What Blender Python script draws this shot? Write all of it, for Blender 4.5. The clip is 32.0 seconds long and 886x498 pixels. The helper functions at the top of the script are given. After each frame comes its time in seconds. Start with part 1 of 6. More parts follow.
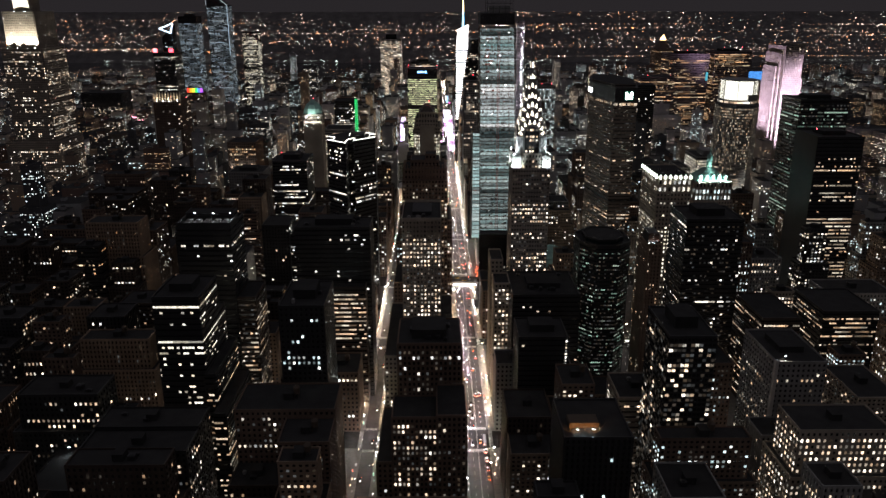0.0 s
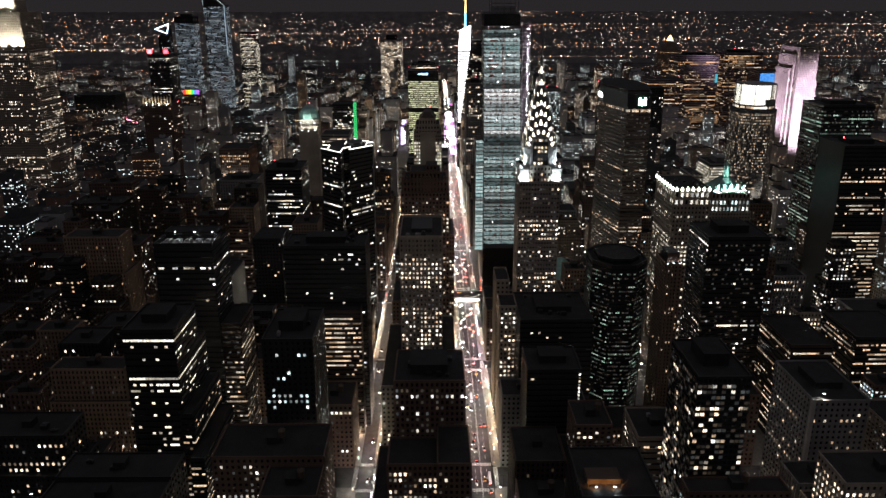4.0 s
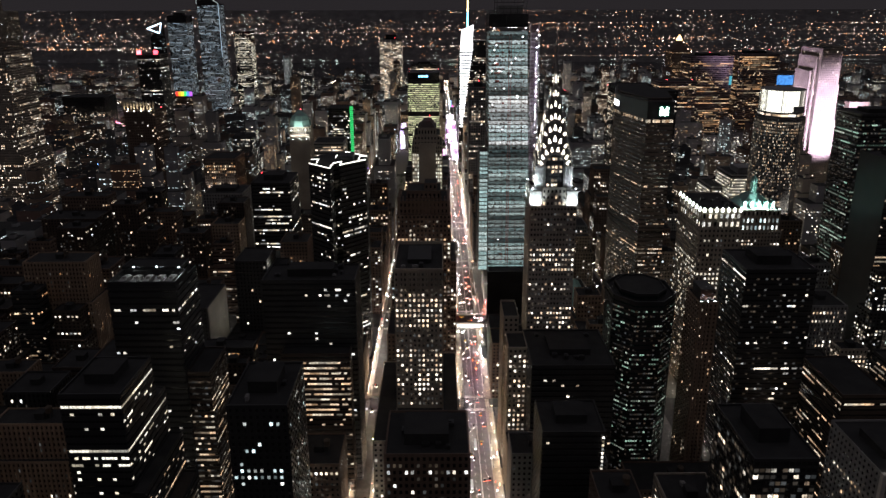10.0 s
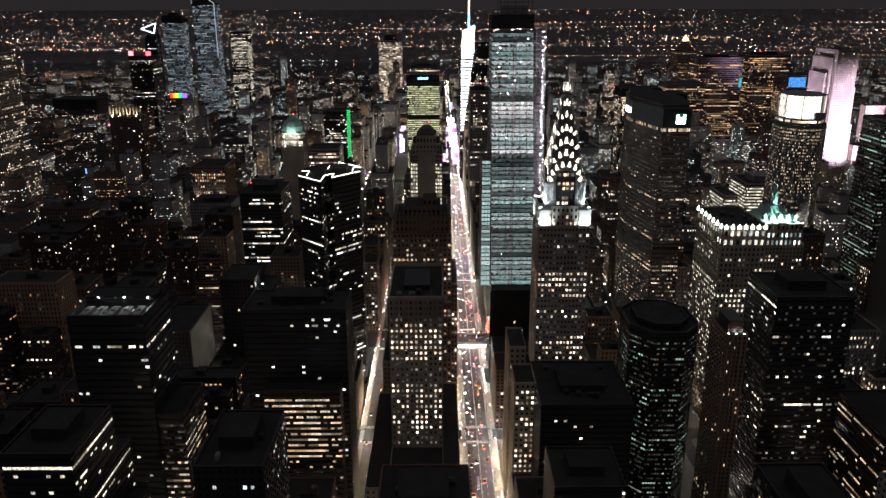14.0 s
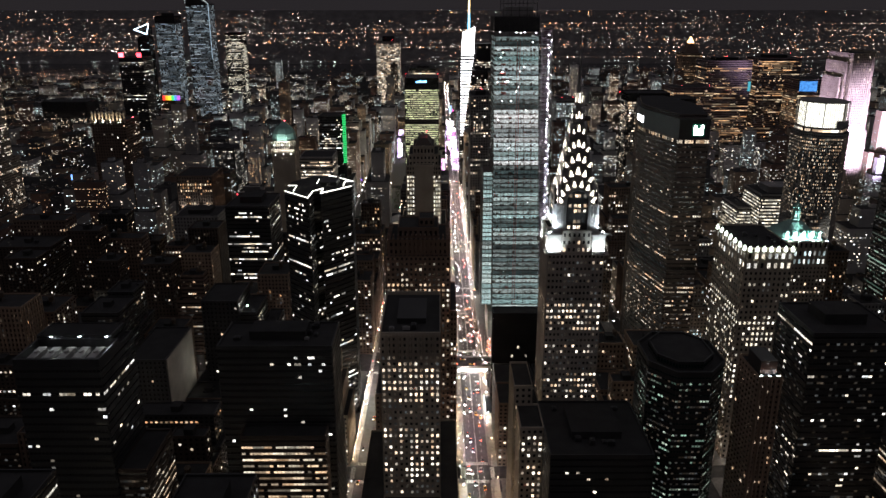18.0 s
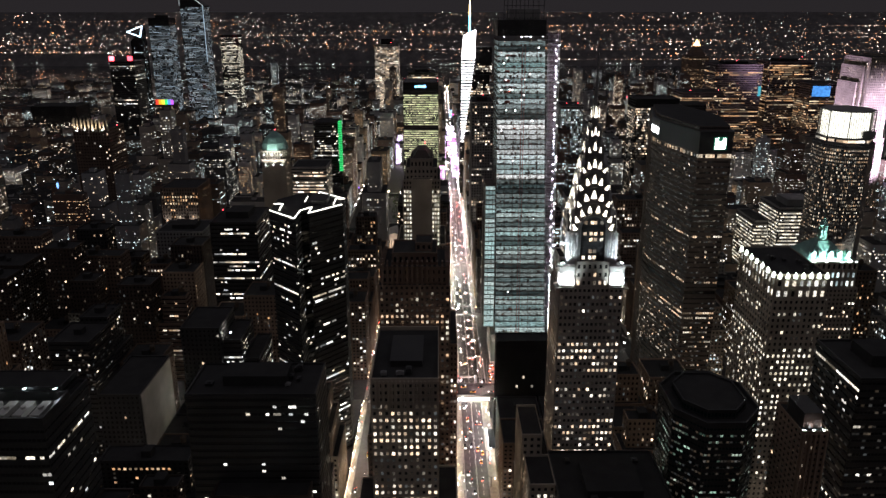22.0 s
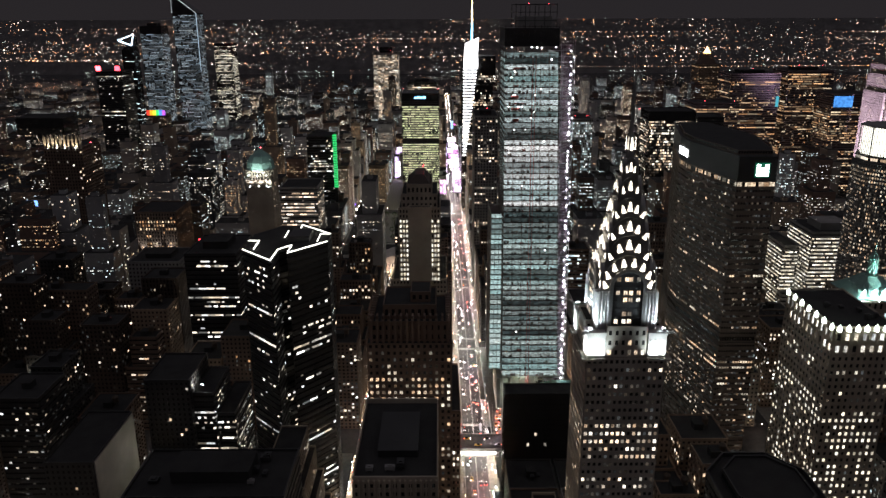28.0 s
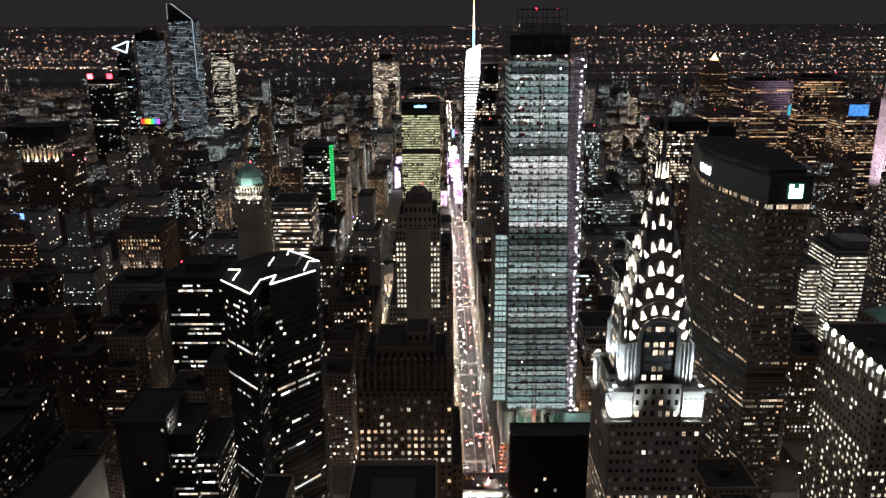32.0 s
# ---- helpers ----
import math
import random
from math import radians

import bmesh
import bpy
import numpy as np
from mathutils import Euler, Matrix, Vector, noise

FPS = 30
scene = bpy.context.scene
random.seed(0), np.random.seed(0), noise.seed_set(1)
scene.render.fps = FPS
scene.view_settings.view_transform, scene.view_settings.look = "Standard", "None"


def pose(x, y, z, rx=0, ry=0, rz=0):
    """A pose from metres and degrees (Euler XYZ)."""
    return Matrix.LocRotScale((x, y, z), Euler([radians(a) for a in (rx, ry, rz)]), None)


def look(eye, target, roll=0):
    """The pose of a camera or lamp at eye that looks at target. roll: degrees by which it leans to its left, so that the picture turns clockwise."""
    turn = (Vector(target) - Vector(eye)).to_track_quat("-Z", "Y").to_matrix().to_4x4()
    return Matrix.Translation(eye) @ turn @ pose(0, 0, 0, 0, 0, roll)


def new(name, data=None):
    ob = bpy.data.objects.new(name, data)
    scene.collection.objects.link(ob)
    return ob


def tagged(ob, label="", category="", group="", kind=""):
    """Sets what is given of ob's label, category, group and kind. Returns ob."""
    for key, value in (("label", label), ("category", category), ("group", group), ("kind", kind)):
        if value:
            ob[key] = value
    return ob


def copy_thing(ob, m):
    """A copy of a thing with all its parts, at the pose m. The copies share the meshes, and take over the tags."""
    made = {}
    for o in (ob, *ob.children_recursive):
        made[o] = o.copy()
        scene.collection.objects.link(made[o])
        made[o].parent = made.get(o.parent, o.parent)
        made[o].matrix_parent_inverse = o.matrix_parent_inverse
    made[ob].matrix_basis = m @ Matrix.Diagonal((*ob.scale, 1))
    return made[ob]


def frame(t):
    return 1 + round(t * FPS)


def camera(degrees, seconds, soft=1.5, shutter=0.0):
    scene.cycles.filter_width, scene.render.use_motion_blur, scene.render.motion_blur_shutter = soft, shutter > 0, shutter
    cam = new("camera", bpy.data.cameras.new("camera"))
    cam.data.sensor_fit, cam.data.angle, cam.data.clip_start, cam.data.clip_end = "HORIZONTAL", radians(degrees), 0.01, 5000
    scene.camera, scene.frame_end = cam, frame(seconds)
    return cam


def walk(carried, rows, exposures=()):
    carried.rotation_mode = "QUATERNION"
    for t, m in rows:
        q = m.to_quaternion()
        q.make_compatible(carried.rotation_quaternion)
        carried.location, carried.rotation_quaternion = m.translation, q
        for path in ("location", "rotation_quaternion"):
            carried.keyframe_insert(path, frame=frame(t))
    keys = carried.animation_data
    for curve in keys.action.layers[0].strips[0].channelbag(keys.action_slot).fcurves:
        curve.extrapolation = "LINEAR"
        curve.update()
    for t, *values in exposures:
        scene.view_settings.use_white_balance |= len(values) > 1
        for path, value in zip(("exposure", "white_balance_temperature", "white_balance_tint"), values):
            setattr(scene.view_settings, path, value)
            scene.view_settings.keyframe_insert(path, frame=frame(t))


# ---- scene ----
cam = camera(59.92, 32.0)
ROWS = [  # seconds, place, and turns in degrees
    (0, -32.06, -723.05, 329.01, 72.451, 0.057, -0.556),
    (0.5, -32.02, -716.72, 329.08, 72.459, 0.052, -0.539),
    (1, -31.95, -710.26, 329.15, 72.460, 0.058, -0.524),
    (1.5, -31.95, -703.89, 329.21, 72.461, 0.063, -0.509),
    (2, -31.87, -697.48, 329.26, 72.453, 0.078, -0.498),
    (2.5, -31.76, -691.15, 329.33, 72.453, 0.071, -0.488),
    (3, -31.69, -684.84, 329.37, 72.453, 0.079, -0.465),
    (3.5, -31.62, -678.48, 329.40, 72.445, 0.074, -0.447),
    (5.5, -31.12, -652.81, 330.08, 72.395, 0.112, -0.402),
    (6, -31.08, -646.40, 330.13, 72.387, 0.107, -0.383),
    (6.5, -31.00, -640.07, 330.23, 72.359, 0.088, -0.379),
    (7, -30.93, -633.72, 330.33, 72.358, 0.081, -0.369),
    (7.5, -30.82, -627.39, 330.40, 72.350, 0.074, -0.358),
    (8, -30.72, -621.03, 330.46, 72.341, 0.077, -0.351),
    (8.5, -30.64, -614.78, 330.64, 72.324, 0.089, -0.346),
    (9, -30.47, -608.37, 330.61, 72.323, 0.083, -0.335),
    (9.5, -30.40, -602.02, 330.63, 72.314, 0.092, -0.339),
    (10, -30.32, -595.60, 330.71, 72.305, 0.104, -0.335),
    (10.5, -30.25, -589.24, 330.85, 72.295, 0.112, -0.311),
    (11, -30.14, -582.88, 330.88, 72.303, 0.119, -0.312),
    (11.5, -30.07, -576.51, 330.94, 72.302, 0.134, -0.299),
    (12, -30.10, -570.21, 331.05, 72.292, 0.134, -0.299),
    (12.5, -29.89, -563.78, 331.05, 72.291, 0.137, -0.291),
    (13, -29.75, -557.39, 331.07, 72.290, 0.128, -0.288),
    (13.5, -29.60, -551.00, 331.08, 72.281, 0.119, -0.285),
    (14, -29.46, -544.57, 331.08, 72.271, 0.119, -0.285),
    (14.5, -29.32, -538.18, 331.10, 72.269, 0.100, -0.270),
    (16.5, -28.68, -512.51, 331.49, 72.286, 0.040, -0.277),
    (17, -28.57, -506.06, 331.53, 72.301, 0.017, -0.288),
    (17.5, -28.43, -499.59, 331.55, 72.293, 0.015, -0.295),
    (18, -28.39, -493.20, 331.64, 72.299, 0.022, -0.306),
    (18.5, -28.21, -486.74, 331.63, 72.305, 0.023, -0.306),
    (19, -28.11, -480.41, 331.70, 72.312, 0.014, -0.302),
    (19.5, -27.96, -473.94, 331.80, 72.317, 0.024, -0.304),
    (20, -27.85, -467.49, 331.83, 72.323, 0.015, -0.301),
    (20.5, -27.71, -461.13, 331.89, 72.346, 0.013, -0.308),
    (21, -27.60, -454.74, 331.90, 72.368, 0.017, -0.299),
    (21.5, -27.50, -448.33, 331.95, 72.391, 0.027, -0.302),
    (22, -27.39, -441.86, 331.94, 72.422, 0.021, -0.289),
    (22.5, -27.28, -435.57, 332.02, 72.452, 0.012, -0.286),
    (23, -27.17, -429.27, 332.06, 72.461, 0.004, -0.273),
    (23.5, -27.07, -422.91, 332.09, 72.482, 0.027, -0.269),
    (24, -26.96, -416.48, 332.09, 72.512, 0.033, -0.270),
    (24.5, -26.88, -410.14, 332.08, 72.551, 0.049, -0.255),
    (25, -26.81, -403.81, 332.08, 72.590, 0.055, -0.238),
    (25.5, -26.74, -397.52, 332.16, 72.627, 0.075, -0.233),
    (27.5, -26.38, -372.27, 332.10, 72.837, 0.161, -0.214),
    (28, -26.23, -366.00, 332.04, 72.884, 0.165, -0.204),
    (28.5, -26.13, -359.83, 331.98, 72.948, 0.169, -0.194),
    (29, -25.99, -353.66, 331.88, 73.011, 0.171, -0.193),
    (29.5, -25.81, -347.58, 331.81, 73.058, 0.165, -0.179),
    (30, -25.68, -341.57, 331.76, 73.129, 0.179, -0.172),
    (30.5, -25.54, -335.68, 331.72, 73.192, 0.181, -0.171),
    (31, -25.40, -329.95, 331.65, 73.263, 0.197, -0.155),
    (31.5, -25.30, -324.33, 331.62, 73.292, 0.202, -0.135),
    (32, -25.24, -319.02, 331.58, 73.321, 0.233, -0.106),
]
walk(cam, [(t, pose(*row)) for t, *row in ROWS])

# ---- night sky and exposure ----
world = bpy.data.worlds.new("night_sky")
scene.world = world
world.use_nodes = True
sky = world.node_tree.nodes  # low cloud lit from below by the city: dim at the horizon, brighter overhead
way, split, ramp = sky.new("ShaderNodeTexCoord"), sky.new("ShaderNodeSeparateXYZ"), sky.new("ShaderNodeValToRGB")
ramp.color_ramp.elements[0].position, ramp.color_ramp.elements[1].position = 0.03, 0.8
ramp.color_ramp.elements[0].color, ramp.color_ramp.elements[1].color = (0.0088, 0.0077, 0.0085, 1), (0.043, 0.041, 0.047, 1)
world.node_tree.links.new(way.outputs["Generated"], split.inputs[0])
world.node_tree.links.new(split.outputs["Z"], ramp.inputs[0])
world.node_tree.links.new(ramp.outputs[0], sky["Background"].inputs[0])
world.node_tree.nodes["Background"].inputs[1].default_value = 1.0
scene.view_settings.exposure = 1.3


# ---- materials ----
def material(name):
    mat = bpy.data.materials.new(name)
    mat.use_nodes = True
    nodes = mat.node_tree.nodes
    return mat, nodes, mat.node_tree.links, nodes["Principled BSDF"]


def surface(name, colour, rough=0.8, metal=0.0, grain=2.0, stain=0.06, spread=0.35, bump=0.25, by_object=0.0, island=False):
    """A plain surface: grain and stains of two sizes, a fine relief, and a slight shift from piece to piece."""
    mat, nodes, links, bsdf = material(name)
    place = nodes.new("ShaderNodeNewGeometry")
    fine, wide = nodes.new("ShaderNodeTexNoise"), nodes.new("ShaderNodeTexNoise")
    fine.inputs["Scale"].default_value, fine.inputs["Detail"].default_value = grain, 6
    wide.inputs["Scale"].default_value, wide.inputs["Detail"].default_value = stain, 4
    links.new(place.outputs["Position"], fine.inputs["Vector"])
    links.new(place.outputs["Position"], wide.inputs["Vector"])
    both = nodes.new("ShaderNodeMath")
    both.operation = "MULTIPLY_ADD"
    links.new(fine.outputs[0], both.inputs[0])
    both.inputs[1].default_value = 0.4
    links.new(wide.outputs[0], both.inputs[2])
    level = both.outputs[0]
    if by_object:
        info, add = nodes.new("ShaderNodeNewGeometry" if island else "ShaderNodeObjectInfo"), nodes.new("ShaderNodeMath")
        add.operation = "MULTIPLY_ADD"
        links.new(info.outputs["Random Per Island" if island else "Random"], add.inputs[0])
        add.inputs[1].default_value = by_object
        links.new(level, add.inputs[2])
        level = add.outputs[0]
    ramp = nodes.new("ShaderNodeValToRGB")
    ramp.color_ramp.elements[0].position, ramp.color_ramp.elements[1].position = 0.35, 1.05
    ramp.color_ramp.elements[0].color = (*[c * (1 - spread) for c in colour], 1)
    ramp.color_ramp.elements[1].color = (*[min(1, c * (1 + spread)) for c in colour], 1)
    links.new(level, ramp.inputs[0])
    links.new(ramp.outputs[0], bsdf.inputs["Base Color"])
    bsdf.inputs["Roughness"].default_value, bsdf.inputs["Metallic"].default_value = rough, metal
    relief = nodes.new("ShaderNodeBump")
    relief.inputs["Strength"].default_value, relief.inputs["Distance"].default_value = bump, 0.05
    links.new(fine.outputs[0], relief.inputs["Height"])
    links.new(relief.outputs[0], bsdf.inputs["Normal"])
    return mat


def glow(name, low, high, weak, strong, power=3.0, island=False, sampled=False, clutter=0.0, size=0.6, stretch=None):
    """Something lit from within: its colour and strength differ from pane to pane; clutter: shades seen inside."""
    mat, nodes, links, bsdf = material(name)
    bsdf.inputs["Base Color"].default_value = (0.02, 0.02, 0.02, 1)
    bsdf.inputs["Roughness"].default_value = 0.3
    if island:
        pick = nodes.new("ShaderNodeNewGeometry").outputs["Random Per Island"]
    else:
        pick = nodes.new("ShaderNodeObjectInfo").outputs["Random"]
    ramp = nodes.new("ShaderNodeValToRGB")
    ramp.color_ramp.elements[0].color, ramp.color_ramp.elements[1].color = (*low, 1), (*high, 1)
    shuffle = nodes.new("ShaderNodeMath")
    shuffle.operation = "FRACT"
    times = nodes.new("ShaderNodeMath")
    times.operation = "MULTIPLY"
    times.inputs[1].default_value = 17.31
    links.new(pick, times.inputs[0])
    links.new(times.outputs[0], shuffle.inputs[0])
    links.new(shuffle.outputs[0], ramp.inputs[0])
    links.new(ramp.outputs[0], bsdf.inputs["Emission Color"])
    raised = nodes.new("ShaderNodeMath")
    raised.operation = "POWER"
    links.new(pick, raised.inputs[0])
    raised.inputs[1].default_value = power
    scaled = nodes.new("ShaderNodeMath")
    scaled.operation = "MULTIPLY_ADD"
    links.new(raised.outputs[0], scaled.inputs[0])
    scaled.inputs[1].default_value, scaled.inputs[2].default_value = strong - weak, weak
    value = scaled.outputs[0]
    if clutter:
        place, spots = nodes.new("ShaderNodeNewGeometry"), nodes.new("ShaderNodeTexNoise")
        spots.inputs["Scale"].default_value, spots.inputs["Detail"].default_value = size, 3
        where = place.outputs["Position"]
        if stretch:
            longer = nodes.new("ShaderNodeVectorMath")
            longer.operation = "MULTIPLY"
            longer.inputs[1].default_value = stretch
            links.new(where, longer.inputs[0])
            where = longer.outputs[0]
        links.new(where, spots.inputs["Vector"])
        span = nodes.new("ShaderNodeMapRange")
        span.inputs[1].default_value, span.inputs[2].default_value = 0.3, 0.65
        span.inputs[3].default_value, span.inputs[4].default_value = 1 - clutter, 1 + clutter
        links.new(spots.outputs[0], span.inputs[0])
        product = nodes.new("ShaderNodeMath")
        product.operation = "MULTIPLY"
        links.new(value, product.inputs[0])
        links.new(span.outputs[0], product.inputs[1])
        value = product.outputs[0]
    links.new(value, bsdf.inputs["Emission Strength"])
    mat.cycles.emission_sampling = "AUTO" if sampled else "NONE"
    return mat


LIMESTONE = surface("limestone", (0.34, 0.29, 0.23), by_object=0.1)
TAN_BRICK = surface("tan_brick", (0.27, 0.19, 0.13), grain=4, by_object=0.12)
BROWN_BRICK = surface("brown_brick", (0.14, 0.093, 0.068), grain=4, by_object=0.12)
GREY_STONE = surface("grey_stone", (0.22, 0.21, 0.2), by_object=0.1)
WHITE_BRICK = surface("white_brick", (0.5, 0.47, 0.43), grain=4)
CONCRETE = surface("concrete", (0.3, 0.29, 0.27), by_object=0.1)
DARK_METAL = surface("dark_metal", (0.032, 0.031, 0.031), rough=0.45, metal=0.1, grain=1, spread=0.4)
BRONZE = surface("bronze_metal", (0.07, 0.05, 0.04), rough=0.5, metal=0.3, grain=1)
BROWN_STONE = surface("brown_precast", (0.17, 0.135, 0.108), rough=0.75, grain=1.5)
MAUVE_STONE = surface("mauve_granite", (0.19, 0.14, 0.14), rough=0.6, grain=2, by_object=0.1)
STEEL = surface("stainless_steel", (0.3, 0.29, 0.28), rough=0.38, metal=0.85, grain=1.5, spread=0.15)
GLASS = surface("dark_glass", (0.022, 0.021, 0.021), rough=0.15, grain=0.9, spread=0.3, bump=0.02)
GREEN_GLASS = surface("green_tinted_glass", (0.012, 0.03, 0.028), rough=0.15, grain=0.4, spread=0.3, bump=0.02)
ROOFING = surface("roof_gravel", (0.024, 0.023, 0.022), rough=0.95, grain=1.2, stain=0.12, spread=0.5, by_object=0.15)
COPPER = surface("green_copper", (0.27, 0.45, 0.39), rough=0.6, metal=0.1, grain=1.5, spread=0.4)
ASPHALT = surface("asphalt", (0.058, 0.053, 0.05), rough=0.85, grain=1.5, stain=0.2, spread=0.45)
PAVING = surface("pavement_concrete", (0.24, 0.225, 0.205), rough=0.85, grain=2.5, stain=0.4, spread=0.35)
GROUND = surface("city_ground", (0.14, 0.13, 0.125), rough=0.95, grain=0.3, stain=0.02, spread=0.4)
PAINT = surface("road_paint", (0.7, 0.68, 0.62), rough=0.7, grain=3, spread=0.3)
WATER = surface("river_water", (0.008, 0.013, 0.02), rough=0.12, grain=0.05, stain=0.004, bump=0.15, spread=0.2)
TRUNK = surface("bark", (0.09, 0.065, 0.045), grain=6)
LEAVES = surface("leaves", (0.05, 0.08, 0.03), rough=0.7, grain=3, spread=0.5)
STEELWORK = surface("primed_steelwork", (0.1, 0.06, 0.05), rough=0.6, metal=0.2)
RED_HOIST = surface("red_painted_steel", (0.3, 0.06, 0.05), rough=0.6, metal=0.1)

WARM = ((1.0, 0.68, 0.43), (1.0, 0.96, 0.84))
PALE = ((1.0, 0.82, 0.58), (0.9, 0.97, 1.0))
AMBER = ((1.0, 0.5, 0.22), (1.0, 0.82, 0.55))
COOL = ((0.6, 0.85, 0.9), (1.0, 1.0, 0.92))
TONES = dict(warm=WARM, pale=PALE, amber=AMBER, cool=COOL, teal=((0.42, 0.75, 0.58), (0.85, 1.0, 0.82)), steady=((1.0, 0.86, 0.62), (1.0, 0.98, 0.86)),
             steady_cool=((0.62, 0.82, 1.0), (0.85, 0.95, 1.0)), steady_green=((0.85, 0.95, 0.5), (1.0, 0.95, 0.62)), dim=((1.0, 0.72, 0.48), (0.85, 0.95, 1.0)), ribbon=((1.0, 0.62, 0.35), (1.0, 0.92, 0.74)))
LEVELS = dict(ribbon=(0.04, 0.52, 1.5), amber=(0.05, 0.62, 1.6), teal=(0.02, 0.3, 2.0), steady=(0.12, 0.8, 1.2), steady_green=(0.2, 0.7, 1.0), dim=(0.006, 0.034, 2.0), steady_cool=(0.02, 0.3, 1.8))
PANES = {k: glow("lit_window_" + k, *c, *LEVELS.get(k, (0.05, 1.05, 1.5)), clutter=0.7, size=0.9) for k, c in TONES.items()}
FAR_PANES = {k: glow("far_lit_window_" + k, *c, *LEVELS.get(k, (0.05, 1.25, 2.0)), island=True, clutter=0.3, size=0.5) for k, c in TONES.items()}
LAMP = glow("street_lamp_light", (1.0, 0.82, 0.72), (1.0, 0.95, 0.94), 520, 1280, 1.0, sampled=True)
FLOOD = glow("floodlight_lens", (0.75, 0.92, 1.0), (0.8, 0.95, 1.0), 12, 22, 1.0)
SHOP = glow("shop_window", (1.0, 0.66, 0.36), (1.0, 0.95, 0.85), 0.5, 9.0, 2.6, island=True, sampled=True, clutter=0.6, size=0.3)
LINE_LIGHT = glow("white_line_light", (1.0, 0.98, 0.86), (1.0, 1.0, 0.92), 1.6, 2.2, 1.0)
HEAD = glow("headlight", (0.85, 0.93, 1.0), (1.0, 0.95, 0.85), 14, 40, 1.0)
TAIL = glow("tail_light", (1.0, 0.05, 0.02), (1.0, 0.12, 0.05), 9, 22, 1.0)
CITY_LIGHT = glow("far_city_light", (1.0, 0.34, 0.1), (1.0, 0.93, 0.82), 0.14, 6.0, 3.2, island=True)
STREET_SPARK = glow("far_street_light", (1.0, 0.62, 0.34), (0.92, 0.97, 1.0), 3.0, 62.0, 2.2, island=True, sampled=True)
COOL_SPARK = glow("far_shore_light", (0.75, 1.0, 0.85), (1.0, 1.0, 0.95), 0.1, 2.4, 2.6, island=True)
RED_BEACON = glow("red_beacon", (1.0, 0.03, 0.05), (1.0, 0.08, 0.1), 3, 6, 1.0)


def flat_light(name, colour, strength):
    return glow(name, colour, colour, strength, strength)


SIGN_TONES = {k: glow("small_sign_" + k, c0, c1, 0.8, 9, 1.8, island=True) for k, c0, c1 in (
    ("warm", (1.0, 0.6, 0.3), (1.0, 0.85, 0.6)), ("white", (1.0, 0.95, 0.9), (0.85, 0.95, 1.0)), ("red", (1.0, 0.08, 0.05), (1.0, 0.15, 0.1)), ("green", (0.3, 1.0, 0.6), (0.7, 1.0, 0.85)))}


# ---- building blocks ----
# The plan counts 155 metres from avenue to avenue; on the ground every length along the streets is LONG times that.
# A tall thing stands BACK metres nearer for each metre of its height, counted at two thirds of it.
LONG, BACK = 1.196, 0.1405
compact = {}  # things that keep their own depth, and the plan's y of their middle
towers = []   # every building with its outline's box and its height
lit_things = []  # lamps and beacons that stand on buildings: the objects, and a point of the plan on or beside the building


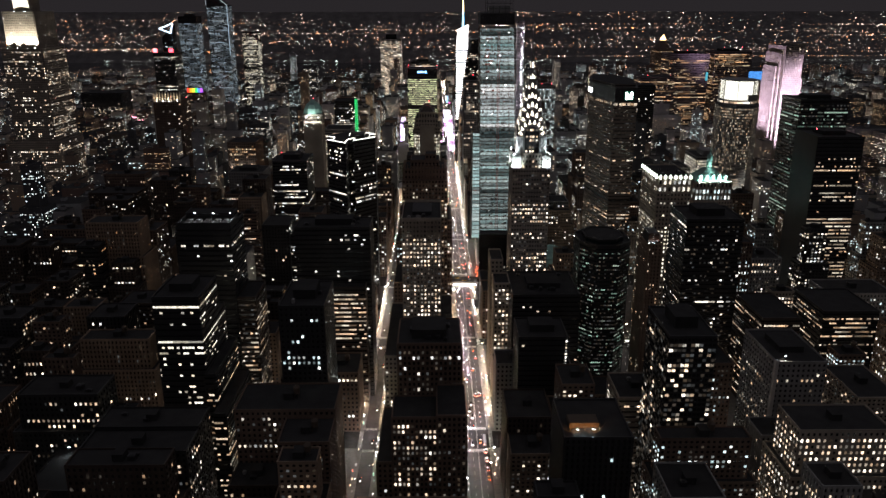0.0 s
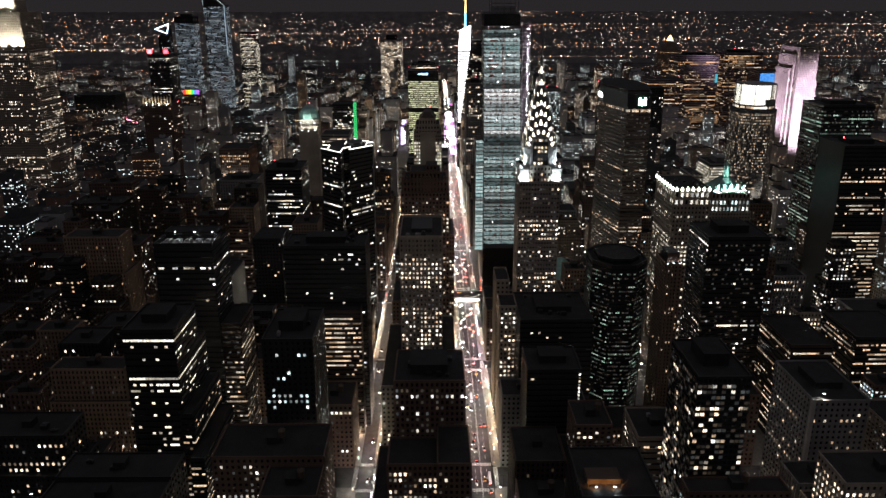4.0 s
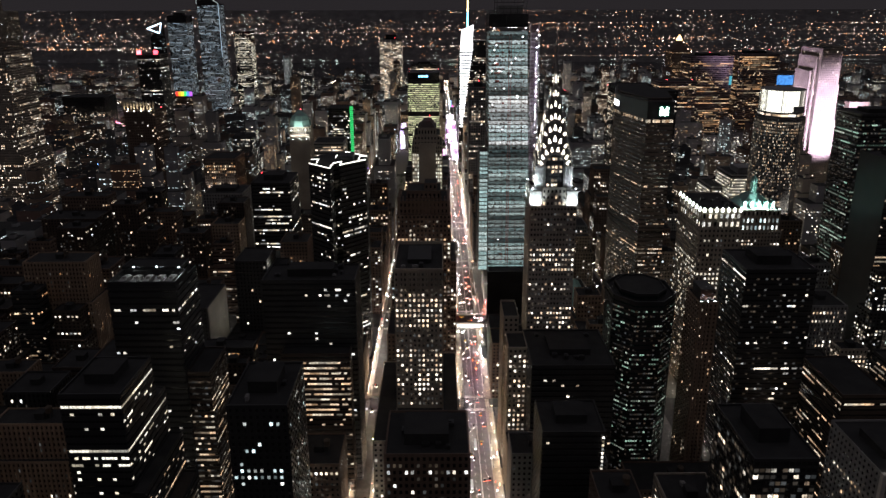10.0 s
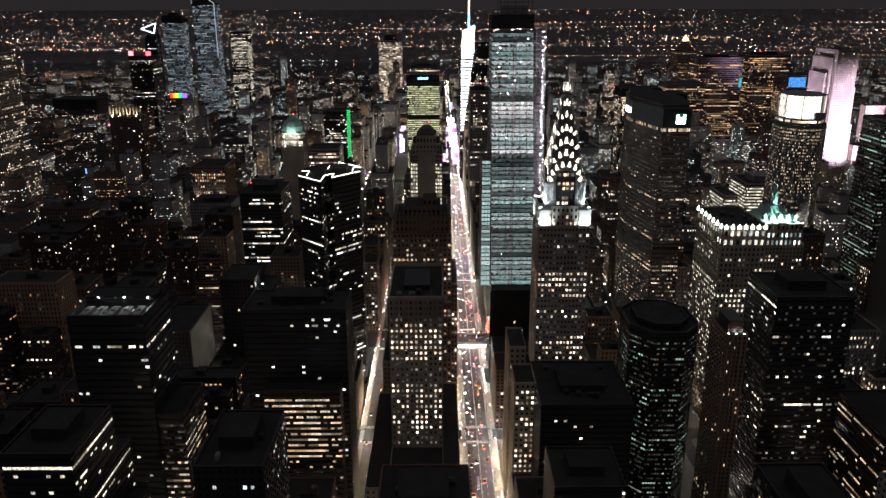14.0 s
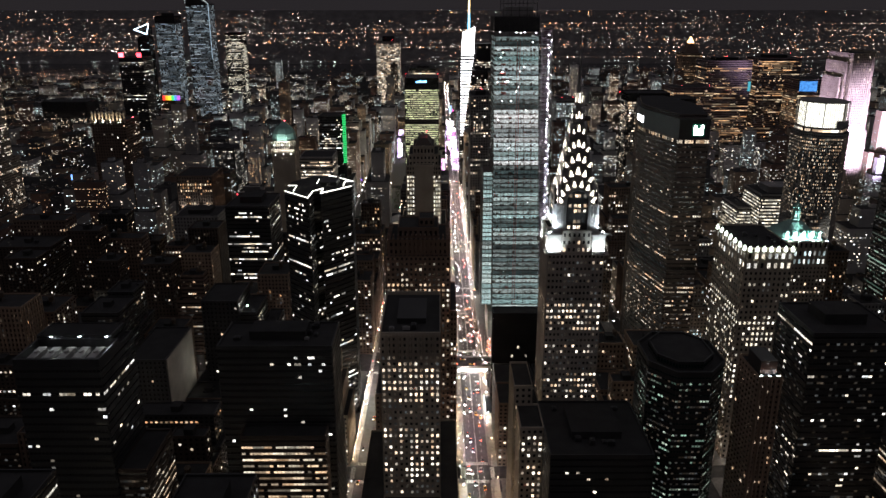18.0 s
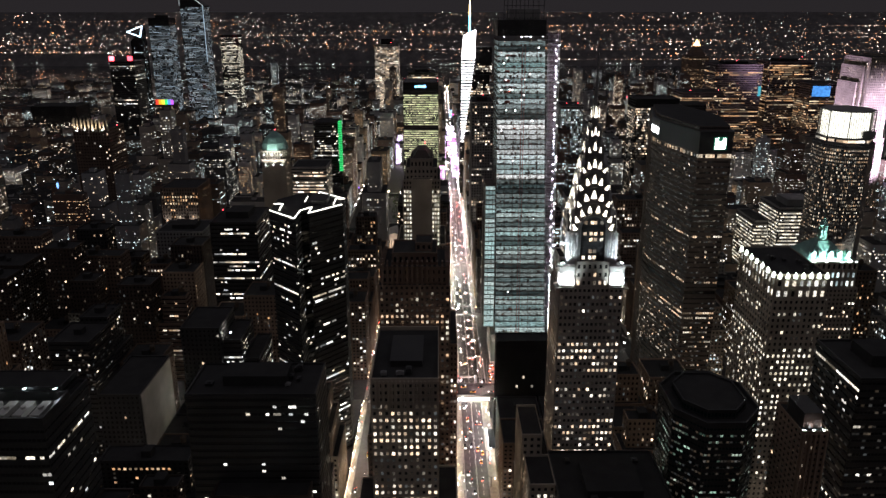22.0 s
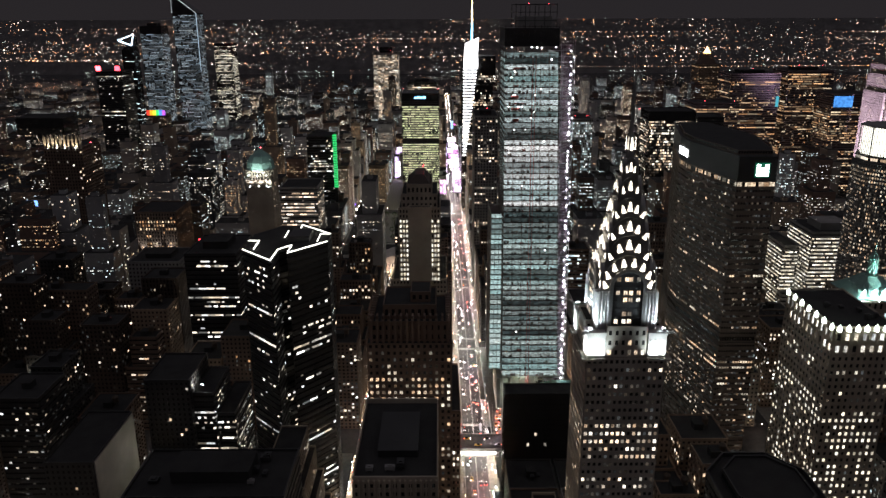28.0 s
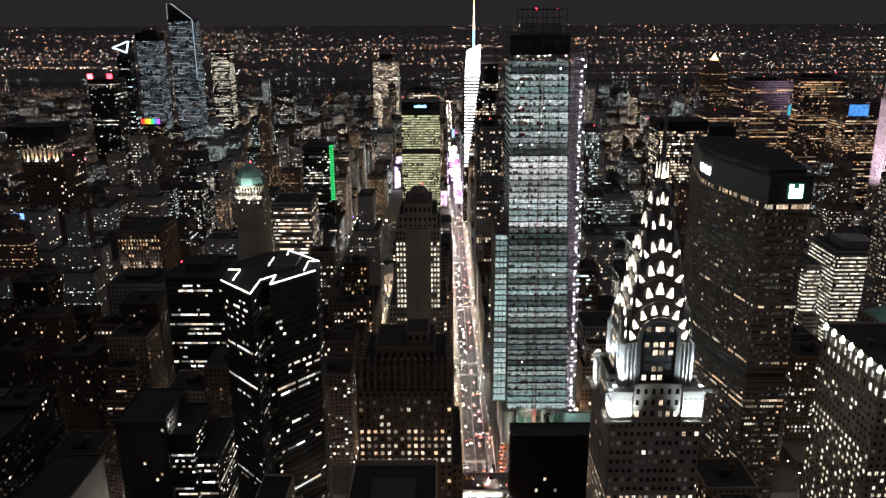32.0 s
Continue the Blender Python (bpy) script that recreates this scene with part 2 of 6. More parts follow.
class Geo:
    """Collects the faces of one mesh, in the world's metres."""

    def __init__(self):
        self.v, self.f, self.m = [], [], {}

    def quad(self, *pts):
        n = len(self.v)
        self.v += [tuple(p) for p in pts]
        self.f.append(tuple(range(n, n + len(pts))))

    def box(self, x0, x1, y0, y1, z0, z1):
        n = len(self.v)
        self.v += [(x0, y0, z0), (x1, y0, z0), (x1, y1, z0), (x0, y1, z0), (x0, y0, z1), (x1, y0, z1), (x1, y1, z1), (x0, y1, z1)]
        self.f += [tuple(n + i for i in q) for q in ((0, 3, 2, 1), (4, 5, 6, 7), (0, 1, 5, 4), (1, 2, 6, 5), (2, 3, 7, 6), (3, 0, 4, 7))]

    def slab(self, p, u, n, a, b, d, z0, z1):
        """A box on a wall: from a to b along u from p, d metres proud along n."""
        q = [(p[0] + u[0] * s + n[0] * e, p[1] + u[1] * s + n[1] * e) for s, e in ((a, 0), (b, 0), (b, d), (a, d))]
        k = len(self.v)
        self.v += [(x, y, z) for z in (z0, z1) for x, y in q]
        self.f += [tuple(k + i for i in g) for g in ((4, 7, 6, 5), (0, 1, 2, 3), (2, 1, 5, 6), (3, 2, 6, 7), (0, 3, 7, 4))]

    def prism(self, poly, z0, z1, top=None, slot=0, top_slot=0):
        k, n = len(self.v), len(poly)
        if slot or top_slot:
            self.m.update({len(self.f) + i: slot for i in range(n)})
            self.m[len(self.f) + n] = top_slot
        self.v += [(x, y, z0) for x, y in poly] + [(x, y, z1) for x, y in (top or poly)]
        self.f += [(k + i, k + (i + 1) % n, k + n + (i + 1) % n, k + n + i) for i in range(n)]
        self.f += [tuple(range(k + n, k + 2 * n)), tuple(range(k + n - 1, k - 1, -1))]

    def ring(self, poly, inner, z0, z1):
        """A closed band between two outlines, such as a parapet."""
        k, n = len(self.v), len(poly)
        self.v += [(x, y, z) for loop in (poly, inner) for z in (z0, z1) for x, y in loop]
        for i in range(n):
            j = (i + 1) % n
            o0, o1, i0, i1 = k, k + n, k + 2 * n, k + 3 * n
            self.f += [(o0 + i, o0 + j, o1 + j, o1 + i), (i0 + j, i0 + i, i1 + i, i1 + j), (o1 + i, o1 + j, i1 + j, i1 + i)]

    def beam(self, a, b, r, sides=4):
        a, b = Vector(a), Vector(b)
        d = (b - a).normalized()
        s = d.cross(Vector((0, 0, 1)) if abs(d.z) < 0.9 else Vector((1, 0, 0))).normalized()
        w = d.cross(s)
        k = len(self.v)
        for p in (a, b):
            self.v += [tuple(p + (s * math.cos(2 * math.pi * (i + 0.5) / sides) + w * math.sin(2 * math.pi * (i + 0.5) / sides)) * r) for i in range(sides)]
        self.f += [(k + i, k + (i + 1) % sides, k + sides + (i + 1) % sides, k + sides + i) for i in range(sides)]
        self.f += [tuple(range(k + sides - 1, k - 1, -1)), tuple(range(k + sides, k + 2 * sides))]

    def mesh(self, name, mat, base=(0, 0, 0), middle=None):
        """middle: None for a mesh in its own metres; else the plan's y round which the thing keeps its depth (all of it is drawn out where it is not a number)."""
        me = bpy.data.meshes.new(name)
        if self.v:
            v = np.array(self.v, float)
            if middle is not None:
                v[:, 1] = LONG * v[:, 1] if middle == "all" else LONG * middle + v[:, 1] - middle
            me.from_pydata((v - np.array(base)).tolist(), [], self.f)
        for each in mat if isinstance(mat, list) else [mat]:
            me.materials.append(each)
        for face, slot in self.m.items():
            me.polygons[face].material_index = slot
        return me


def empty(name, x, y, z=0.0, keep=False):
    ob = new(name)
    ob.location = (x, LONG * y, z)
    if keep:
        compact[ob] = y
    ob.empty_display_size = 2
    return ob


def origin_of(ob):
    here = Vector(ob.location)
    while ob.parent:
        ob = ob.parent
        here += Vector(ob.location)
    return here


def part(name, geo, mat, parent, label="", kind=""):
    """Links a mesh, built in the plan's metres, as one part under its thing."""
    top = parent
    while top.parent:
        top = top.parent
    ob = new(name, geo.mesh(name, mat, tuple(origin_of(parent)), compact.get(top, "all")))
    ob.parent = parent
    return tagged(ob, label, kind=kind)


def thing(name, geo, mat, label, category, group="", kind="", at=(0, 0, 0)):
    """Links a mesh, built in the plan's metres, as a thing of its own, with its origin at the place given."""
    at = (at[0], LONG * at[1], at[2])
    ob = new(name, geo.mesh(name, mat, at, "all"))
    ob.location = at
    return tagged(ob, label, category, group, kind)


STYLES = dict(  # storey, bay, window's share of the bay and of the storey, depth of piers and of spandrels
    punched=(3.7, 3.3, 0.46, 0.5, 0.25, 0.24),
    piers=(3.7, 2.9, 0.5, 0.56, 0.7, 0.2),
    band=(3.9, 1.9, 0.9, 0.4, 0.1, 0.45),
    curtain=(3.9, 1.7, 0.86, 0.58, 0.22, 0.14),
    flats=(3.0, 3.4, 0.5, 0.5, 0.2, 0.22),
)
pane_meshes = {}


def pane_mesh(w, h, tone):
    key = (round(w, 2), round(h, 2), tone)
    if key not in pane_meshes:
        g = Geo()
        lights = max(2, round(w / 1.5))  # a window has two lights or more, with a thin bar between them
        edges = []
        for k in range(lights):
            edges += [-w / 2 + w * k / lights + (0.07 if k else 0), -w / 2 + w * (k + 1) / lights - (0.07 if k < lights - 1 else 0)]
        g.v = [(x, 0, z * h / 2) for x in edges for z in (-1, 1)]
        for k in range(len(edges) - 1):
            g.m[k] = k % 2
            g.f.append((2 * k, 2 * k + 2, 2 * k + 3, 2 * k + 1))
        pane_meshes[key] = g.mesh("lit_window", [PANES[tone], DARK_METAL])
    return pane_meshes[key]


def rect(x0, x1, y0, y1):
    return [(x0, y0), (x1, y0), (x1, y1), (x0, y1)]


def chamfered(x0, x1, y0, y1, c):
    return [(x0 + c, y0), (x1 - c, y0), (x1, y0 + c), (x1, y1 - c), (x1 - c, y1), (x0 + c, y1), (x0, y1 - c), (x0, y0 + c)]


def inset(poly, d):
    cx, cy = sum(p[0] for p in poly) / len(poly), sum(p[1] for p in poly) / len(poly)
    r = max(math.hypot(p[0] - cx, p[1] - cy) for p in poly)
    k = 1 - d * 1.3 / r
    return [(cx + (x - cx) * k, cy + (y - cy) * k) for x, y in poly]


class Building:
    """One building: masses with storeys, piers, spandrels, lit windows, parapets and things on the roof."""

    def __init__(self, name, label, category, x, y, wall, core=None, group="", seed=0, keep=False):
        self.root = tagged(empty(name, x, y, keep=keep), label, category, group)
        self.box, self.height, self.y = [1e9, -1e9, 1e9, -1e9], 0, y if keep else None
        self.wall, self.core = wall, core or GLASS
        self.rng = random.Random(seed * 7919 + int(x * 13 + y * 7))
        self.front = Geo()
        self.panes = []
        self.seed = seed

    def mass(self, poly, z0, z1, style="punched", lit=0.1, rows=0.0, tone="warm", solid=False, rim=1.1, dark_top=1, bay=None, storey=None,
             plain=(), ground=1, window=None, runs=0, bands=(), dim=0.0):
        fh, bw, ww, wh, dp, ds = STYLES[style]
        bw, fh = bay or bw, storey or fh
        if window:
            ww, wh = window
        g = Geo()
        g.prism(poly, z0, z1, top_slot=1)
        part("body", g, [self.core, ROOFING], self.root)
        xs, ys = [p[0] for p in poly], [p[1] for p in poly]
        self.box = [min(self.box[0], *xs), max(self.box[1], *xs), min(self.box[2], *ys), max(self.box[3], *ys)]
        self.height = max(self.height, z1)
        n = len(poly)
        floors = max(1, int((z1 - z0) / fh))
        fh = (z1 - z0) / floors
        cx, cy = sum(p[0] for p in poly) / n, sum(p[1] for p in poly) / n
        for i in range(n):
            p, q = poly[i], poly[(i + 1) % n]
            length = math.hypot(q[0] - p[0], q[1] - p[1])
            u = ((q[0] - p[0]) / length, (q[1] - p[1]) / length)
            out = (u[1], -u[0])
            if i in plain:
                self.front.slab(p, u, out, 0, length, 0.3, z0, z1)
                continue
            bays = max(1, round(length / bw))
            b = length / bays
            seen = out[1] < 0.2 or (out[0] < 0) == (cx > -28)
            sh = fh * (1 - wh)
            for k in range(floors + 1):
                za, zb = max(z0, z0 + k * fh - sh / 2), min(z1, z0 + k * fh + sh / 2)
                self.front.slab(p, u, out, 0, length, ds, za, zb)
            if seen or out[1] < 0.5:
                for k in range(bays + 1):
                    a, c = max(0, k * b - b * (1 - ww) / 2), min(length, k * b + b * (1 - ww) / 2)
                    self.front.slab(p, u, out, a, c, dp, z0, z1)
            if not seen:
                continue
            for k in range(ground, floors - dark_top):
                whole = self.rng.random() < rows
                start, stop = (0, bays)
                if whole and self.rng.random() < 0.6:
                    start = int(self.rng.random() * bays * 0.4)
                    stop = bays - int(self.rng.random() * bays * 0.4)
                level = self.rng.choice((0.1, 0.3, 0.7, 1.0, 1.5, 2.2)) * (0.8 + 0.9 * noise.noise(Vector((k * 0.21, self.seed * 3.7 + i * 1.3, 1.7))))
                mid = z0 + (k + 0.5) * fh
                share, even = lit * level if lit < 0.7 else lit, False
                for low, high, amount in bands:
                    if low <= mid < high:
                        share, whole, even = amount, False, True
                run = 0
                longest = runs or (self.rng.choice((2, 3, 4, 5)) if style in ("band", "curtain") and ww > 0.8 else 1)
                for m in range(bays + 1):
                    chance = 0 if m == bays else 0.92 if whole and start <= m < stop else share if even else share * min(1.6, max(0.0 if lit < 0.7 else 0.8, 0.75 + 1.7 * noise.noise(Vector((m * 0.17, k * 0.3, self.seed + i * 9.1)))))
                    on = self.rng.random() < chance
                    if on:
                        run += 1
                    elif dim and m < bays and self.rng.random() < dim:
                        s = (m + 0.5) * b
                        self.panes.append((p[0] + u[0] * s + out[0] * 0.06, p[1] + u[1] * s + out[1] * 0.06, z0 + (k + 0.5) * fh, u, b * ww, fh * wh, "dim"))
                    if run and (not on or run >= longest):
                        last = m if on else m - 1
                        s, wide = (last + 1 - run / 2) * b, b * (run - 1 + ww)
                        self.panes.append((p[0] + u[0] * s + out[0] * 0.06, p[1] + u[1] * s + out[1] * 0.06, z0 + (k + 0.5) * fh, u, wide, fh * wh, tone))
                        run = 0
        if rim:
            g = Geo()
            g.ring(inset(poly, -0.25), inset(poly, 0.35), z1 - 0.4, z1 + rim)
            part("parapet", g, self.wall, self.root)
        return self

    def bulkhead(self, x0, x1, y0, y1, z0, z1, mat=None):
        g = Geo()
        g.box(x0, x1, y0, y1, z0, z1)
        g.box(x0 - 0.2, x1 + 0.2, y0 - 0.2, y1 + 0.2, z1, z1 + 0.3)
        part("roof_bulkhead", g, mat or ROOFING, self.root)
        return self

    def machinery(self, x0, x1, y0, y1, z, count=5):
        for _ in range(count):
            g = Geo()
            w, d, h = self.rng.uniform(1.5, 4), self.rng.uniform(1.5, 4), self.rng.uniform(1.2, 3.2)
            x, y = self.rng.uniform(x0 + 2, x1 - 2 - w), self.rng.uniform(y0 + 2, y1 - 2 - d)
            g.box(x, x + w, y, y + d, z + 0.5, z + h)
            for a in (0.2, w - 0.4):
                g.box(x + a, x + a + 0.2, y + 0.1, y + d - 0.1, z, z + 0.5)
            g.box(x + w * 0.25, x + w * 0.75, y + d * 0.25, y + d * 0.75, z + h, z + h + 0.4)
            part("air_handler", g, GREY_STONE if self.rng.random() < 0.2 else DARK_METAL, self.root)
        return self

    def tank(self, x, y, z):
        g = Geo()
        for a, b in ((-1.3, -1.3), (1.3, -1.3), (1.3, 1.3), (-1.3, 1.3)):
            g.beam((x + a, y + b, z), (x + a, y + b, z + 3.2), 0.15)
        ring = [(x + 2 * math.cos(i * math.pi / 6), y + 2 * math.sin(i * math.pi / 6)) for i in range(12)]
        g.prism(ring, z + 3.2, z + 7)
        g.prism([(x + (a - x) * 1.08, y + (b - y) * 1.08) for a, b in ring], z + 7, z + 8.6, [(x + (a - x) * 0.06, y + (b - y) * 0.06) for a, b in ring])
        part("water_tank", g, TRUNK, self.root, "wooden rooftop water tank")
        return self

    def finish(self, single=0):
        single = min(int(single * 0.3), sum(w[6] != "dim" for w in self.panes))
        part("facade", self.front, self.wall, self.root, kind="stuff")
        self.panes.sort(key=lambda w: 1e9 * (w[6] == "dim") + (w[0] + 28) ** 2 + (w[1] + 240) ** 2 + (w[2] - 325) ** 2)
        base = origin_of(self.root)
        stretch = 1.0 if self.y is not None else LONG
        for x, y, z, u, w, h, tone in self.panes[:single]:
            wide = math.hypot(u[0], u[1] * stretch)
            ob = new("lit_window", pane_mesh(w * wide, h, tone))
            ob.parent = self.root
            ob.location = (x - base.x, y - self.y if self.y is not None else LONG * y - base.y, z - base.z)
            ob.rotation_euler = (0, 0, math.atan2(u[1] * stretch, u[0]))
        rest = {}
        for x, y, z, u, w, h, tone in self.panes[single:]:
            rest.setdefault(tone, Geo()).quad(*[(x + u[0] * a * w / 2, y + u[1] * a * w / 2, z + c * h / 2) for a, c in ((-1, -1), (1, -1), (1, 1), (-1, 1))])
        for tone, g in rest.items():
            part("glazing", g, FAR_PANES[tone], self.root, "windows lit from within", "stuff")
        towers.append((self.root, self.box, self.height))
        return self.root

# ---- the plan: streets run ahead (y), avenues across (x) ----
AVENUES = [(-600, 15), (-371, 15), (-155, 15), (0, 11), (155, 21), (313, 12), (470, 15), (781, 15), (1055, 15), (1329, 15), (1603, 15), (1877, 15),
           (2151, 15), (2400, 18)]


def street_x(n):
    """The middle of a numbered street; 42nd is at 0."""
    if n == 42:
        return 0.0
    return (n - 42) * 79.3 + (6.0 if n > 42 else -6.0)


def half_width(n):
    return 15.2 if n in (34, 42, 57, 23) else 9.1


SHORE, FAR_SHORE, RIDGE, RIDGE_Z = 2440.0, 3430.0, 3712.0, 294.5


def land_z(y):
    return 0.0 if y < FAR_SHORE else (y - FAR_SHORE) / (RIDGE - FAR_SHORE) * RIDGE_Z


g = Geo()
for i in range(12):
    for a, b in ((-1400, SHORE), (SHORE, FAR_SHORE), (FAR_SHORE, 3520), (3520, 3620), (3620, RIDGE)):
        x0, x1 = -4800 + i * 800, -4000 + i * 800
        g.quad(*[(x, y, land_z(y) - (6 if SHORE <= y <= FAR_SHORE else 0.5)) for x, y in ((x0, a), (x1, a), (x1, b), (x0, b))])
thing("ground", g, GROUND, "dark city ground reaching to the far hills", "ground", kind="structure")
g = Geo()
g.quad((-4800, SHORE, -1), (4800, SHORE, -1), (4800, FAR_SHORE, -1), (-4800, FAR_SHORE, -1))
thing("water", g, WATER, "black river water at night", "river", kind="structure")


def road_strip(x0, x1, y0, y1, z):
    g = Geo()
    g.quad((x0, y0, z), (x1, y0, z), (x1, y1, z), (x0, y1, z))
    return g


# every street and avenue that can be seen into has a carriageway, and each block a raised pavement
for n in range(36, 50):
    half = 8.6 if n == 42 else 5.2
    thing("road", road_strip(street_x(n) - half - 2, street_x(n) + half + 2, -420, 1300, 0.0), ASPHALT, "worn grey asphalt street under lamplight", "road", "streets", "structure")
for y, half in AVENUES[1:9]:
    thing("road", road_strip(street_x(35), street_x(50), y - half + 4, y + half - 4, 0.006), ASPHALT, "worn grey asphalt avenue under lamplight", "road", "avenues", "structure")
for n in range(36, 49):
    for (a, ha), (b, hb) in zip(AVENUES[1:8], AVENUES[2:9]):
        g = Geo()
        ra = 8.6 if n == 42 else 5.2
        rb = 8.6 if n + 1 == 42 else 5.2
        x0, x1 = street_x(n) + ra, street_x(n + 1) - rb
        y0, y1 = a + ha - 4.5, b - hb + 4.5
        c = 2.5
        g.prism(chamfered(x0, x1, y0, y1, c), -0.3, 0.15)
        thing("pavement", g, PAVING, "pale concrete pavement with a stone kerb", "pavement", "pavements", "structure")

# painted lines: lane dashes along 42nd street, crossings at its corners
g = Geo()
for k in range(170):
    y = -240 + k * 7.5
    for x in (-4.2, 4.2):
        g.box(x - 0.08, x + 0.08, y, y + 3, 0.008, 0.014)
for x in (-0.25, 0.25):
    g.box(x - 0.07, x + 0.07, -240, 1040, 0.008, 0.014)
thing("road_marking", g, PAINT, "white and worn lane lines on the asphalt", "road marking", kind="structure")
for n in (41, 42):
    half = 8.2 if n == 42 else 4.8
    for y, h in AVENUES[2:8]:
        for side in (-1, 1):
            g = Geo()
            yy = y + side * (h - 1.5)
            x = -half
            while x < half:
                g.box(street_x(n) + x, street_x(n) + x + 0.5, yy - 1.6, yy + 1.6, 0.012, 0.018)
                x += 1.1
            thing("crosswalk", g, PAINT, "white striped pedestrian crossing, worn", "crosswalk", "crosswalks", "structure")
        for side in (-1, 1):
            g = Geo()
            xx = street_x(n) + side * (half + 2.6)
            y2 = y - h + 5
            while y2 < y + h - 5:
                g.box(xx - 1.6, xx + 1.6, y2, y2 + 0.5, 0.016, 0.022)
                y2 += 1.1
            thing("crosswalk", g, PAINT, "white striped pedestrian crossing, worn", "crosswalk", "crosswalks", "structure")

# ---- far side of the river: lights on the hills ----
rng = random.Random(4)


def spark(g, x, y, z, s):
    g.quad((x - s, y, z - s * 0.6), (x + s, y, z - s * 0.6), (x + s, y, z + s * 0.6), (x - s, y, z + s * 0.6))


hills, cool = Geo(), Geo()
for k in range(9000):
    x, s = rng.uniform(-3700, 3900), rng.random()
    y = FAR_SHORE + 5 + s * (RIDGE - FAR_SHORE - 6)
    crowd = noise.noise(Vector((x * 0.0011, s * 7, 3.1))) + 0.35 * noise.noise(Vector((x * 0.004, s * 15, 8.1))) + rng.uniform(-0.35, 0.35)
    if crowd < 0.06 - 0.22 * (0.3 < s < 0.62) + 0.35 * (s < 0.16) * (x > 400) + 0.2 * (s > 0.86):
        continue
    spark(hills if rng.random() < 0.75 else cool, x, y, land_z(y) + 3, rng.choice((1.1, 1.3, 1.6, 2.2)) * (1 - 0.15 * s))
for k in range(26):  # roads strung with orange lamps
    x0, s0 = rng.uniform(-3000, 3000), rng.uniform(0.15, 0.8)
    step, rise = rng.uniform(16, 34), rng.uniform(-0.0012, 0.0012)
    for m in range(rng.randint(12, 45)):
        s = s0 + rise * m
        if 0.02 < s < 0.97:
            y = FAR_SHORE + s * (RIDGE - FAR_SHORE)
            spark(hills, x0 + m * step + rng.uniform(-14, 14), y, land_z(y) + 4, rng.uniform(1.5, 2.4))
for k in range(150):
    x = 350 + k * 19 + rng.uniform(-5, 5)
    spark(hills, x, FAR_SHORE + 29, land_z(FAR_SHORE + 29) + 4, rng.uniform(1.4, 2.6))
for k in range(420):
    x = rng.uniform(-3400, 3400)
    if noise.noise(Vector((x * 0.003, 0, 5))) > -0.15:
        spark(cool, x, FAR_SHORE + rng.uniform(1, 9), rng.uniform(6, 16), rng.uniform(1.2, 2.2))
thing("hillside_lights", hills, CITY_LIGHT, "orange and white lights scattered over the far hills", "city lights", kind="stuff")
thing("shore_lights", cool, COOL_SPARK, "pale green and white lights along the far shore", "city lights", kind="stuff")

# ---- the great towers ----
taken = []


def reserve(x0, x1, y0, y1):
    taken.append((x0, x1, y0, y1))


# Newspaper building with pale vertical stripes, between 41st and 42nd
b = Building("office_tower", "dark brown tower with white vertical brick stripes", "skyscraper", -37, -215, BROWN_BRICK, seed=1)
b.mass(rect(-57, -16, -216, -181), 0, 121, "piers", 0.2, 0.05, "pale", dim=0.3, bands=((108, 113, 0.5),))
b.mass(rect(-60, -32, -240, -216.2), 0, 84, "piers", 0.35, 0.0, "warm", dim=0.3, bands=((74, 79, 0.6), (60, 68, 0.55), (40, 50, 0.5)))
b.mass(rect(-31.8, -14, -250, -216.2), 0, 92, "piers", 0.06, 0.0, "pale", dim=0.3)
b.mass(rect(-70, -60.2, -240, -181), 0, 52, "piers", 0.1, 0.0, "pale")
b.bulkhead(-48, -26, -208, -190, 121, 127).machinery(-56, -17, -214, -183, 121, 6)
b.finish(150)
reserve(-76, -12, -262, -172)

# Stone-faced office tower with a dark sunken roof
b = Building("office_tower", "beige metal-panelled office tower with a dark flat roof", "skyscraper", -44, -54, LIMESTONE, seed=2)
b.mass(rect(-60.5, -28, -80, -28), 0, 160, "punched", 0.3, 0.0, "warm", bay=2.9, rim=2.2, dark_top=3, dim=0.5, bands=((139, 143.5, 0.8), (118, 137, 0.75), (70, 104, 0.6)))
for k in range(17):  # fins between the blind top floors
    g = Geo()
    g.box(-60.6 + k * 2.0, -60.0 + k * 2.0, -81.1, -80.2, 147, 161)
    part("fin", g, LIMESTONE, b.root)
b.mass(rect(-74, -60.7, -118, -20), 0, 58, "punched", 0.25, 0.05, "warm")
b.mass(rect(-27.8, -18, -118, -20), 0, 66, "punched", 0.4, 0.06, "warm", bay=2.9)
b.mass(rect(-60.5, -28, -122, -80.2), 0, 58, "punched", 0.3, 0.05, "warm")
b.bulkhead(-52, -36, -66, -40, 160, 163, DARK_METAL).machinery(-59, -30, -78, -66, 160, 4)
b.finish(260)
reserve(-76, -16, -140, -12)

# Brown brick tower with a buttressed crown
b = Building("office_tower", "brown brick tower with a buttressed stepped crown", "skyscraper", -42, 30, BROWN_BRICK, seed=3)
b.mass(rect(-64, -21, 10, 46), 0, 171, "punched", 0.14, 0.0, "ribbon", bay=3.0, rim=0, dark_top=1, dim=0.3, bands=((134, 151, 0.85), (96, 112, 0.6)))
b.mass(rect(-62, -23, 12, 44), 171, 181, "punched", 0.0, 0, "warm", rim=0.8, ground=0)
b.mass(rect(-56, -29, 17, 40), 181, 188, "punched", 0.0, 0, "warm", rim=0.8, ground=0)
b.mass(rect(-42, -32, 22, 36), 188, 193, "punched", 0.0, 0, "warm", rim=0.5, ground=0)
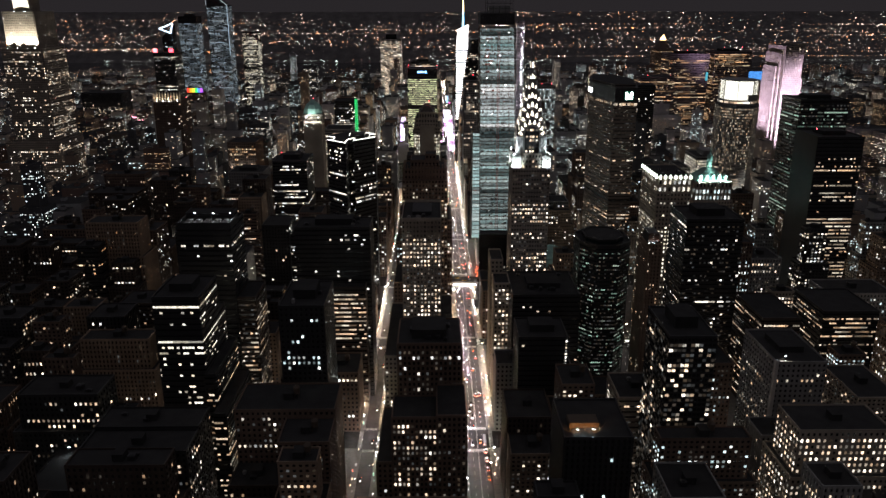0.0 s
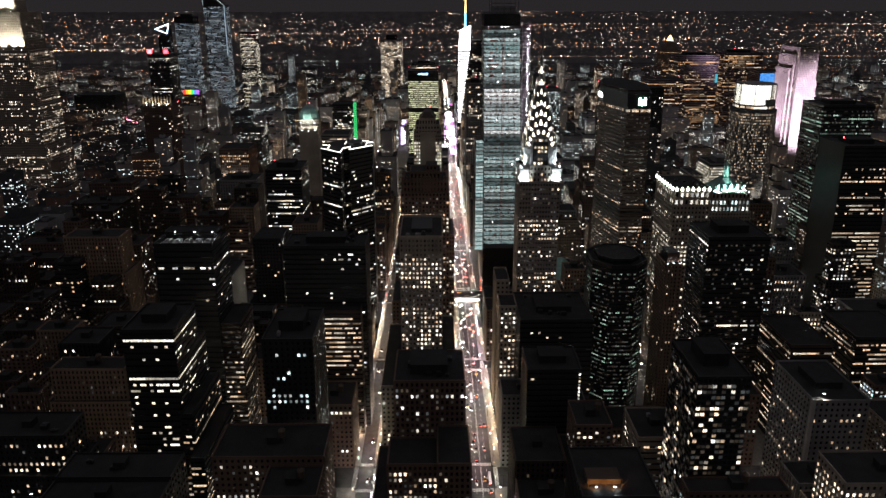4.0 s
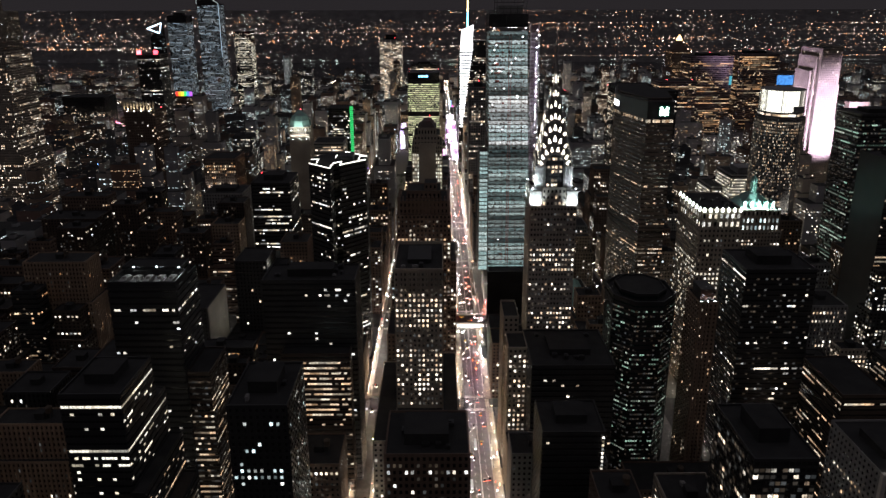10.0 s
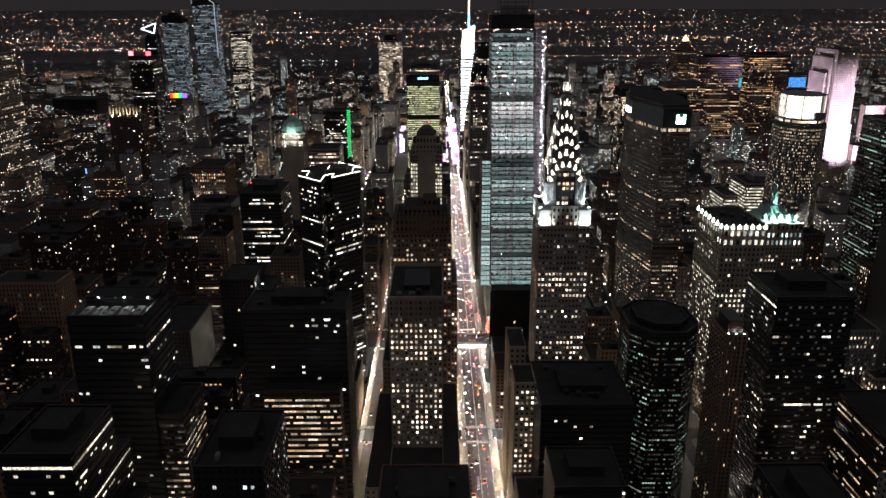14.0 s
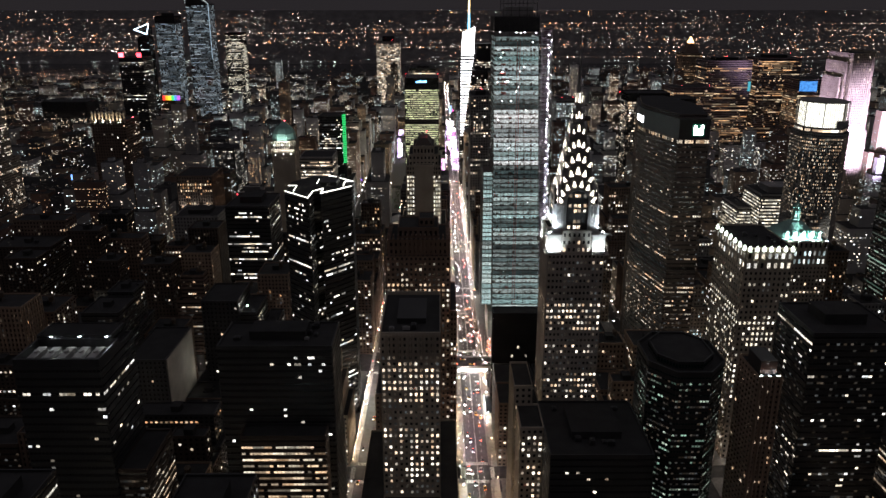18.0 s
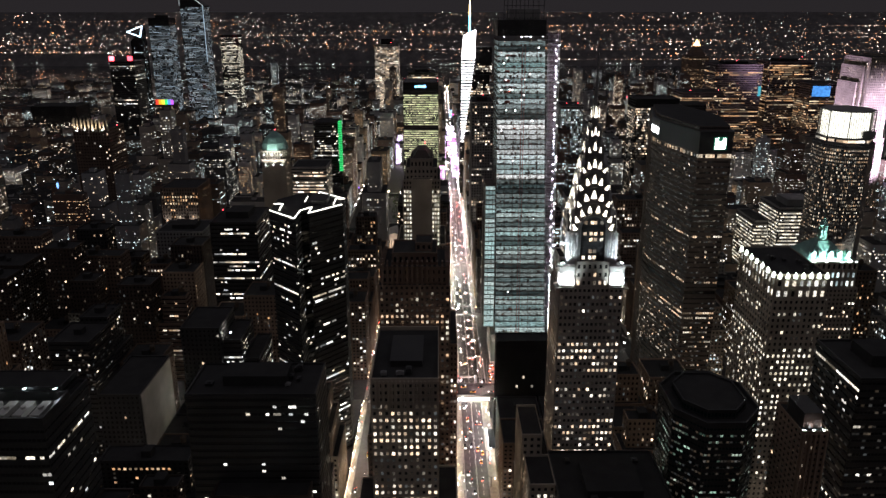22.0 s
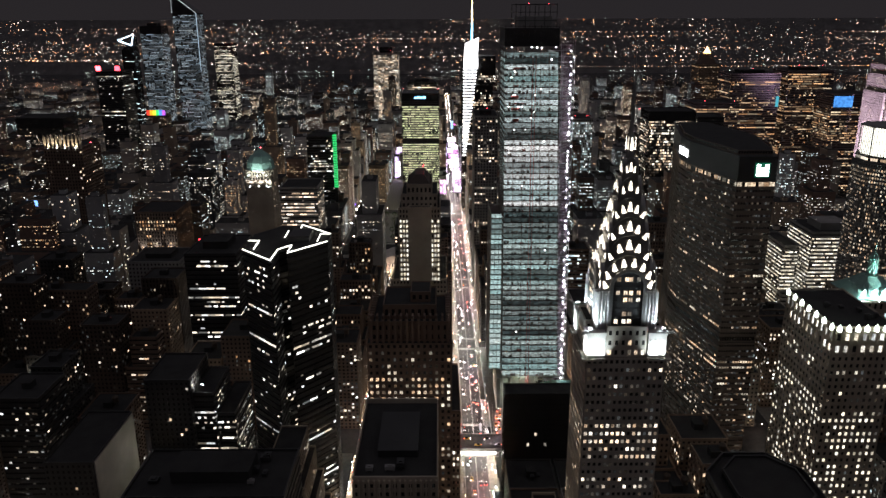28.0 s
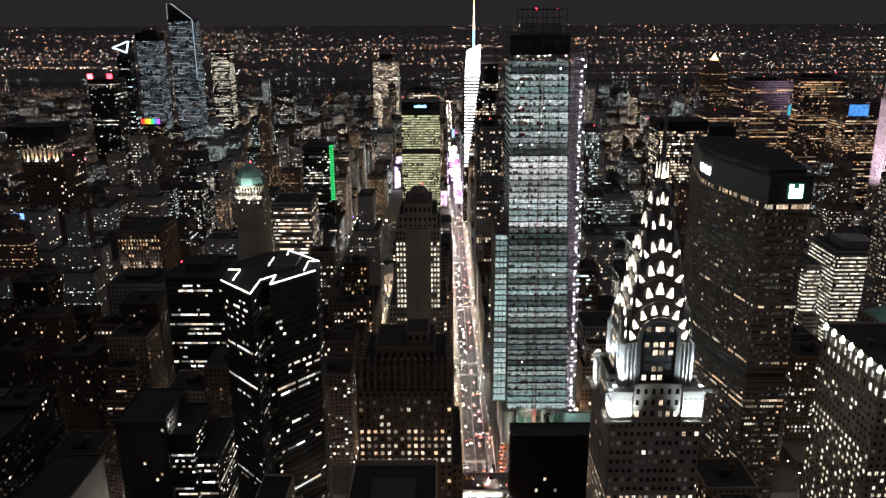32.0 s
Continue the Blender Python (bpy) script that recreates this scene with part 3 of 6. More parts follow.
for k in range(14):
    g = Geo()
    x = -62.6 + k * 3.02
    g.box(x, x + 1.3, 10.4, 13, 169, 183)
    g.box(x + 0.2, x + 1.1, 12, 15, 181, 185)
    part("buttress", g, BROWN_BRICK, b.root)
for k in range(10):
    for x0, x1 in ((-63.6, -61), (-24, -21.4)):
        g = Geo()
        y = 14 + k * 3.1
        g.box(x0, x1, y, y + 1.3, 169, 183)
        part("buttress", g, BROWN_BRICK, b.root)
b.mass(rect(-74, -64.2, 12, 60), 0, 66, "punched", 0.12, 0, "warm")
b.mass(rect(-20.8, -16.5, 12, 60), 0, 130, "punched", 0.3, 0, "warm", bay=2.4)
b.finish(220)
reserve(-77, -15, 11, 66)

# Limestone tower with a dark blank slab front and lit flanks
b = Building("office_tower", "grey limestone tower with a steep gothic top", "skyscraper", -42, 205, LIMESTONE, seed=4)
b.mass(rect(-64, -22, 184, 235), 0, 132, "punched", 0.35, 0.1, "warm", bay=2.6, rim=1)
b.mass(rect(-58, -27, 182, 228), 132, 190, "piers", 0.97, 0.9, "steady", bay=2.4, rim=1, ground=0, dark_top=2)
b.mass(rect(-56, -29, 184, 222), 190, 200, "punched", 0.0, 0, "warm", ground=0)
b.mass(rect(-52, -33, 186, 220), 200, 207, "punched", 0.0, 0, "warm", ground=0)
g = Geo()
g.prism(rect(-51, -34, 187, 219), 207, 214, rect(-46, -39, 192, 214))
part("pitched_roof", g, BRONZE, b.root)
b.mass(rect(-50.5, -33.5, 176, 181.8), 0, 192, "punched", 0.0, 0, "warm", plain=(0, 1, 3))
b.finish(120)
reserve(-77, -15, 172, 300)

# ---- the steel-crowned tower ----
CX, CY = 49.6, -33.5
CROWN_BRICK = surface("pale_crown_brick", (0.42, 0.41, 0.4), grain=4)
TOWER_BRICK = surface("grey_tower_brick", (0.36, 0.32, 0.27), grain=4, by_object=0.1)
b = Building("steel_crowned_tower", "art deco tower with an arched steel crown and needle", "skyscraper", CX, CY, TOWER_BRICK, seed=5, keep=True)
b.mass(rect(18, 76, -72, -14), 0, 62, "punched", 0.3, 0, "warm")
b.mass(rect(22, 72, -66, -16), 62, 92, "punched", 0.4, 0, "warm", ground=0)
b.mass(rect(CX - 16, CX + 16, CY - 16, CY + 16), 92, 196, "punched", 0.07, 0.0, "warm", bay=2.3, rim=0, window=(0.56, 0.45), dim=0.35, bands=((149, 166, 0.75), (93, 121, 0.6), (134, 139, 0.4)))
b.mass(rect(CX - 8.2, CX + 8.2, CY - 15.6, CY + 15.6), 196, 209, "punched", 0.35, 0, "warm", bay=2.73, rim=0.6, ground=0)
b.mass(rect(CX - 15.6, CX - 8.4, CY - 8.2, CY + 8.2), 196, 209, "punched", 0.35, 0, "warm", bay=2.73, rim=0.6, ground=0)
b.mass(rect(CX + 8.4, CX + 15.6, CY - 8.2, CY + 8.2), 196, 209, "punched", 0.35, 0, "warm", bay=2.73, rim=0.6, ground=0)
for sx in (-1, 1):
    for sy in (-1, 1):
        g = Geo()
        x0, x1 = sorted((CX + sx * 8.8, CX + sx * 16.2))
        y0, y1 = sorted((CY + sy * 8.8, CY + sy * 16.2))
        g.box(x0, x1, y0, y1, 196, 206)
        g.box(x0 - 0.3, x1 + 0.3, y0 - 0.3, y1 + 0.3, 206, 207)
        block = part("corner_block", g, WHITE_BRICK, b.root, "white brick corner block, brightly floodlit")
        g = Geo()
        for k in range(4):
            xx = x0 + (k + 0.5) * (x1 - x0) / 4
            yy = y0 + (k + 0.5) * (y1 - y0) / 4
            for z in (198, 202):
                g.box(xx - 0.4, xx + 0.4, y0 - 0.16, y1 + 0.16, z, z + 0.5)
                g.box(xx - 0.4, xx + 0.4, y0 - 0.16, y1 + 0.16, z + 1.7, z + 2.0)
                g.box(x0 - 0.16, x1 + 0.16, yy - 0.4, yy + 0.4, z + 0.6, z + 1.6)
        part("brick_relief", g, TOWER_BRICK, block, "grey brick relief in rows", "stuff")
        # shelf added to keep the strip lights off the wall below the block
        g = Geo()
        g.box(x0 - (2.2 if sx < 0 else 0), x1 + (2.2 if sx > 0 else 0), y0 - (2.2 if sy < 0 else 0), y1 + (2.2 if sy > 0 else 0), 195.4, 196.1)
        part("ledge", g, TOWER_BRICK, b.root)
        g = Geo()
        ex, ey = CX + sx * 16, CY + sy * 16
        g.beam((ex, ey, 207.4), (ex + sx * 2.4, ey + sy * 2.4, 208.2), 0.7, 6)
        g.beam((ex + sx * 2.2, ey + sy * 2.2, 208.1), (ex + sx * 3.2, ey + sy * 3.2, 207.6), 0.42, 6)
        part("eagle_gargoyle", g, STEEL, b.root, "polished steel eagle-shaped gargoyle")

# each arch of the crown: half width, foot, springing, top, depth of its front, and its windows: count, spread, outer and middle height, size
TIERS = [
    (10.2, 209.0, 225.0, 238.0, 10.6, 8, 8.7, 225.2, 234.4, 2.0, 3.2),
    (8.4, 224.0, 235.0, 245.8, 8.8, 5, 6.9, 236.8, 241.0, 2.6, 4.0),
    (7.2, 236.0, 244.0, 253.2, 7.6, 5, 6.1, 245.0, 248.5, 2.3, 3.9),
    (5.8, 245.0, 252.5, 260.8, 6.2, 5, 4.8, 253.6, 256.3, 1.9, 3.7),
    (4.0, 254.0, 262.0, 268.9, 4.4, 3, 2.6, 263.2, 264.4, 1.4, 3.8),
    (2.5, 262.0, 270.2, 276.5, 2.9, 3, 1.35, 271.3, 271.8, 1.0, 3.6),
]


def arch(half, foot, spring, top, steps=16):
    """An arch's outline, as (across, up), from its foot on one side to the other."""
    pts = [(-half, foot)]
    for k in range(steps + 1):
        a = math.pi * (1 - k / steps)
        pts.append((half * math.cos(a), spring + (top - spring) * math.sin(a)))
    return pts + [(half, foot)]


def vault(g, outline, depth):
    """Two arched vaults that cross at the tower's middle."""
    m = len(outline)
    for turn in (0, 1):
        n = len(g.v)
        for d in (-depth, depth):
            g.v += [(CX + (a if not turn else d), CY + (d if not turn else -a), z) for a, z in outline]
        g.f += [(n + i + 1, n + i, n + m + i, n + m + i + 1) for i in range(m - 1)]
        g.f += [tuple(n + i for i in range(m)), tuple(n + m + i for i in range(m - 1, -1, -1))]


def rib(g, outline, depth, r):
    for turn in (0, 1):
        for s in (-1, 1):
            d = s * depth
            for (a0, z0), (a1, z1) in zip(outline, outline[1:]):
                g.beam((CX + a0, CY + d, z0) if not turn else (CX + d, CY - a0, z0), (CX + a1, CY + d, z1) if not turn else (CX + d, CY - a1, z1), r)


CROWN = flat_light("crown_window_light", (1.0, 0.9, 0.74), 2.6)
tri_meshes = {}


def crown_window(w, h):
    key = (round(w, 2), round(h, 2))
    if key not in tri_meshes:
        g = Geo()
        g.quad((-w / 2, 0, 0), (w / 2, 0, 0), (w * 0.1, 0, h), (-w * 0.1, 0, h))
        tri_meshes[key] = g.mesh("crown_window", CROWN)
    return tri_meshes[key]


for half, foot, spring, top, depth, count, spread, z_out, z_mid, w, h in TIERS:
    outline = arch(half, foot, spring, top)
    g = Geo()
    vault(g, outline, depth)
    rib(g, outline, depth + 0.1, 0.28)
    rib(g, [(a * 0.93, foot + (z - foot) * 0.965) for a, z in outline], depth + 0.05, 0.14)
    tier = part("crown_arch", g, STEEL, b.root, "ribbed stainless steel sunburst arch")
    for turn in range(4):
        for m in range(count):
            s = m / (count - 1)
            a = math.pi * (1 - s)
            x, z = spread * math.cos(a), z_out + (z_mid - z_out) * math.sin(a)
            if count > 3:
                x = spread * (-1 + 2 * s) if count == 5 else spread * math.cos(a)
            lean = 24 * x / spread * (1.0 if count > 3 else 0.35)
            size = 1.0 if count == 8 else 1.0 - 0.3 * abs(x) / spread
            ob = new("crown_window", crown_window(w * size, h * size))
            ob.parent = b.root
            ob.matrix_basis = pose(0, 0, 0, 0, 0, turn * 90) @ pose(x, -(depth + 0.45), z - 0.6, 0, lean, 0)
# the great arched front of each side, with its own windows
g = Geo()
inner = arch(6.2, 209.0, 225.6, 232.0)
vault(g, inner, 12.6)
part("arched_front", g, DARK_METAL, b.root, "dark brick bay under a moulded arch")
g = Geo()
for grow in (0.0, 0.5, 1.0):
    rib(g, arch(6.3 + grow, 209.0, 225.6, 232.1 + grow), 12.7 - 0.15 * grow, 0.32)
part("arch_moulding", g, STEEL, b.root, "triple steel moulding round the arch")
for turn in range(4):
    for z, xs in ((211, (-4.4, -1.1, 1.1)), (214.3, (-1.1, 1.1)), (217.6, ()), (220.4, (-1.1, 1.1, 4.2)), (223.4, (-4.2, -1.1, 1.1, 4.2)), (229.2, (-4.0, -0.8, 0.8, 4.0))):
        for x in xs:
            w = new("lit_window", pane_mesh(1.5, 1.8, "warm"))
            w.parent = b.root
            w.matrix_basis = pose(0, 0, 0, 0, 0, turn * 90) @ pose(x, -12.72, z - 0.3)
    for z in (213, 216.3, 219.4, 222.4, 225.4):
        for x in (-4.3, 0, 4.3):
            g = Geo()
            g.box(-0.95, 0.95, -0.12, 0.12, -0.25, 0.25)
            ob = new("sill", g.mesh("sill", DARK_METAL))
            ob.parent = b.root
            ob.matrix_basis = pose(0, 0, 0, 0, 0, turn * 90) @ pose(x, -12.7, z - 0.3)
g = Geo()  # the square shaft between the arches, with pale corner piers
g.prism(rect(CX - 11.8, CX + 11.8, CY - 11.8, CY + 11.8), 206, 222)
g.prism(rect(CX - 11.8, CX + 11.8, CY - 11.8, CY + 11.8), 222, 225, rect(CX - 9, CX + 9, CY - 9, CY + 9))
for s in (-1, 1):
    for q in (-1, 1):
        for e in (7.8, 9.1, 10.4, 11.7):
            g.box(CX + s * e - 0.25, CX + s * e + 0.25, CY + q * 12.2 - 0.5, CY + q * 12.2 + 0.5, 206, 223.5)
            g.box(CX + s * 12.2 - 0.5, CX + s * 12.2 + 0.5, CY + q * e - 0.25, CY + q * e + 0.25, 206, 223)
part("crown_shaft", g, CROWN_BRICK, b.root, "white brick shaft, floodlit at its corners")
g = Geo()
eight = [(math.cos(i * math.pi / 4), math.sin(i * math.pi / 4)) for i in range(8)]
for z0, z1, r0, r1 in ((270, 280, 2.4, 1.4), (280, 290, 1.4, 0.8), (290, 318, 0.8, 0.12)):
    g.prism([(CX + r0 * a, CY + r0 * c) for a, c in eight], z0, z1, [(CX + r1 * a, CY + r1 * c) for a, c in eight])
part("needle", g, STEEL, b.root, "tapering steel needle")
for r in range(4):
    ob = new("crown_window", crown_window(1.2, 5.2))
    ob.parent = b.root
    ob.matrix_basis = pose(0, 0, 0, 0, 0, r * 90) @ pose(0, -1.9, 279.5)
b.finish(190)
towers[-1] = (b.root, [CX - 30, CX + 30, CY - 40, CY + 30], 230)
reserve(15, 78, -76, -11)


def plan_point(p, middle=None):
    return p[0], LONG * p[1] if middle is None else LONG * middle + p[1] - middle, p[2]


def lamp_spot(name, eye, target, power, colour, degrees=70, size=0.5, middle=None):
    data = bpy.data.lights.new(name, "SPOT")
    data.energy, data.color, data.spot_size, data.spot_blend, data.shadow_soft_size = power, colour, radians(degrees), 0.6, size
    ob = new(name, data)
    ob.matrix_world = look(plan_point(eye, middle), plan_point(target, middle))
    if target[2] > 12:
        lit_things.append(([ob], target))
    return ob


def floodlight(x, y, z, tx, ty, tz, power, colour, degrees=80, middle=None):
    """A floodlight: a lamp and its housing, with a bright lens."""
    root = tagged(empty("floodlight", x, y, z, keep=True), "white-lensed metal floodlight on a short stand", "floodlight", "floodlights")
    if tz > 12:
        lit_things.append(([root], (tx, ty, tz)))
    g = Geo()
    low = z - 1.3 if tz >= z else z + 0.5
    g.box(x - 0.5, x + 0.5, y - 0.35, y + 0.35, low, low + 0.6)
    part("housing", g, DARK_METAL, root)
    g = Geo()
    g.box(x - 0.55, x + 0.55, y - 0.4, y + 0.4, low + (0.62 if tz >= z else -0.2), low + (0.8 if tz >= z else -0.02))
    part("lens", g, FLOOD, root)
    root.location = plan_point((x, y, z), middle)
    lamp_spot("floodlight_beam", (x, y, z), (tx, ty, tz), power, colour, degrees, middle=middle)


ICE = (0.78, 0.93, 1.0)


def strip_light(x, y, z, turn, power):
    """A long floodlight on a shelf added to block its spill, washing the wall behind it."""
    root = tagged(empty("floodlight", x, y, z, keep=True), "long white-lensed floodlight on a ledge", "floodlight", "floodlights")
    g = Geo()
    along = (3.4, 0.25) if not turn else (0.25, 3.4)
    g.box(x - along[0], x + along[0], y - along[1], y + along[1], z - 0.3, z - 0.05)
    part("housing", g, DARK_METAL, root)
    y = LONG * CY + y - CY
    root.location.y = y
    data = bpy.data.lights.new("floodlight_beam", "AREA")
    data.shape, data.size, data.size_y, data.energy, data.color = "RECTANGLE", 6.0, 0.3, power, ICE
    data.spread = radians(100)
    ob = new("floodlight_beam", data)
    ob.matrix_world = pose(x, y, z + 0.05, 180 - 25, 0, 0) if not turn else pose(x, y, z + 0.05, 0, 0, -90) @ pose(0, 0, 0, 180 - 25, 0, 0)
    lit_things.append(([root, ob], (CX, CY, z)))


for sx in (-1, 1):
    for sy in (-1, 1):
        floodlight(CX + sx * 15.0, CY + sy * 15.0, 209.2, CX + sx * 11.5, CY + sy * 11.5, 217, 11000, ICE, 110, CY)
    strip_light(CX + sx * 12.5, CY - 18.2, 196.4, 0, 1300)
    strip_light(CX - 18.2, CY + sx * 12.5, 196.4, 90, 1000)

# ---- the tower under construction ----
# glow for sheets that stand in for work-lit interiors; the floors hold no lamps
SITE = glow("floor_glow_sheet", (0.55, 0.84, 0.84), (0.85, 1.0, 0.97), 0.05, 0.24, 1.0, clutter=1.0, size=0.9, stretch=(0.6, 0.9, 2.0), sampled=True)
SITE_TOP = glow("upper_floor_glow_sheet", (0.66, 0.86, 0.88), (0.98, 0.96, 0.95), 0.08, 0.4, 1.0, clutter=1.0, size=0.9, stretch=(0.6, 0.8, 2.0), sampled=True)
SITE_DIM = glow("dim_floor_glow_sheet", (0.55, 0.8, 0.82), (0.85, 0.97, 0.95), 0.02, 0.1, 1.0, clutter=0.95, size=0.5, stretch=(0.6, 0.9, 2.4), sampled=True)
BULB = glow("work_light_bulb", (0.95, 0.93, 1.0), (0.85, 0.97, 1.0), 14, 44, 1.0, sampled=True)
HOIST_STEEL = surface("galvanised_hoist_steel", (0.5, 0.46, 0.5), rough=0.5, metal=0.2)
RED_SHEET = surface("red_sheet", (0.6, 0.1, 0.07), rough=0.7, grain=2)
b = Building("tower_under_construction", "unfinished glass tower with open lit floors and hoists", "skyscraper", 42, 226, STEELWORK, seed=6)
x0, x1, y0, y1 = 24.0, 69.5, 200.0, 252.0


def ov_plan(z):
    """The floor's outline: the tower narrows towards its top."""
    k = max(0.0, (z - 40) / 290)
    return x0 - 3 * k, x1 - 10 * k, y0 + 3 * k, y1 - 8 * k


levels = []
z = 44.0
while z < 306:
    levels.append(z)
    z += 5.6 if z < 70 else 4.3
for z, zn in zip(levels, levels[1:]):
    a, c, d, e = ov_plan(z)
    g = Geo()
    g.box(a - 0.5, c + 0.5, d - 0.7, e + 0.3, z - 0.35, z + 0.25)
    part("floor_slab", g, CONCRETE if z < 60 else STEELWORK, b.root)
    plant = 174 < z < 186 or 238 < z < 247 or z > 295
    g = Geo()
    step = (c - a) / 6
    # upright glowing sheets across the front, in place of a lit interior
    for m in range(6):
        g.quad((a + m * step + 0.08, d + 0.6, z + 0.2), (a + (m + 1) * step - 0.08, d + 0.6, z + 0.2),
               (a + (m + 1) * step - 0.08, d + 0.6, zn - 0.5), (a + m * step + 0.08, d + 0.6, zn - 0.5))
    low = 0.2
    while low < c - a - 3:  # stacked goods and screens that hide the lower half
        wide, tall = rng.uniform(0.4, 2.4), rng.choice((0.3, 0.6, 0.9, 1.3, 2.2))
        k = len(g.f)
        g.box(a + low, min(c - 0.2, a + low + wide), d + 0.15, d + 0.3, z + 0.25, z + 0.25 + tall)
        g.m.update({k + q: 1 for q in range(6)})
        low += wide + rng.choice((0.3, 0.8, 1.5, 3))
    for m in range(31):  # thin upright bars before the glowing sheets
        if m % 4:
            xx = a + (c - a) * m / 32
            k = len(g.f)
            g.box(xx - 0.06, xx + 0.06, d + 0.35, d + 0.5, z + 0.2, zn - 0.4)
            g.m.update({k + q: 1 for q in range(6)})
    for up in (1.5, 2.9):  # guard rails and pipes along the open edge
        k = len(g.f)
        g.box(a, c, d + 0.2, d + 0.32, z + up, z + up + 0.16)
        g.m.update({k + q: 1 for q in range(6)})
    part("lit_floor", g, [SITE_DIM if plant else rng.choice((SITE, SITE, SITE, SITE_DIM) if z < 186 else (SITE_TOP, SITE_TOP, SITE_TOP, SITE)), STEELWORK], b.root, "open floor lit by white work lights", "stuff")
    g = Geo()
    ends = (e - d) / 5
    # the same glowing sheets along both ends
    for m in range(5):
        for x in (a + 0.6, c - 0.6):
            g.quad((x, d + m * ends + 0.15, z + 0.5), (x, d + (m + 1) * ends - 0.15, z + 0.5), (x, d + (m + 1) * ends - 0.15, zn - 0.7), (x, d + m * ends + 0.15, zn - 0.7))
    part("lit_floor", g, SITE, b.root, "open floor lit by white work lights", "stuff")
    if z < 178:  # the narrower wing towards the street
        g = Geo()
        g.box(13.6, 23.4, 211.6, 250, z - 0.25, z + 0.15)
        part("floor_slab", g, CONCRETE if z < 90 else STEELWORK, b.root)
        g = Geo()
        # glowing sheets in place of the wing's lit rooms
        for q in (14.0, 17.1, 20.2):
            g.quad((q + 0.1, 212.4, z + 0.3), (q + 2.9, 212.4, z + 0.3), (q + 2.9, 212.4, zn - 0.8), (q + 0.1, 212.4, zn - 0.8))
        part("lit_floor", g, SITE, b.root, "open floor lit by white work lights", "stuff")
        g = Geo()
        g.box(13.7, 14.0, 211.8, 249, z + 0.3, zn - 0.5)
        part("side_panel", g, GREY_STONE, b.root)
    if 246 < z < 292 and rng.random() < 0.7:  # red sheets hung inside the upper floors
        g = Geo()
        xx = a + rng.choice((5, 6, 7, 24))
        g.box(xx, xx + rng.uniform(4, 8), d + 0.4, d + 0.52, z + 0.6, z + rng.uniform(1.8, 3.0))
        part("red_sheet", g, RED_SHEET, b.root, "translucent red sheet lit from behind")
    g = Geo()
    if rng.random() < 0.8:  # a pallet of goods standing on the floor
        xx, w = rng.uniform(a + 1, c - 5), rng.uniform(0.8, 3)
        g.box(xx, xx + w, d + 0.1, d + 0.5, z + 0.2, z + 0.2 + rng.uniform(0.5, 1.3))
    if g.v:
        part("site_material", g, rng.choice((CONCRETE, STEELWORK, DARK_METAL, RED_HOIST)), b.root)
for m in range(7):
    for side in (0, 1):
        g = Geo()
        lo, hi = ov_plan(44), ov_plan(306)
        f = m / 6
        y_lo, y_hi = (lo[2] - 0.2, hi[2] - 0.2) if not side else (lo[3] + 0.2, hi[3] + 0.2)
        g.beam((lo[0] + (lo[1] - lo[0]) * f, y_lo, 12), (hi[0] + (hi[1] - hi[0]) * f, y_hi, 306), 0.2)
        part("column", g, STEELWORK, b.root)
for m in range(1, 5):
    for side in (0, 1):
        g = Geo()
        lo, hi = ov_plan(44), ov_plan(306)
        f = m / 5
        g.beam((lo[side] + (0.2 if side else -0.2), lo[2] + (lo[3] - lo[2]) * f, 12), (hi[side] + (0.2 if side else -0.2), hi[2] + (hi[3] - hi[2]) * f, 306), 0.32)
        part("column", g, STEELWORK, b.root)
g = Geo()
g.box(33, 56, 215, 242, 0, 300)
part("concrete_core", g, CONCRETE, b.root)
for z0, z1 in ((176, 186), (239, 247.5)):  # dark plant floors with crossed braces
    a, c, d, e = ov_plan(z0)
    g = Geo()
    for m in range(6):
        w = (c - a) / 6
        g.beam((a + m * w, d - 0.1, z0), (a + (m + 1) * w, d - 0.1, z1), 0.28)
        g.beam((a + m * w, d - 0.1, z1), (a + (m + 1) * w, d - 0.1, z0), 0.28)
    part("brace_frame", g, DARK_METAL, b.root)
a, c, d, e = ov_plan(306)
g = Geo()
g.box(a - 0.5, c + 0.5, d - 0.5, e + 0.5, 308, 321)
for m in range(10):
    xx = a + (c - a) * m / 9
    g.box(xx - 0.15, xx + 0.15, d - 0.75, d - 0.5, 306, 323)
for z in (311, 315, 319, 322):
    g.box(a - 0.7, c + 0.7, d - 0.8, d - 0.5, z - 0.15, z + 0.15)
part("safety_net", g, DARK_METAL, b.root, "dark screens round the topmost floors")
frame_bars = [((xx, yy, 321), (xx, yy, 338)) for xx in (a + 8, a + 15, a + 22, a + 29, c - 1) for yy in (d + 6, e - 6)]
for z in (326, 332, 337.5):
    frame_bars += [((a + 8, yy, z), (c - 1, yy, z)) for yy in (d + 6, e - 6)] + [((xx, d + 6, z), (xx, e - 6, z)) for xx in (a + 8, c - 1)]
for p, q in frame_bars:
    g = Geo()
    g.beam(p, q, 0.3)
    part("steel_beam", g, DARK_METAL, b.root)
g = Geo()
g.box(a + 10, c - 4, d + 9, e - 9, 321, 329)
part("top_core", g, CONCRETE, b.root)
g = Geo()  # mast of the hoist up the front
for xx in (43.2, 45.4):
    g.beam((xx, 198.5, 8), (xx - 1.5, 201.0, 300), 0.3)
for k in range(118):
    z = 10 + k * 2.45
    s = z / 300
    g.beam((43.2 - 1.5 * s, 198.5 + 2.5 * s, z), (45.4 - 1.5 * s, 198.5 + 2.5 * s, z + 2.4), 0.1)
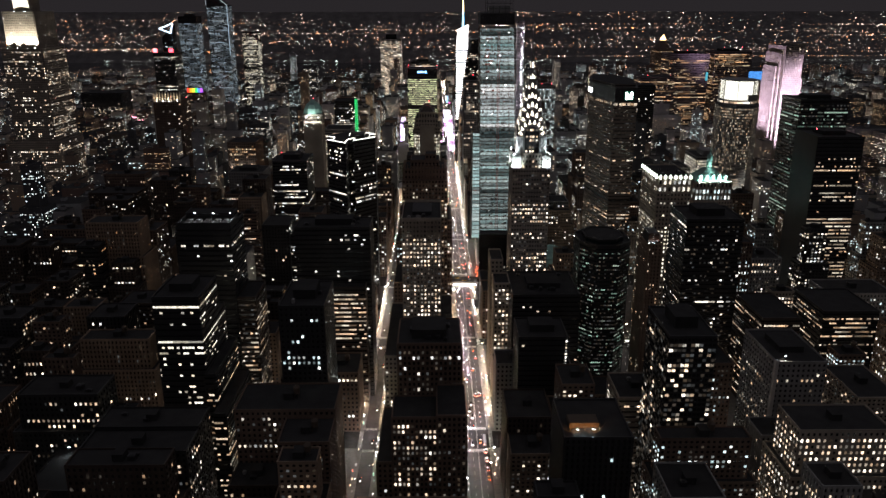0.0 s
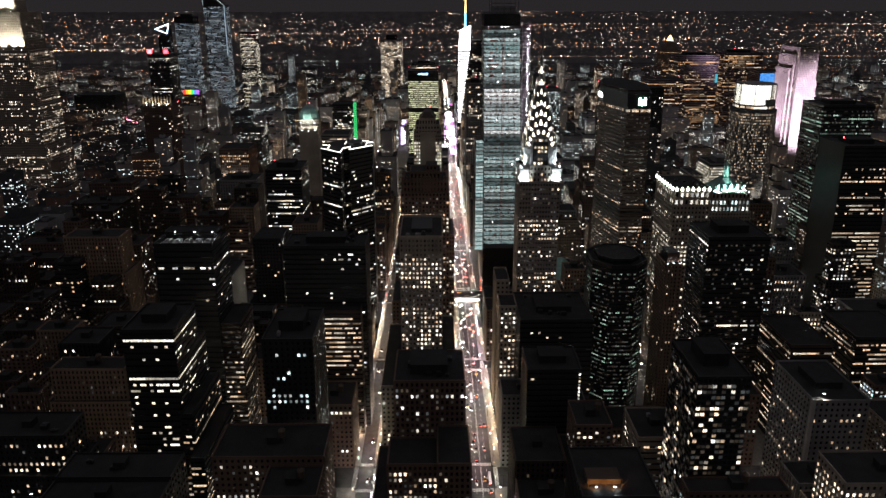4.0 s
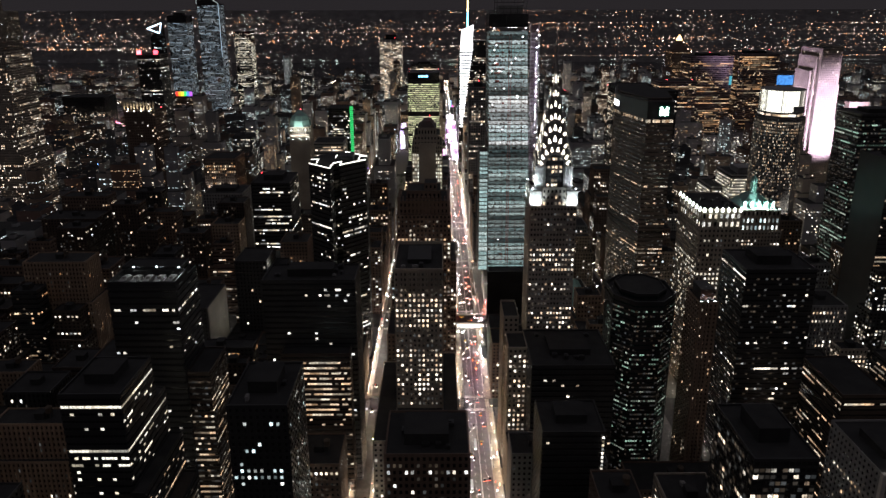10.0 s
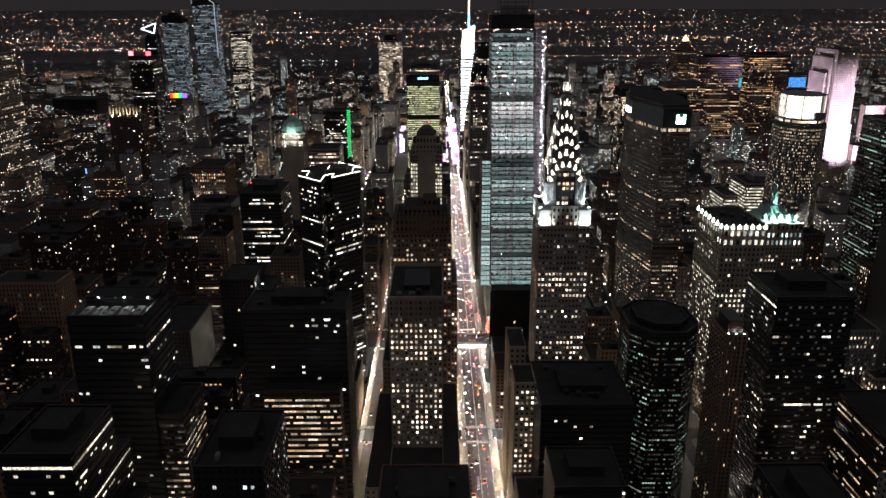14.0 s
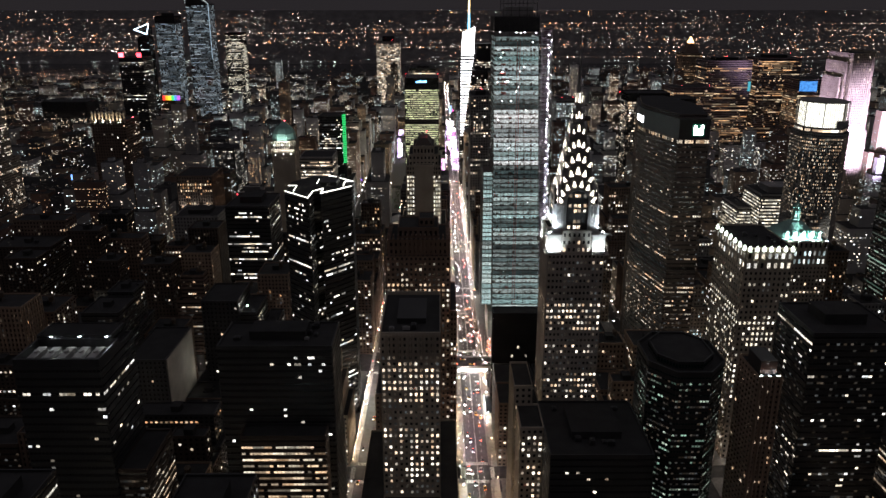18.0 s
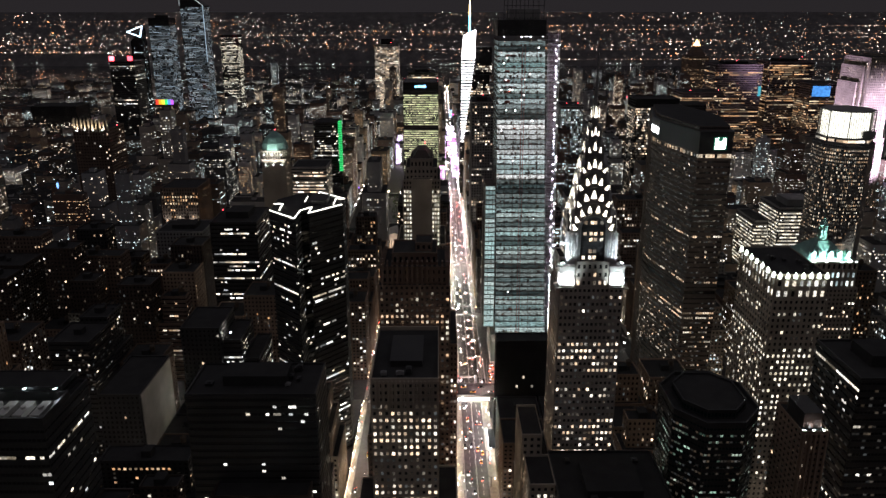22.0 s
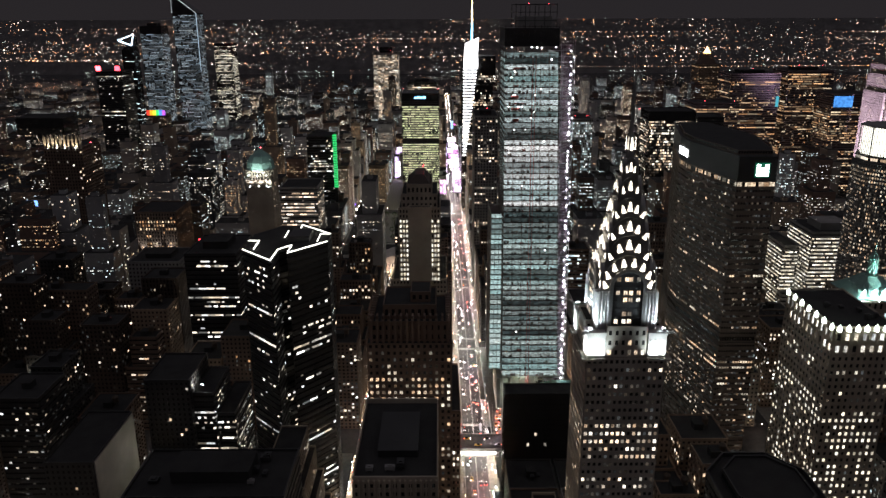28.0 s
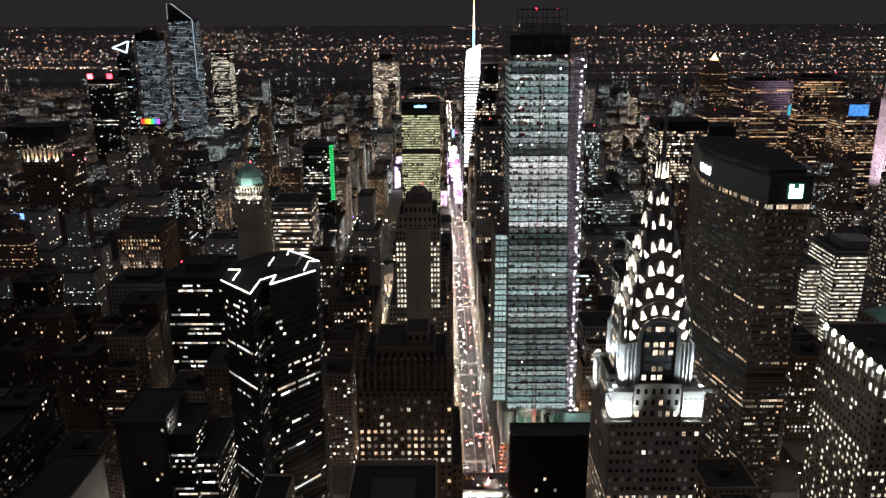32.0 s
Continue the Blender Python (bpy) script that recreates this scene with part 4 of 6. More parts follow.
part("hoist_mast", g, RED_HOIST, b.root, "red lattice hoist mast")
g = Geo()  # the hoist tower beside the building
for xx in (68.5, 77.0):
    for yy in (206, 213):
        g.beam((xx, yy, 6), (xx - 4, yy, 312), 0.25)
for k in range(73):
    z = 10 + k * 4.15
    s = -4 * z / 312
    for yy in (206, 213):
        g.beam((68.5 + s, yy, z), (77 + s, yy, z), 0.16)
        g.beam((68.5 + s, yy, z), (77 + s, yy, z + 4.1), 0.12)
    g.box(60 + s, 68.5 + s, 208, 212, z - 0.15, z + 0.1)
net = Geo()
for k in range(36):
    z = 12 + k * 8.3
    s = -4 * z / 312
    net.quad((68.2 + s, 213.6, z), (77.3 + s, 213.6, z), (77.2 + s, 213.6, z + 7.6), (68.1 + s, 213.6, z + 7.6))
part("hoist_net", net, surface("pink_debris_net", (0.22, 0.15, 0.19), grain=3), b.root, "pinkish debris netting behind the hoist", "stuff")
part("hoist_tower", g, HOIST_STEEL, b.root, "pale lattice hoist tower with lights")
bulb_geo = Geo()
bulb_geo.box(-0.22, 0.22, -0.22, 0.22, -0.22, 0.22)
bulb = bulb_geo.mesh("work_light", BULB)
for k in range(84):
    z = 14 + k * 3.5
    ob = new("work_light", bulb)
    ob.parent = b.root
    ob.location = (73.5 - 4 * z / 312 - 42 + rng.choice((0.4, 0.4, 0.7, 3.0)), (205.4 - 226) * LONG, z + rng.uniform(-1.2, 1.2))
for k in range(24):
    z = rng.choice(levels[3:] if k > 14 else levels[-12:]) + 3.2
    a, c, d, e = ov_plan(z)
    ob = new("work_light", bulb)
    ob.parent = b.root
    ob.location = (rng.uniform(a + 2, c - 2) - 42, (d - 0.1 - 226) * LONG, z)
g = Geo()
g.box(24, 66, 203, 250, 0, 10)
part("podium", g, CONCRETE, b.root)
g = Geo()
g.box(20, 30, 204, 240, 12, 40)
part("side_wing", g, CONCRETE, b.root)
for k in range(7):
    g = Geo()
    g.beam((25 + k * 6.6, 201, 0), (25 + k * 6.6, 201, 42), 0.6)
    part("column", g, CONCRETE, b.root)
towers.append((b.root, [24, 69.5, 200, 252], 310))
reserve(15, 80, 196, 300)

# ---- broad octagonal slab with a dark curved top ----
OCT = [(147.5, 158), (159.5, 108), (183.5, 108), (195.5, 158), (195.5, 175), (184.5, 225), (160.5, 225), (147.5, 175)]
b = Building("office_slab", "broad eight-sided precast office slab with dark top", "skyscraper", 168.5, 165, BROWN_STONE, seed=7)
b.mass(OCT, 0, 120, "curtain", 0.07, 0.0, "ribbon", rim=0, runs=3, storey=3.9, window=(0.8, 0.36), bands=((102, 108, 0.7), (60, 96, 0.25)), dim=0.4)
b.mass(inset(OCT, 0.8), 120, 125, "curtain", 0.0, 0, "warm", rim=0, ground=0)
b.mass(OCT, 125, 226, "curtain", 0.05, 0.0, "ribbon", rim=0, dark_top=0, runs=3, storey=3.9, window=(0.8, 0.36), bands=((126, 133, 0.6), (150, 158, 0.12), (165, 171, 0.5), (178, 186, 0.16), (192, 197, 0.0)), dim=0.4)
b.mass(OCT, 226, 230.5, "curtain", 0.75, 0.0, "ribbon", rim=0, dark_top=0, ground=0, runs=2, bands=((226, 231, 0.7),))
g = Geo()
g.prism(inset(OCT, -0.3), 230.5, 246)
part("crown_screen", g, DARK_METAL, b.root, "dark blank screen round the top")
b.mass(inset(OCT, 4), 246, 249, "curtain", 0, 0, rim=0)
SIGN = flat_light("white_sign_light", (0.95, 1.0, 1.0), 4.5)
SIGN_GREEN = flat_light("green_sign_light", (0.02, 0.4, 0.22), 0.12)
SIGN_BLUE = flat_light("blue_sign_light", (0.15, 0.5, 1.0), 3.0)
g = Geo()
for k in range(5):
    g.slab((147.1, 176), (0.0, -1.0), (-1.0, 0.0), 1 + k * 3.2, 3.0 + k * 3.2, 0.4, 234.5, 239.5 - (k % 2) * 1.4)
part("sign", g, SIGN, b.root, "white glowing sign shapes")
g = Geo()
g.slab((166.5, 107.6), (1, 0), (0, -1), 3.2, 12.6, 0.3, 232.8, 242.0)
part("sign", g, SIGN_GREEN, b.root, "green glowing square behind a white emblem")
g = Geo()
for a, c, low, high in ((4.2, 6.2, 233.6, 241.2), (9.6, 11.6, 233.6, 241.2), (6.3, 7.8, 233.6, 239.0), (8.0, 9.5, 233.6, 239.0)):
    g.slab((166.5, 107.2), (1, 0), (0, -1), a, c, 0.3, low, high)
part("emblem", g, SIGN, b.root, "white glowing emblem of four bars")
b.finish(260)
reserve(138, 204, 100, 230)

# ---- spired glass tower at the end of the street ----
b = Building("spired_tower", "slanted glass tower with a blazing white crown and spire", "skyscraper", 30, 830, GLASS, seed=8)
b.mass(rect(11, 62, 815, 860), 0, 215, "curtain", 0.35, 0.12, "warm", rim=0)
BLAZE = glow("white_crown_light", (0.95, 0.97, 1.0), (1.0, 1.0, 1.0), 1.3, 2.6, 1.0, clutter=0.35, size=0.12)
g = Geo()
g.prism(rect(13.5, 36.5, 813, 850), 244, 262, rect(14.5, 36, 814, 848))
g.quad((14.5, 814, 262), (36, 814, 262), (38, 820, 291), (16, 814.5, 281))
g.quad((14.5, 848, 262), (14.5, 814, 262), (16, 814.5, 281), (16, 848, 281))
g.quad((36, 814, 262), (36, 848, 262), (38, 848, 291), (38, 820, 291))
g.quad((36, 848, 262), (14.5, 848, 262), (16, 848, 281), (38, 848, 291))
g.quad((16, 814.5, 281), (38, 820, 291), (38, 848, 291), (16, 848, 281))
part("glowing_crown", g, BLAZE, b.root, "white glowing slanted glass crown")
for k in range(30):
    g = Geo()
    z = 96 + k * 5.0
    half = 5 + 0.13 * (z - 96)
    if z < 243:
        g.box(12, 12 + half, 814.3, 814.8, z, z + 2.1)
        part("light_band", g, BLAZE, b.root, "white light band across the front")
SPIRE = flat_light("spire_yellow_light", (1.0, 0.75, 0.3), 2.2)
SPIRE_BLUE = flat_light("spire_blue_light", (0.2, 0.7, 1.0), 2.0)
for z0, z1, r0, r1, m in ((281, 315, 1.9, 1.5, SPIRE_BLUE), (315, 345, 1.5, 0.9, SPIRE), (345, 366, 0.9, 0.3, SPIRE)):
    g = Geo()
    ring = [(math.cos(i * math.pi / 3), math.sin(i * math.pi / 3)) for i in range(6)]
    g.prism([(27 + r0 * a, 835 + r0 * c) for a, c in ring], z0, z1, [(27 + r1 * a, 835 + r1 * c) for a, c in ring])
    part("spire", g, m, b.root, "lit lattice spire")
b.mass(rect(38, 66, 818, 862), 215, 262, "curtain", 0.4, 0.2, "warm", rim=0, ground=0)
b.finish(0)
reserve(9, 77, 800, 1000)

# ---- prism-shaped black glass tower outlined in white light ----
ZIG = [(-145, 77), (-124, 58.5), (-123.8, 76.4), (-117, 83.5), (-116.8, 70.3), (-96.6, 89.9), (-96.6, 104), (-118, 123), (-132, 123), (-146, 106)]
b = Building("office_tower", "black glass prism tower with white outline lights on top", "skyscraper", -119, 94, DARK_METAL, seed=9)
b.mass(ZIG, 0, 196, "band", 0.15, 0.09, "pale", rim=0, runs=3)
g = Geo()
g.prism([(-121, 92), (-108, 92), (-108, 108), (-121, 108)], 196, 199.5)
part("roof_bulkhead", g, DARK_METAL, b.root)
for line in (((-145, 76.6), (-124, 58.3), (-123.7, 76.4), (-117, 83.5), (-116.8, 70.3), (-96.6, 89.9)), ((-145.7, 91.7), (-139, 91.7), (-138.4, 76.5)),
             ((-124.9, 110.6), (-124.6, 97.7)), ((-117.5, 104.4), (-118.5, 122.6), (-97, 104.2), (-103.2, 104.2), (-102.8, 89.9))):
    for p, q in zip(line, line[1:]):
        g = Geo()
        g.beam((*p, 197.0), (*q, 197.0), 0.33)
        part("outline_light", g, LINE_LIGHT, b.root, "white line light along the roof edge")
        g = Geo()
        g.beam((*p, 196.3), (*q, 196.3), 0.5)
        part("light_rail", g, DARK_METAL, b.root)
b.finish(220)
reserve(-155, -90, 50, 135)

# ---- north of the street ----
b = Building("office_tower", "tan office tower with lantern-lit top floors", "skyscraper", 200, 50, LIMESTONE, seed=10)
b.mass(rect(187, 221, 28, 78), 0, 152, "punched", 0.32, 0.0, "steady", bay=3.4, storey=4.2, rim=0, dim=0.15, bands=((60, 118, 0.55),))
b.mass(rect(187.5, 220.5, 28.5, 77.5), 152, 166, "piers", 0.9, 0.9, "pale", bay=4.6, storey=6.6, rim=0, ground=0, dark_top=0)
b.mass(rect(187, 221, 28, 78), 166, 168, "piers", 0, 0, "pale", rim=1, ground=0)
LANTERN = flat_light("lantern_light", (0.85, 1.0, 0.86), 2.3)
for k in range(7):
    for x, y in ((189 + k * 5, 27.2), (186.2, 29.5 + k * 7.6)):
        g = Geo()
        g.prism([(x + 1.3 * math.cos(i * math.pi / 3), y + 1.3 * math.sin(i * math.pi / 3)) for i in range(6)], 168.4, 170.6, [(x, y)] * 6)
        g.prism([(x + 1.3 * math.cos(-i * math.pi / 3), y + 1.3 * math.sin(-i * math.pi / 3)) for i in range(6)], 166.6, 168.4,
                [(x + 1.3 * math.cos(-i * math.pi / 3), y + 1.3 * math.sin(-i * math.pi / 3)) for i in range(6)])
        part("lantern", g, LANTERN, b.root, "glowing greenish-white lantern on the cornice")
b.machinery(189, 220, 34, 77, 168, 6)
b.finish(300)
reserve(176, 236, 12, 95)

b = Building("domed_tower", "pale tower with an ornate green copper roof and cupola", "skyscraper", 290, 150, LIMESTONE, seed=11)
b.mass(rect(267, 313, 130, 170), 0, 112, "punched", 0.35, 0.05, "warm", rim=0.8)
b.mass(rect(269, 311, 132, 168), 112, 134, "piers", 0.9, 0.9, "cool", bay=4.4, storey=7, rim=0.8, ground=0)
g = Geo()
g.prism(rect(271, 309, 134, 166), 134, 140, rect(278, 302, 140, 160))
g.prism(rect(278, 302, 140, 160), 140, 147, rect(285, 295, 146, 154))
part("copper_roof", g, COPPER, b.root, "green copper roof, floodlit")
for k in range(5):
    g = Geo()
    x = 274 + k * 7
    g.box(x, x + 3, 133.6, 138, 136, 141)
    g.prism([(x - 0.3, 133.2), (x + 3.3, 133.2), (x + 3.3, 138), (x - 0.3, 138)], 141, 143, [(x + 1.4, 133.2), (x + 1.6, 133.2), (x + 1.6, 138), (x + 1.4, 138)])
    part("dormer", g, COPPER, b.root)
g = Geo()
ring = [(math.cos(i * math.pi / 4), math.sin(i * math.pi / 4)) for i in range(8)]
g.prism([(290 + 3.4 * a, 150 + 3.0 * c) for a, c in ring], 147, 160)
g.prism([(290 + 3.8 * a, 150 + 3.6 * c) for a, c in ring], 160, 165, [(290 + 0.6 * a, 150 + 0.6 * c) for a, c in ring])
g.prism([(290 + 0.6 * a, 150 + 0.6 * c) for a, c in ring], 165, 173, [(290 + 0.1 * a, 150 + 0.1 * c) for a, c in ring])
part("cupola", g, COPPER, b.root)
b.finish(60)
for x in (272, 284, 296, 308):
    floodlight(x, 129, 136, 290, 150, 146, 17000, (0.7, 1.0, 0.98), 100)
reserve(255, 325, 125, 200)

b = Building("octagonal_tower", "grey stone octagonal tower with a glowing glass crown", "skyscraper", 368, 272, GREY_STONE, seed=12)
b.mass(chamfered(343, 393, 247, 294, 14), 0, 206, "punched", 0.4, 0.05, "ribbon", bay=1.9, storey=3.5, rim=0, bands=((190, 205, 0.8), (120, 190, 0.45), (60, 90, 0.6)), dim=0.6)
CROWNLIGHT = glow("glass_crown_light", (1.0, 0.97, 0.8), (1.0, 0.98, 0.84), 0.9, 1.1, 1.0, clutter=0.3, size=0.25)
g = Geo()
g.prism(chamfered(347, 389, 251, 290, 12), 212, 236)
part("glass_crown", g, CROWNLIGHT, b.root, "cream glowing glass crown")
g = Geo()
for i, (x, y) in enumerate(chamfered(346, 390, 250, 291, 12)):
    g.beam((x, y, 206), (x, y, 237), 0.6)
ring = chamfered(347, 389, 251, 290, 12)
for p, q in zip(ring, ring[1:] + ring[:1]):
    far_end = math.hypot(q[0] - p[0], q[1] - p[1])
    u = ((q[0] - p[0]) / far_end, (q[1] - p[1]) / far_end)
    for k in range(int(far_end / 2.2)):
        g.slab(p, u, (u[1], -u[0]), k * 2.2 + 0.9, k * 2.2 + 1.4, 0.5, 212, 236)
g.prism(chamfered(346, 390, 250, 291, 12), 236, 237.2)
g.box(372, 384, 249.4, 251, 212, 219)
part("crown_frame", g, GREY_STONE, b.root)
b.mass(chamfered(345, 391, 249, 292, 13), 206, 212, "band", 0.9, 1, "warm", rim=0, ground=0, dark_top=0)
b.finish(0)
floodlight(352, 238, 60, 366, 248, 80, 120000, (1.0, 0.98, 0.9), 50)
reserve(330, 400, 236, 310)

b = Building("pink_lit_tower", "slim stepped limestone slab floodlit pinkish lavender", "skyscraper", 596, 640, LIMESTONE, seed=13)
for x0, x1, y0, y1, z in ((604, 633, 612, 676, 259), (600, 604, 620, 674, 246), (633, 638, 614, 674, 262), (596, 600, 626, 672, 222), (638, 642, 617, 672, 200), (642, 647, 619, 672, 140), (647, 653, 621, 672, 80)):
    b.mass(rect(x0, x1, y0, y1), 0, z, "piers", 0.2, 0, "warm", rim=0.4)
b.finish(0)
PINK = (0.8, 0.64, 1.0)
for x in (608, 622, 640):
    lamp_spot("pink_floodlight", (x, 470, 30), (x + 10, 612, 140), 2300000, PINK, 40, 3)
for y in (630, 665):
    lamp_spot("pink_floodlight", (490, y, 60), (600, y, 165), 900000, PINK, 50, 3)
reserve(545, 645, 540, 700)
reserve(440, 545, 560, 700)
reserve(590, 665, 450, 540)

# white-banded office block, glowing on every floor
b = Building("office_block", "fully lit white-banded office block", "office building", 350, 320, CONCRETE, seed=14)
b.mass(rect(328, 343.6, 335, 380), 0, 100, "band", 0.7, 0.6, "steady")
b.mass(rect(327, 343, 326, 334.8), 0, 50, "band", 0.4, 0.2, "pale")
b.finish(0)
b = Building("office_block", "fully lit white-banded office block", "office building", 350, 340, CONCRETE, seed=15)
b.mass(rect(344, 397, 317, 362), 0, 121, "band", 0.9, 0.6, "steady", dark_top=1, runs=2)
b.bulkhead(356, 384, 326, 350, 121, 128, GREY_STONE)
b.finish(0)
reserve(322, 394, 312, 392)


def plain_tower(label, x0, x1, y0, y1, z, wall, style, lit, rows, tone, seed, single=0, top=None, core=None, category="office building", name="office_building", **kw):
    b = Building(name, label, category, (x0 + x1) / 2, (y0 + y1) / 2, wall, core, seed=seed)
    b.mass(rect(x0, x1, y0, y1), 0, z, style, lit, rows, tone, **kw)
    w, d = x1 - x0, y1 - y0
    if top:
        b.bulkhead(x0 + w * 0.25, x1 - w * 0.25, y0 + d * 0.3, y1 - d * 0.25, z, z + top, ROOFING)
    reserve(x0 - 3, x1 + 3, y0 - 3, y1 + 3)
    return b


# east of the avenue, south side
plain_tower("black slab office tower with a flat dark roof", -149, -87, -82, -54, 154, DARK_METAL, "band", 0.12, 0.0, "pale", 20, top=5, runs=2).machinery(-147, -89, -80, -56, 154, 8).finish(160)
plain_tower("bronze office block with amber-lit ribbon floors", -137, -91, -96, -84, 106, BRONZE, "band", 0.8, 0.5, "ribbon", 21, runs=3, bay=2.1, bands=((0, 58, 0.12),)).finish(180)
plain_tower("dark office tower with small square lit windows", -133, -104, -211, -172, 146, DARK_METAL, "punched", 0.3, 0.02, "cool", 22, top=6).machinery(-131, -106, -210, -173, 146, 5).finish(90)
b = plain_tower("dark office tower with a lit rooftop plant well", -226, -186, -128, -95, 171, DARK_METAL, "band", 0.06, 0.0, "pale", 23, bands=((155, 158.5, 0.6), (149, 152, 0.25)), runs=2)
b.mass(rect(-226, -190, -108, -95), 171, 176, "band", 0, 0, rim=0.5)
g = Geo()
g.ring(rect(-226, -186, -128, -108.4), rect(-225, -187, -127, -109.4), 171, 175)
part("plant_screen", g, DARK_METAL, b.root)
for k in range(5):
    g = Geo()
    g.box(-222 + k * 7, -218 + k * 7, -124, -114, 171.2, 173.6)
    g.beam((-220 + k * 7, -119, 173.6), (-220 + k * 7, -119, 174.6), 1.2, 10)
    part("cooling_tower", g, CONCRETE, b.root, "pale metal rooftop cooling unit")
b.finish(60)
for x in (-218, -204, -191):
    floodlight(x, -110, 176.5, x, -119, 171, 700, (0.9, 0.97, 1.0), 130)
b = Building("office_building", "tan stepped stone building beside the side street", "office building", -108, 30, LIMESTONE, seed=79)
for x0, x1, y0, z in ((-124, -108, 13, 90), (-107.8, -104, 13, 76), (-103.8, -100, 14, 60), (-99.8, -96, 14, 42)):
    b.mass(rect(x0, x1, y0, 50), 0, z, "punched", 0.25, 0.1, "warm", bay=2.8)
b.finish(60)
reserve(-127, -94, 12, 52)
b = plain_tower("stepped dark tower with bright ribbon windows", -213, -183.6, -210, -176, 152, DARK_METAL, "band", 0.16, 0.06, "steady", 24, top=5, runs=6, bands=((144.5, 147.5, 1.0), (140.5, 143, 0.3)))
b.mass(rect(-212, -183.2, -210.4, -165), 0, 128, "band", 0.25, 0.2, "steady", rim=0.6, runs=5, bands=((121, 124, 1.0), (113, 119, 0.5)))
b.mass(rect(-183, -176, -214, -166), 0, 100, "band", 0.3, 0.2, "ribbon", runs=4)
b.mass(rect(-175.8, -168, -224, -170), 0, 78, "band", 0.35, 0.25, "ribbon", runs=4)
b.finish(260)
reserve(-216, -166, -228, -162)
plain_tower("dark office block with amber-lit floors", -185.6, -172, -131, -100, 114, BRONZE, "band", 0.4, 0.2, "ribbon", 25, dim=0.5, runs=3).finish(60)
# between the avenues, south side
plain_tower("dark banded office tower with ribbon windows", -240, -197, 215, 262, 140, DARK_METAL, "band", 0.15, 0.28, "pale", 26, top=6).finish(110)
plain_tower("grey office tower with small dim windows", -313, -266, 262, 300, 114, GREY_STONE, "punched", 0.15, 0.02, "pale", 27, top=4).finish(40)
b = Building("office_tower", "brown tower with floodlit columns under a lit top", "skyscraper", -311, 345, BROWN_BRICK, seed=28)
b.mass(rect(-331, -291, 326, 366), 0, 142, "piers", 0.5, 0.3, "amber")
b.finish(0)
for x in (-326, -312, -298):
    floodlight(x, 322.5, 100, x, 327, 122, 5000, (0.95, 1.0, 1.0), 60)
reserve(-335, -288, 320, 370)
b = Building("domed_tower", "slender limestone tower with a green copper domed roof", "skyscraper", -211, 364, LIMESTONE, seed=29)
b.mass(rect(-225, -199, 352, 378), 0, 168, "punched", 0.15, 0, "warm", plain=(0,))
b.mass(chamfered(-227, -198, 351, 378, 6), 168, 178, "piers", 0.0, 0, rim=0.8, ground=0)
g = Geo()
ring = [(math.cos((i + 0.5) * math.pi / 4), math.sin((i + 0.5) * math.pi / 4)) for i in range(8)]
for z0, z1, r0, r1 in ((178, 186, 14.6, 13.2), (186, 192, 13.2, 9.6), (192, 196.5, 9.6, 4), (196.5, 200, 4, 0.5)):
    g.prism([(-212.5 + r0 * a, 364.5 + r0 * c) for a, c in ring], z0, z1, [(-212.5 + r1 * a, 364.5 + r1 * c) for a, c in ring])
part("copper_dome", g, COPPER, b.root, "green copper dome, floodlit")
b.finish(0)
for x in (-220, -211, -202):
    floodlight(x, 344.5, 176, -212 + (x + 211) * 0.7, 356, 184, 2600, (0.9, 1.0, 0.95), 120)
    floodlight(x, 348, 164, x, 351, 174, 2200, (1.0, 1.0, 0.96), 120)
reserve(-230, -190, 340, 385)
plain_tower("curved-front office tower with bright ribbon floors", -204, -163, 400, 440, 147, CONCRETE, "band", 0.5, 0.5, "warm", 30).finish(0)
b = plain_tower("dark slim tower with a floodlit pinnacled crown", -474, -431, 430, 470, 188, BROWN_BRICK, "punched", 0.2, 0.02, "warm", 31)
for k in range(10):
    g = Geo()
    x = -473 + k * 4.5
    g.box(x, x + 1.8, 429.4, 431, 186, 199)
    g.prism([(x, 429.4), (x + 1.8, 429.4), (x + 1.8, 431), (x, 431)], 199, 202, [(x + 0.9, 430.2)] * 4)
    part("pinnacle", g, LIMESTONE, b.root)
b.finish(0)
for x in (-468, -458, -448, -437):
    floodlight(x, 427.5, 188, x, 431, 196, 2600, (1.0, 0.85, 0.6), 120)

# around the park and the square
b = plain_tower("glass office tower with every floor lit yellow-green", -91, -29, 800, 850, 190, DARK_METAL, "band", 0.75, 0.8, "steady_green", 32, runs=4, dark_top=2, bands=((118, 128, 0.0),))
g = Geo()
g.box(-91, -29, 799, 850, 190, 203)
part("top_screen", g, GLASS, b.root)
g = Geo()
for k in range(4):
    g.box(-70 + k * 5, -66 + k * 5, 798.4, 798.9, 194, 197 + (k % 2))
part("sign", g, SIGN_BLUE, b.root, "blue-white glowing sign shapes")
b.finish(0)
plain_tower("tall office tower lit floor by floor, with mast", -192, -131, 1345, 1390, 236, CONCRETE, "band", 0.8, 0.6, "warm", 33, runs=3, top=14, dim=0.5).finish(0)
plain_tower("office tower with warm-lit floors", -91, -35, 1002, 1040, 200, DARK_METAL, "band", 0.3, 0.3, "warm", 34, top=5).finish(0)
plain_tower("grey stone tower with few lit windows", 15, 43, 487, 540, 212, GREY_STONE, "punched", 0.3, 0.03, "warm", 35, top=5).finish(0)
plain_tower("office tower with a white-lit top edge and gridded windows", 160, 194, 640, 690, 184, GREY_STONE, "punched", 0.75, 0.2, "cool", 36, bay=2.6).finish(0)
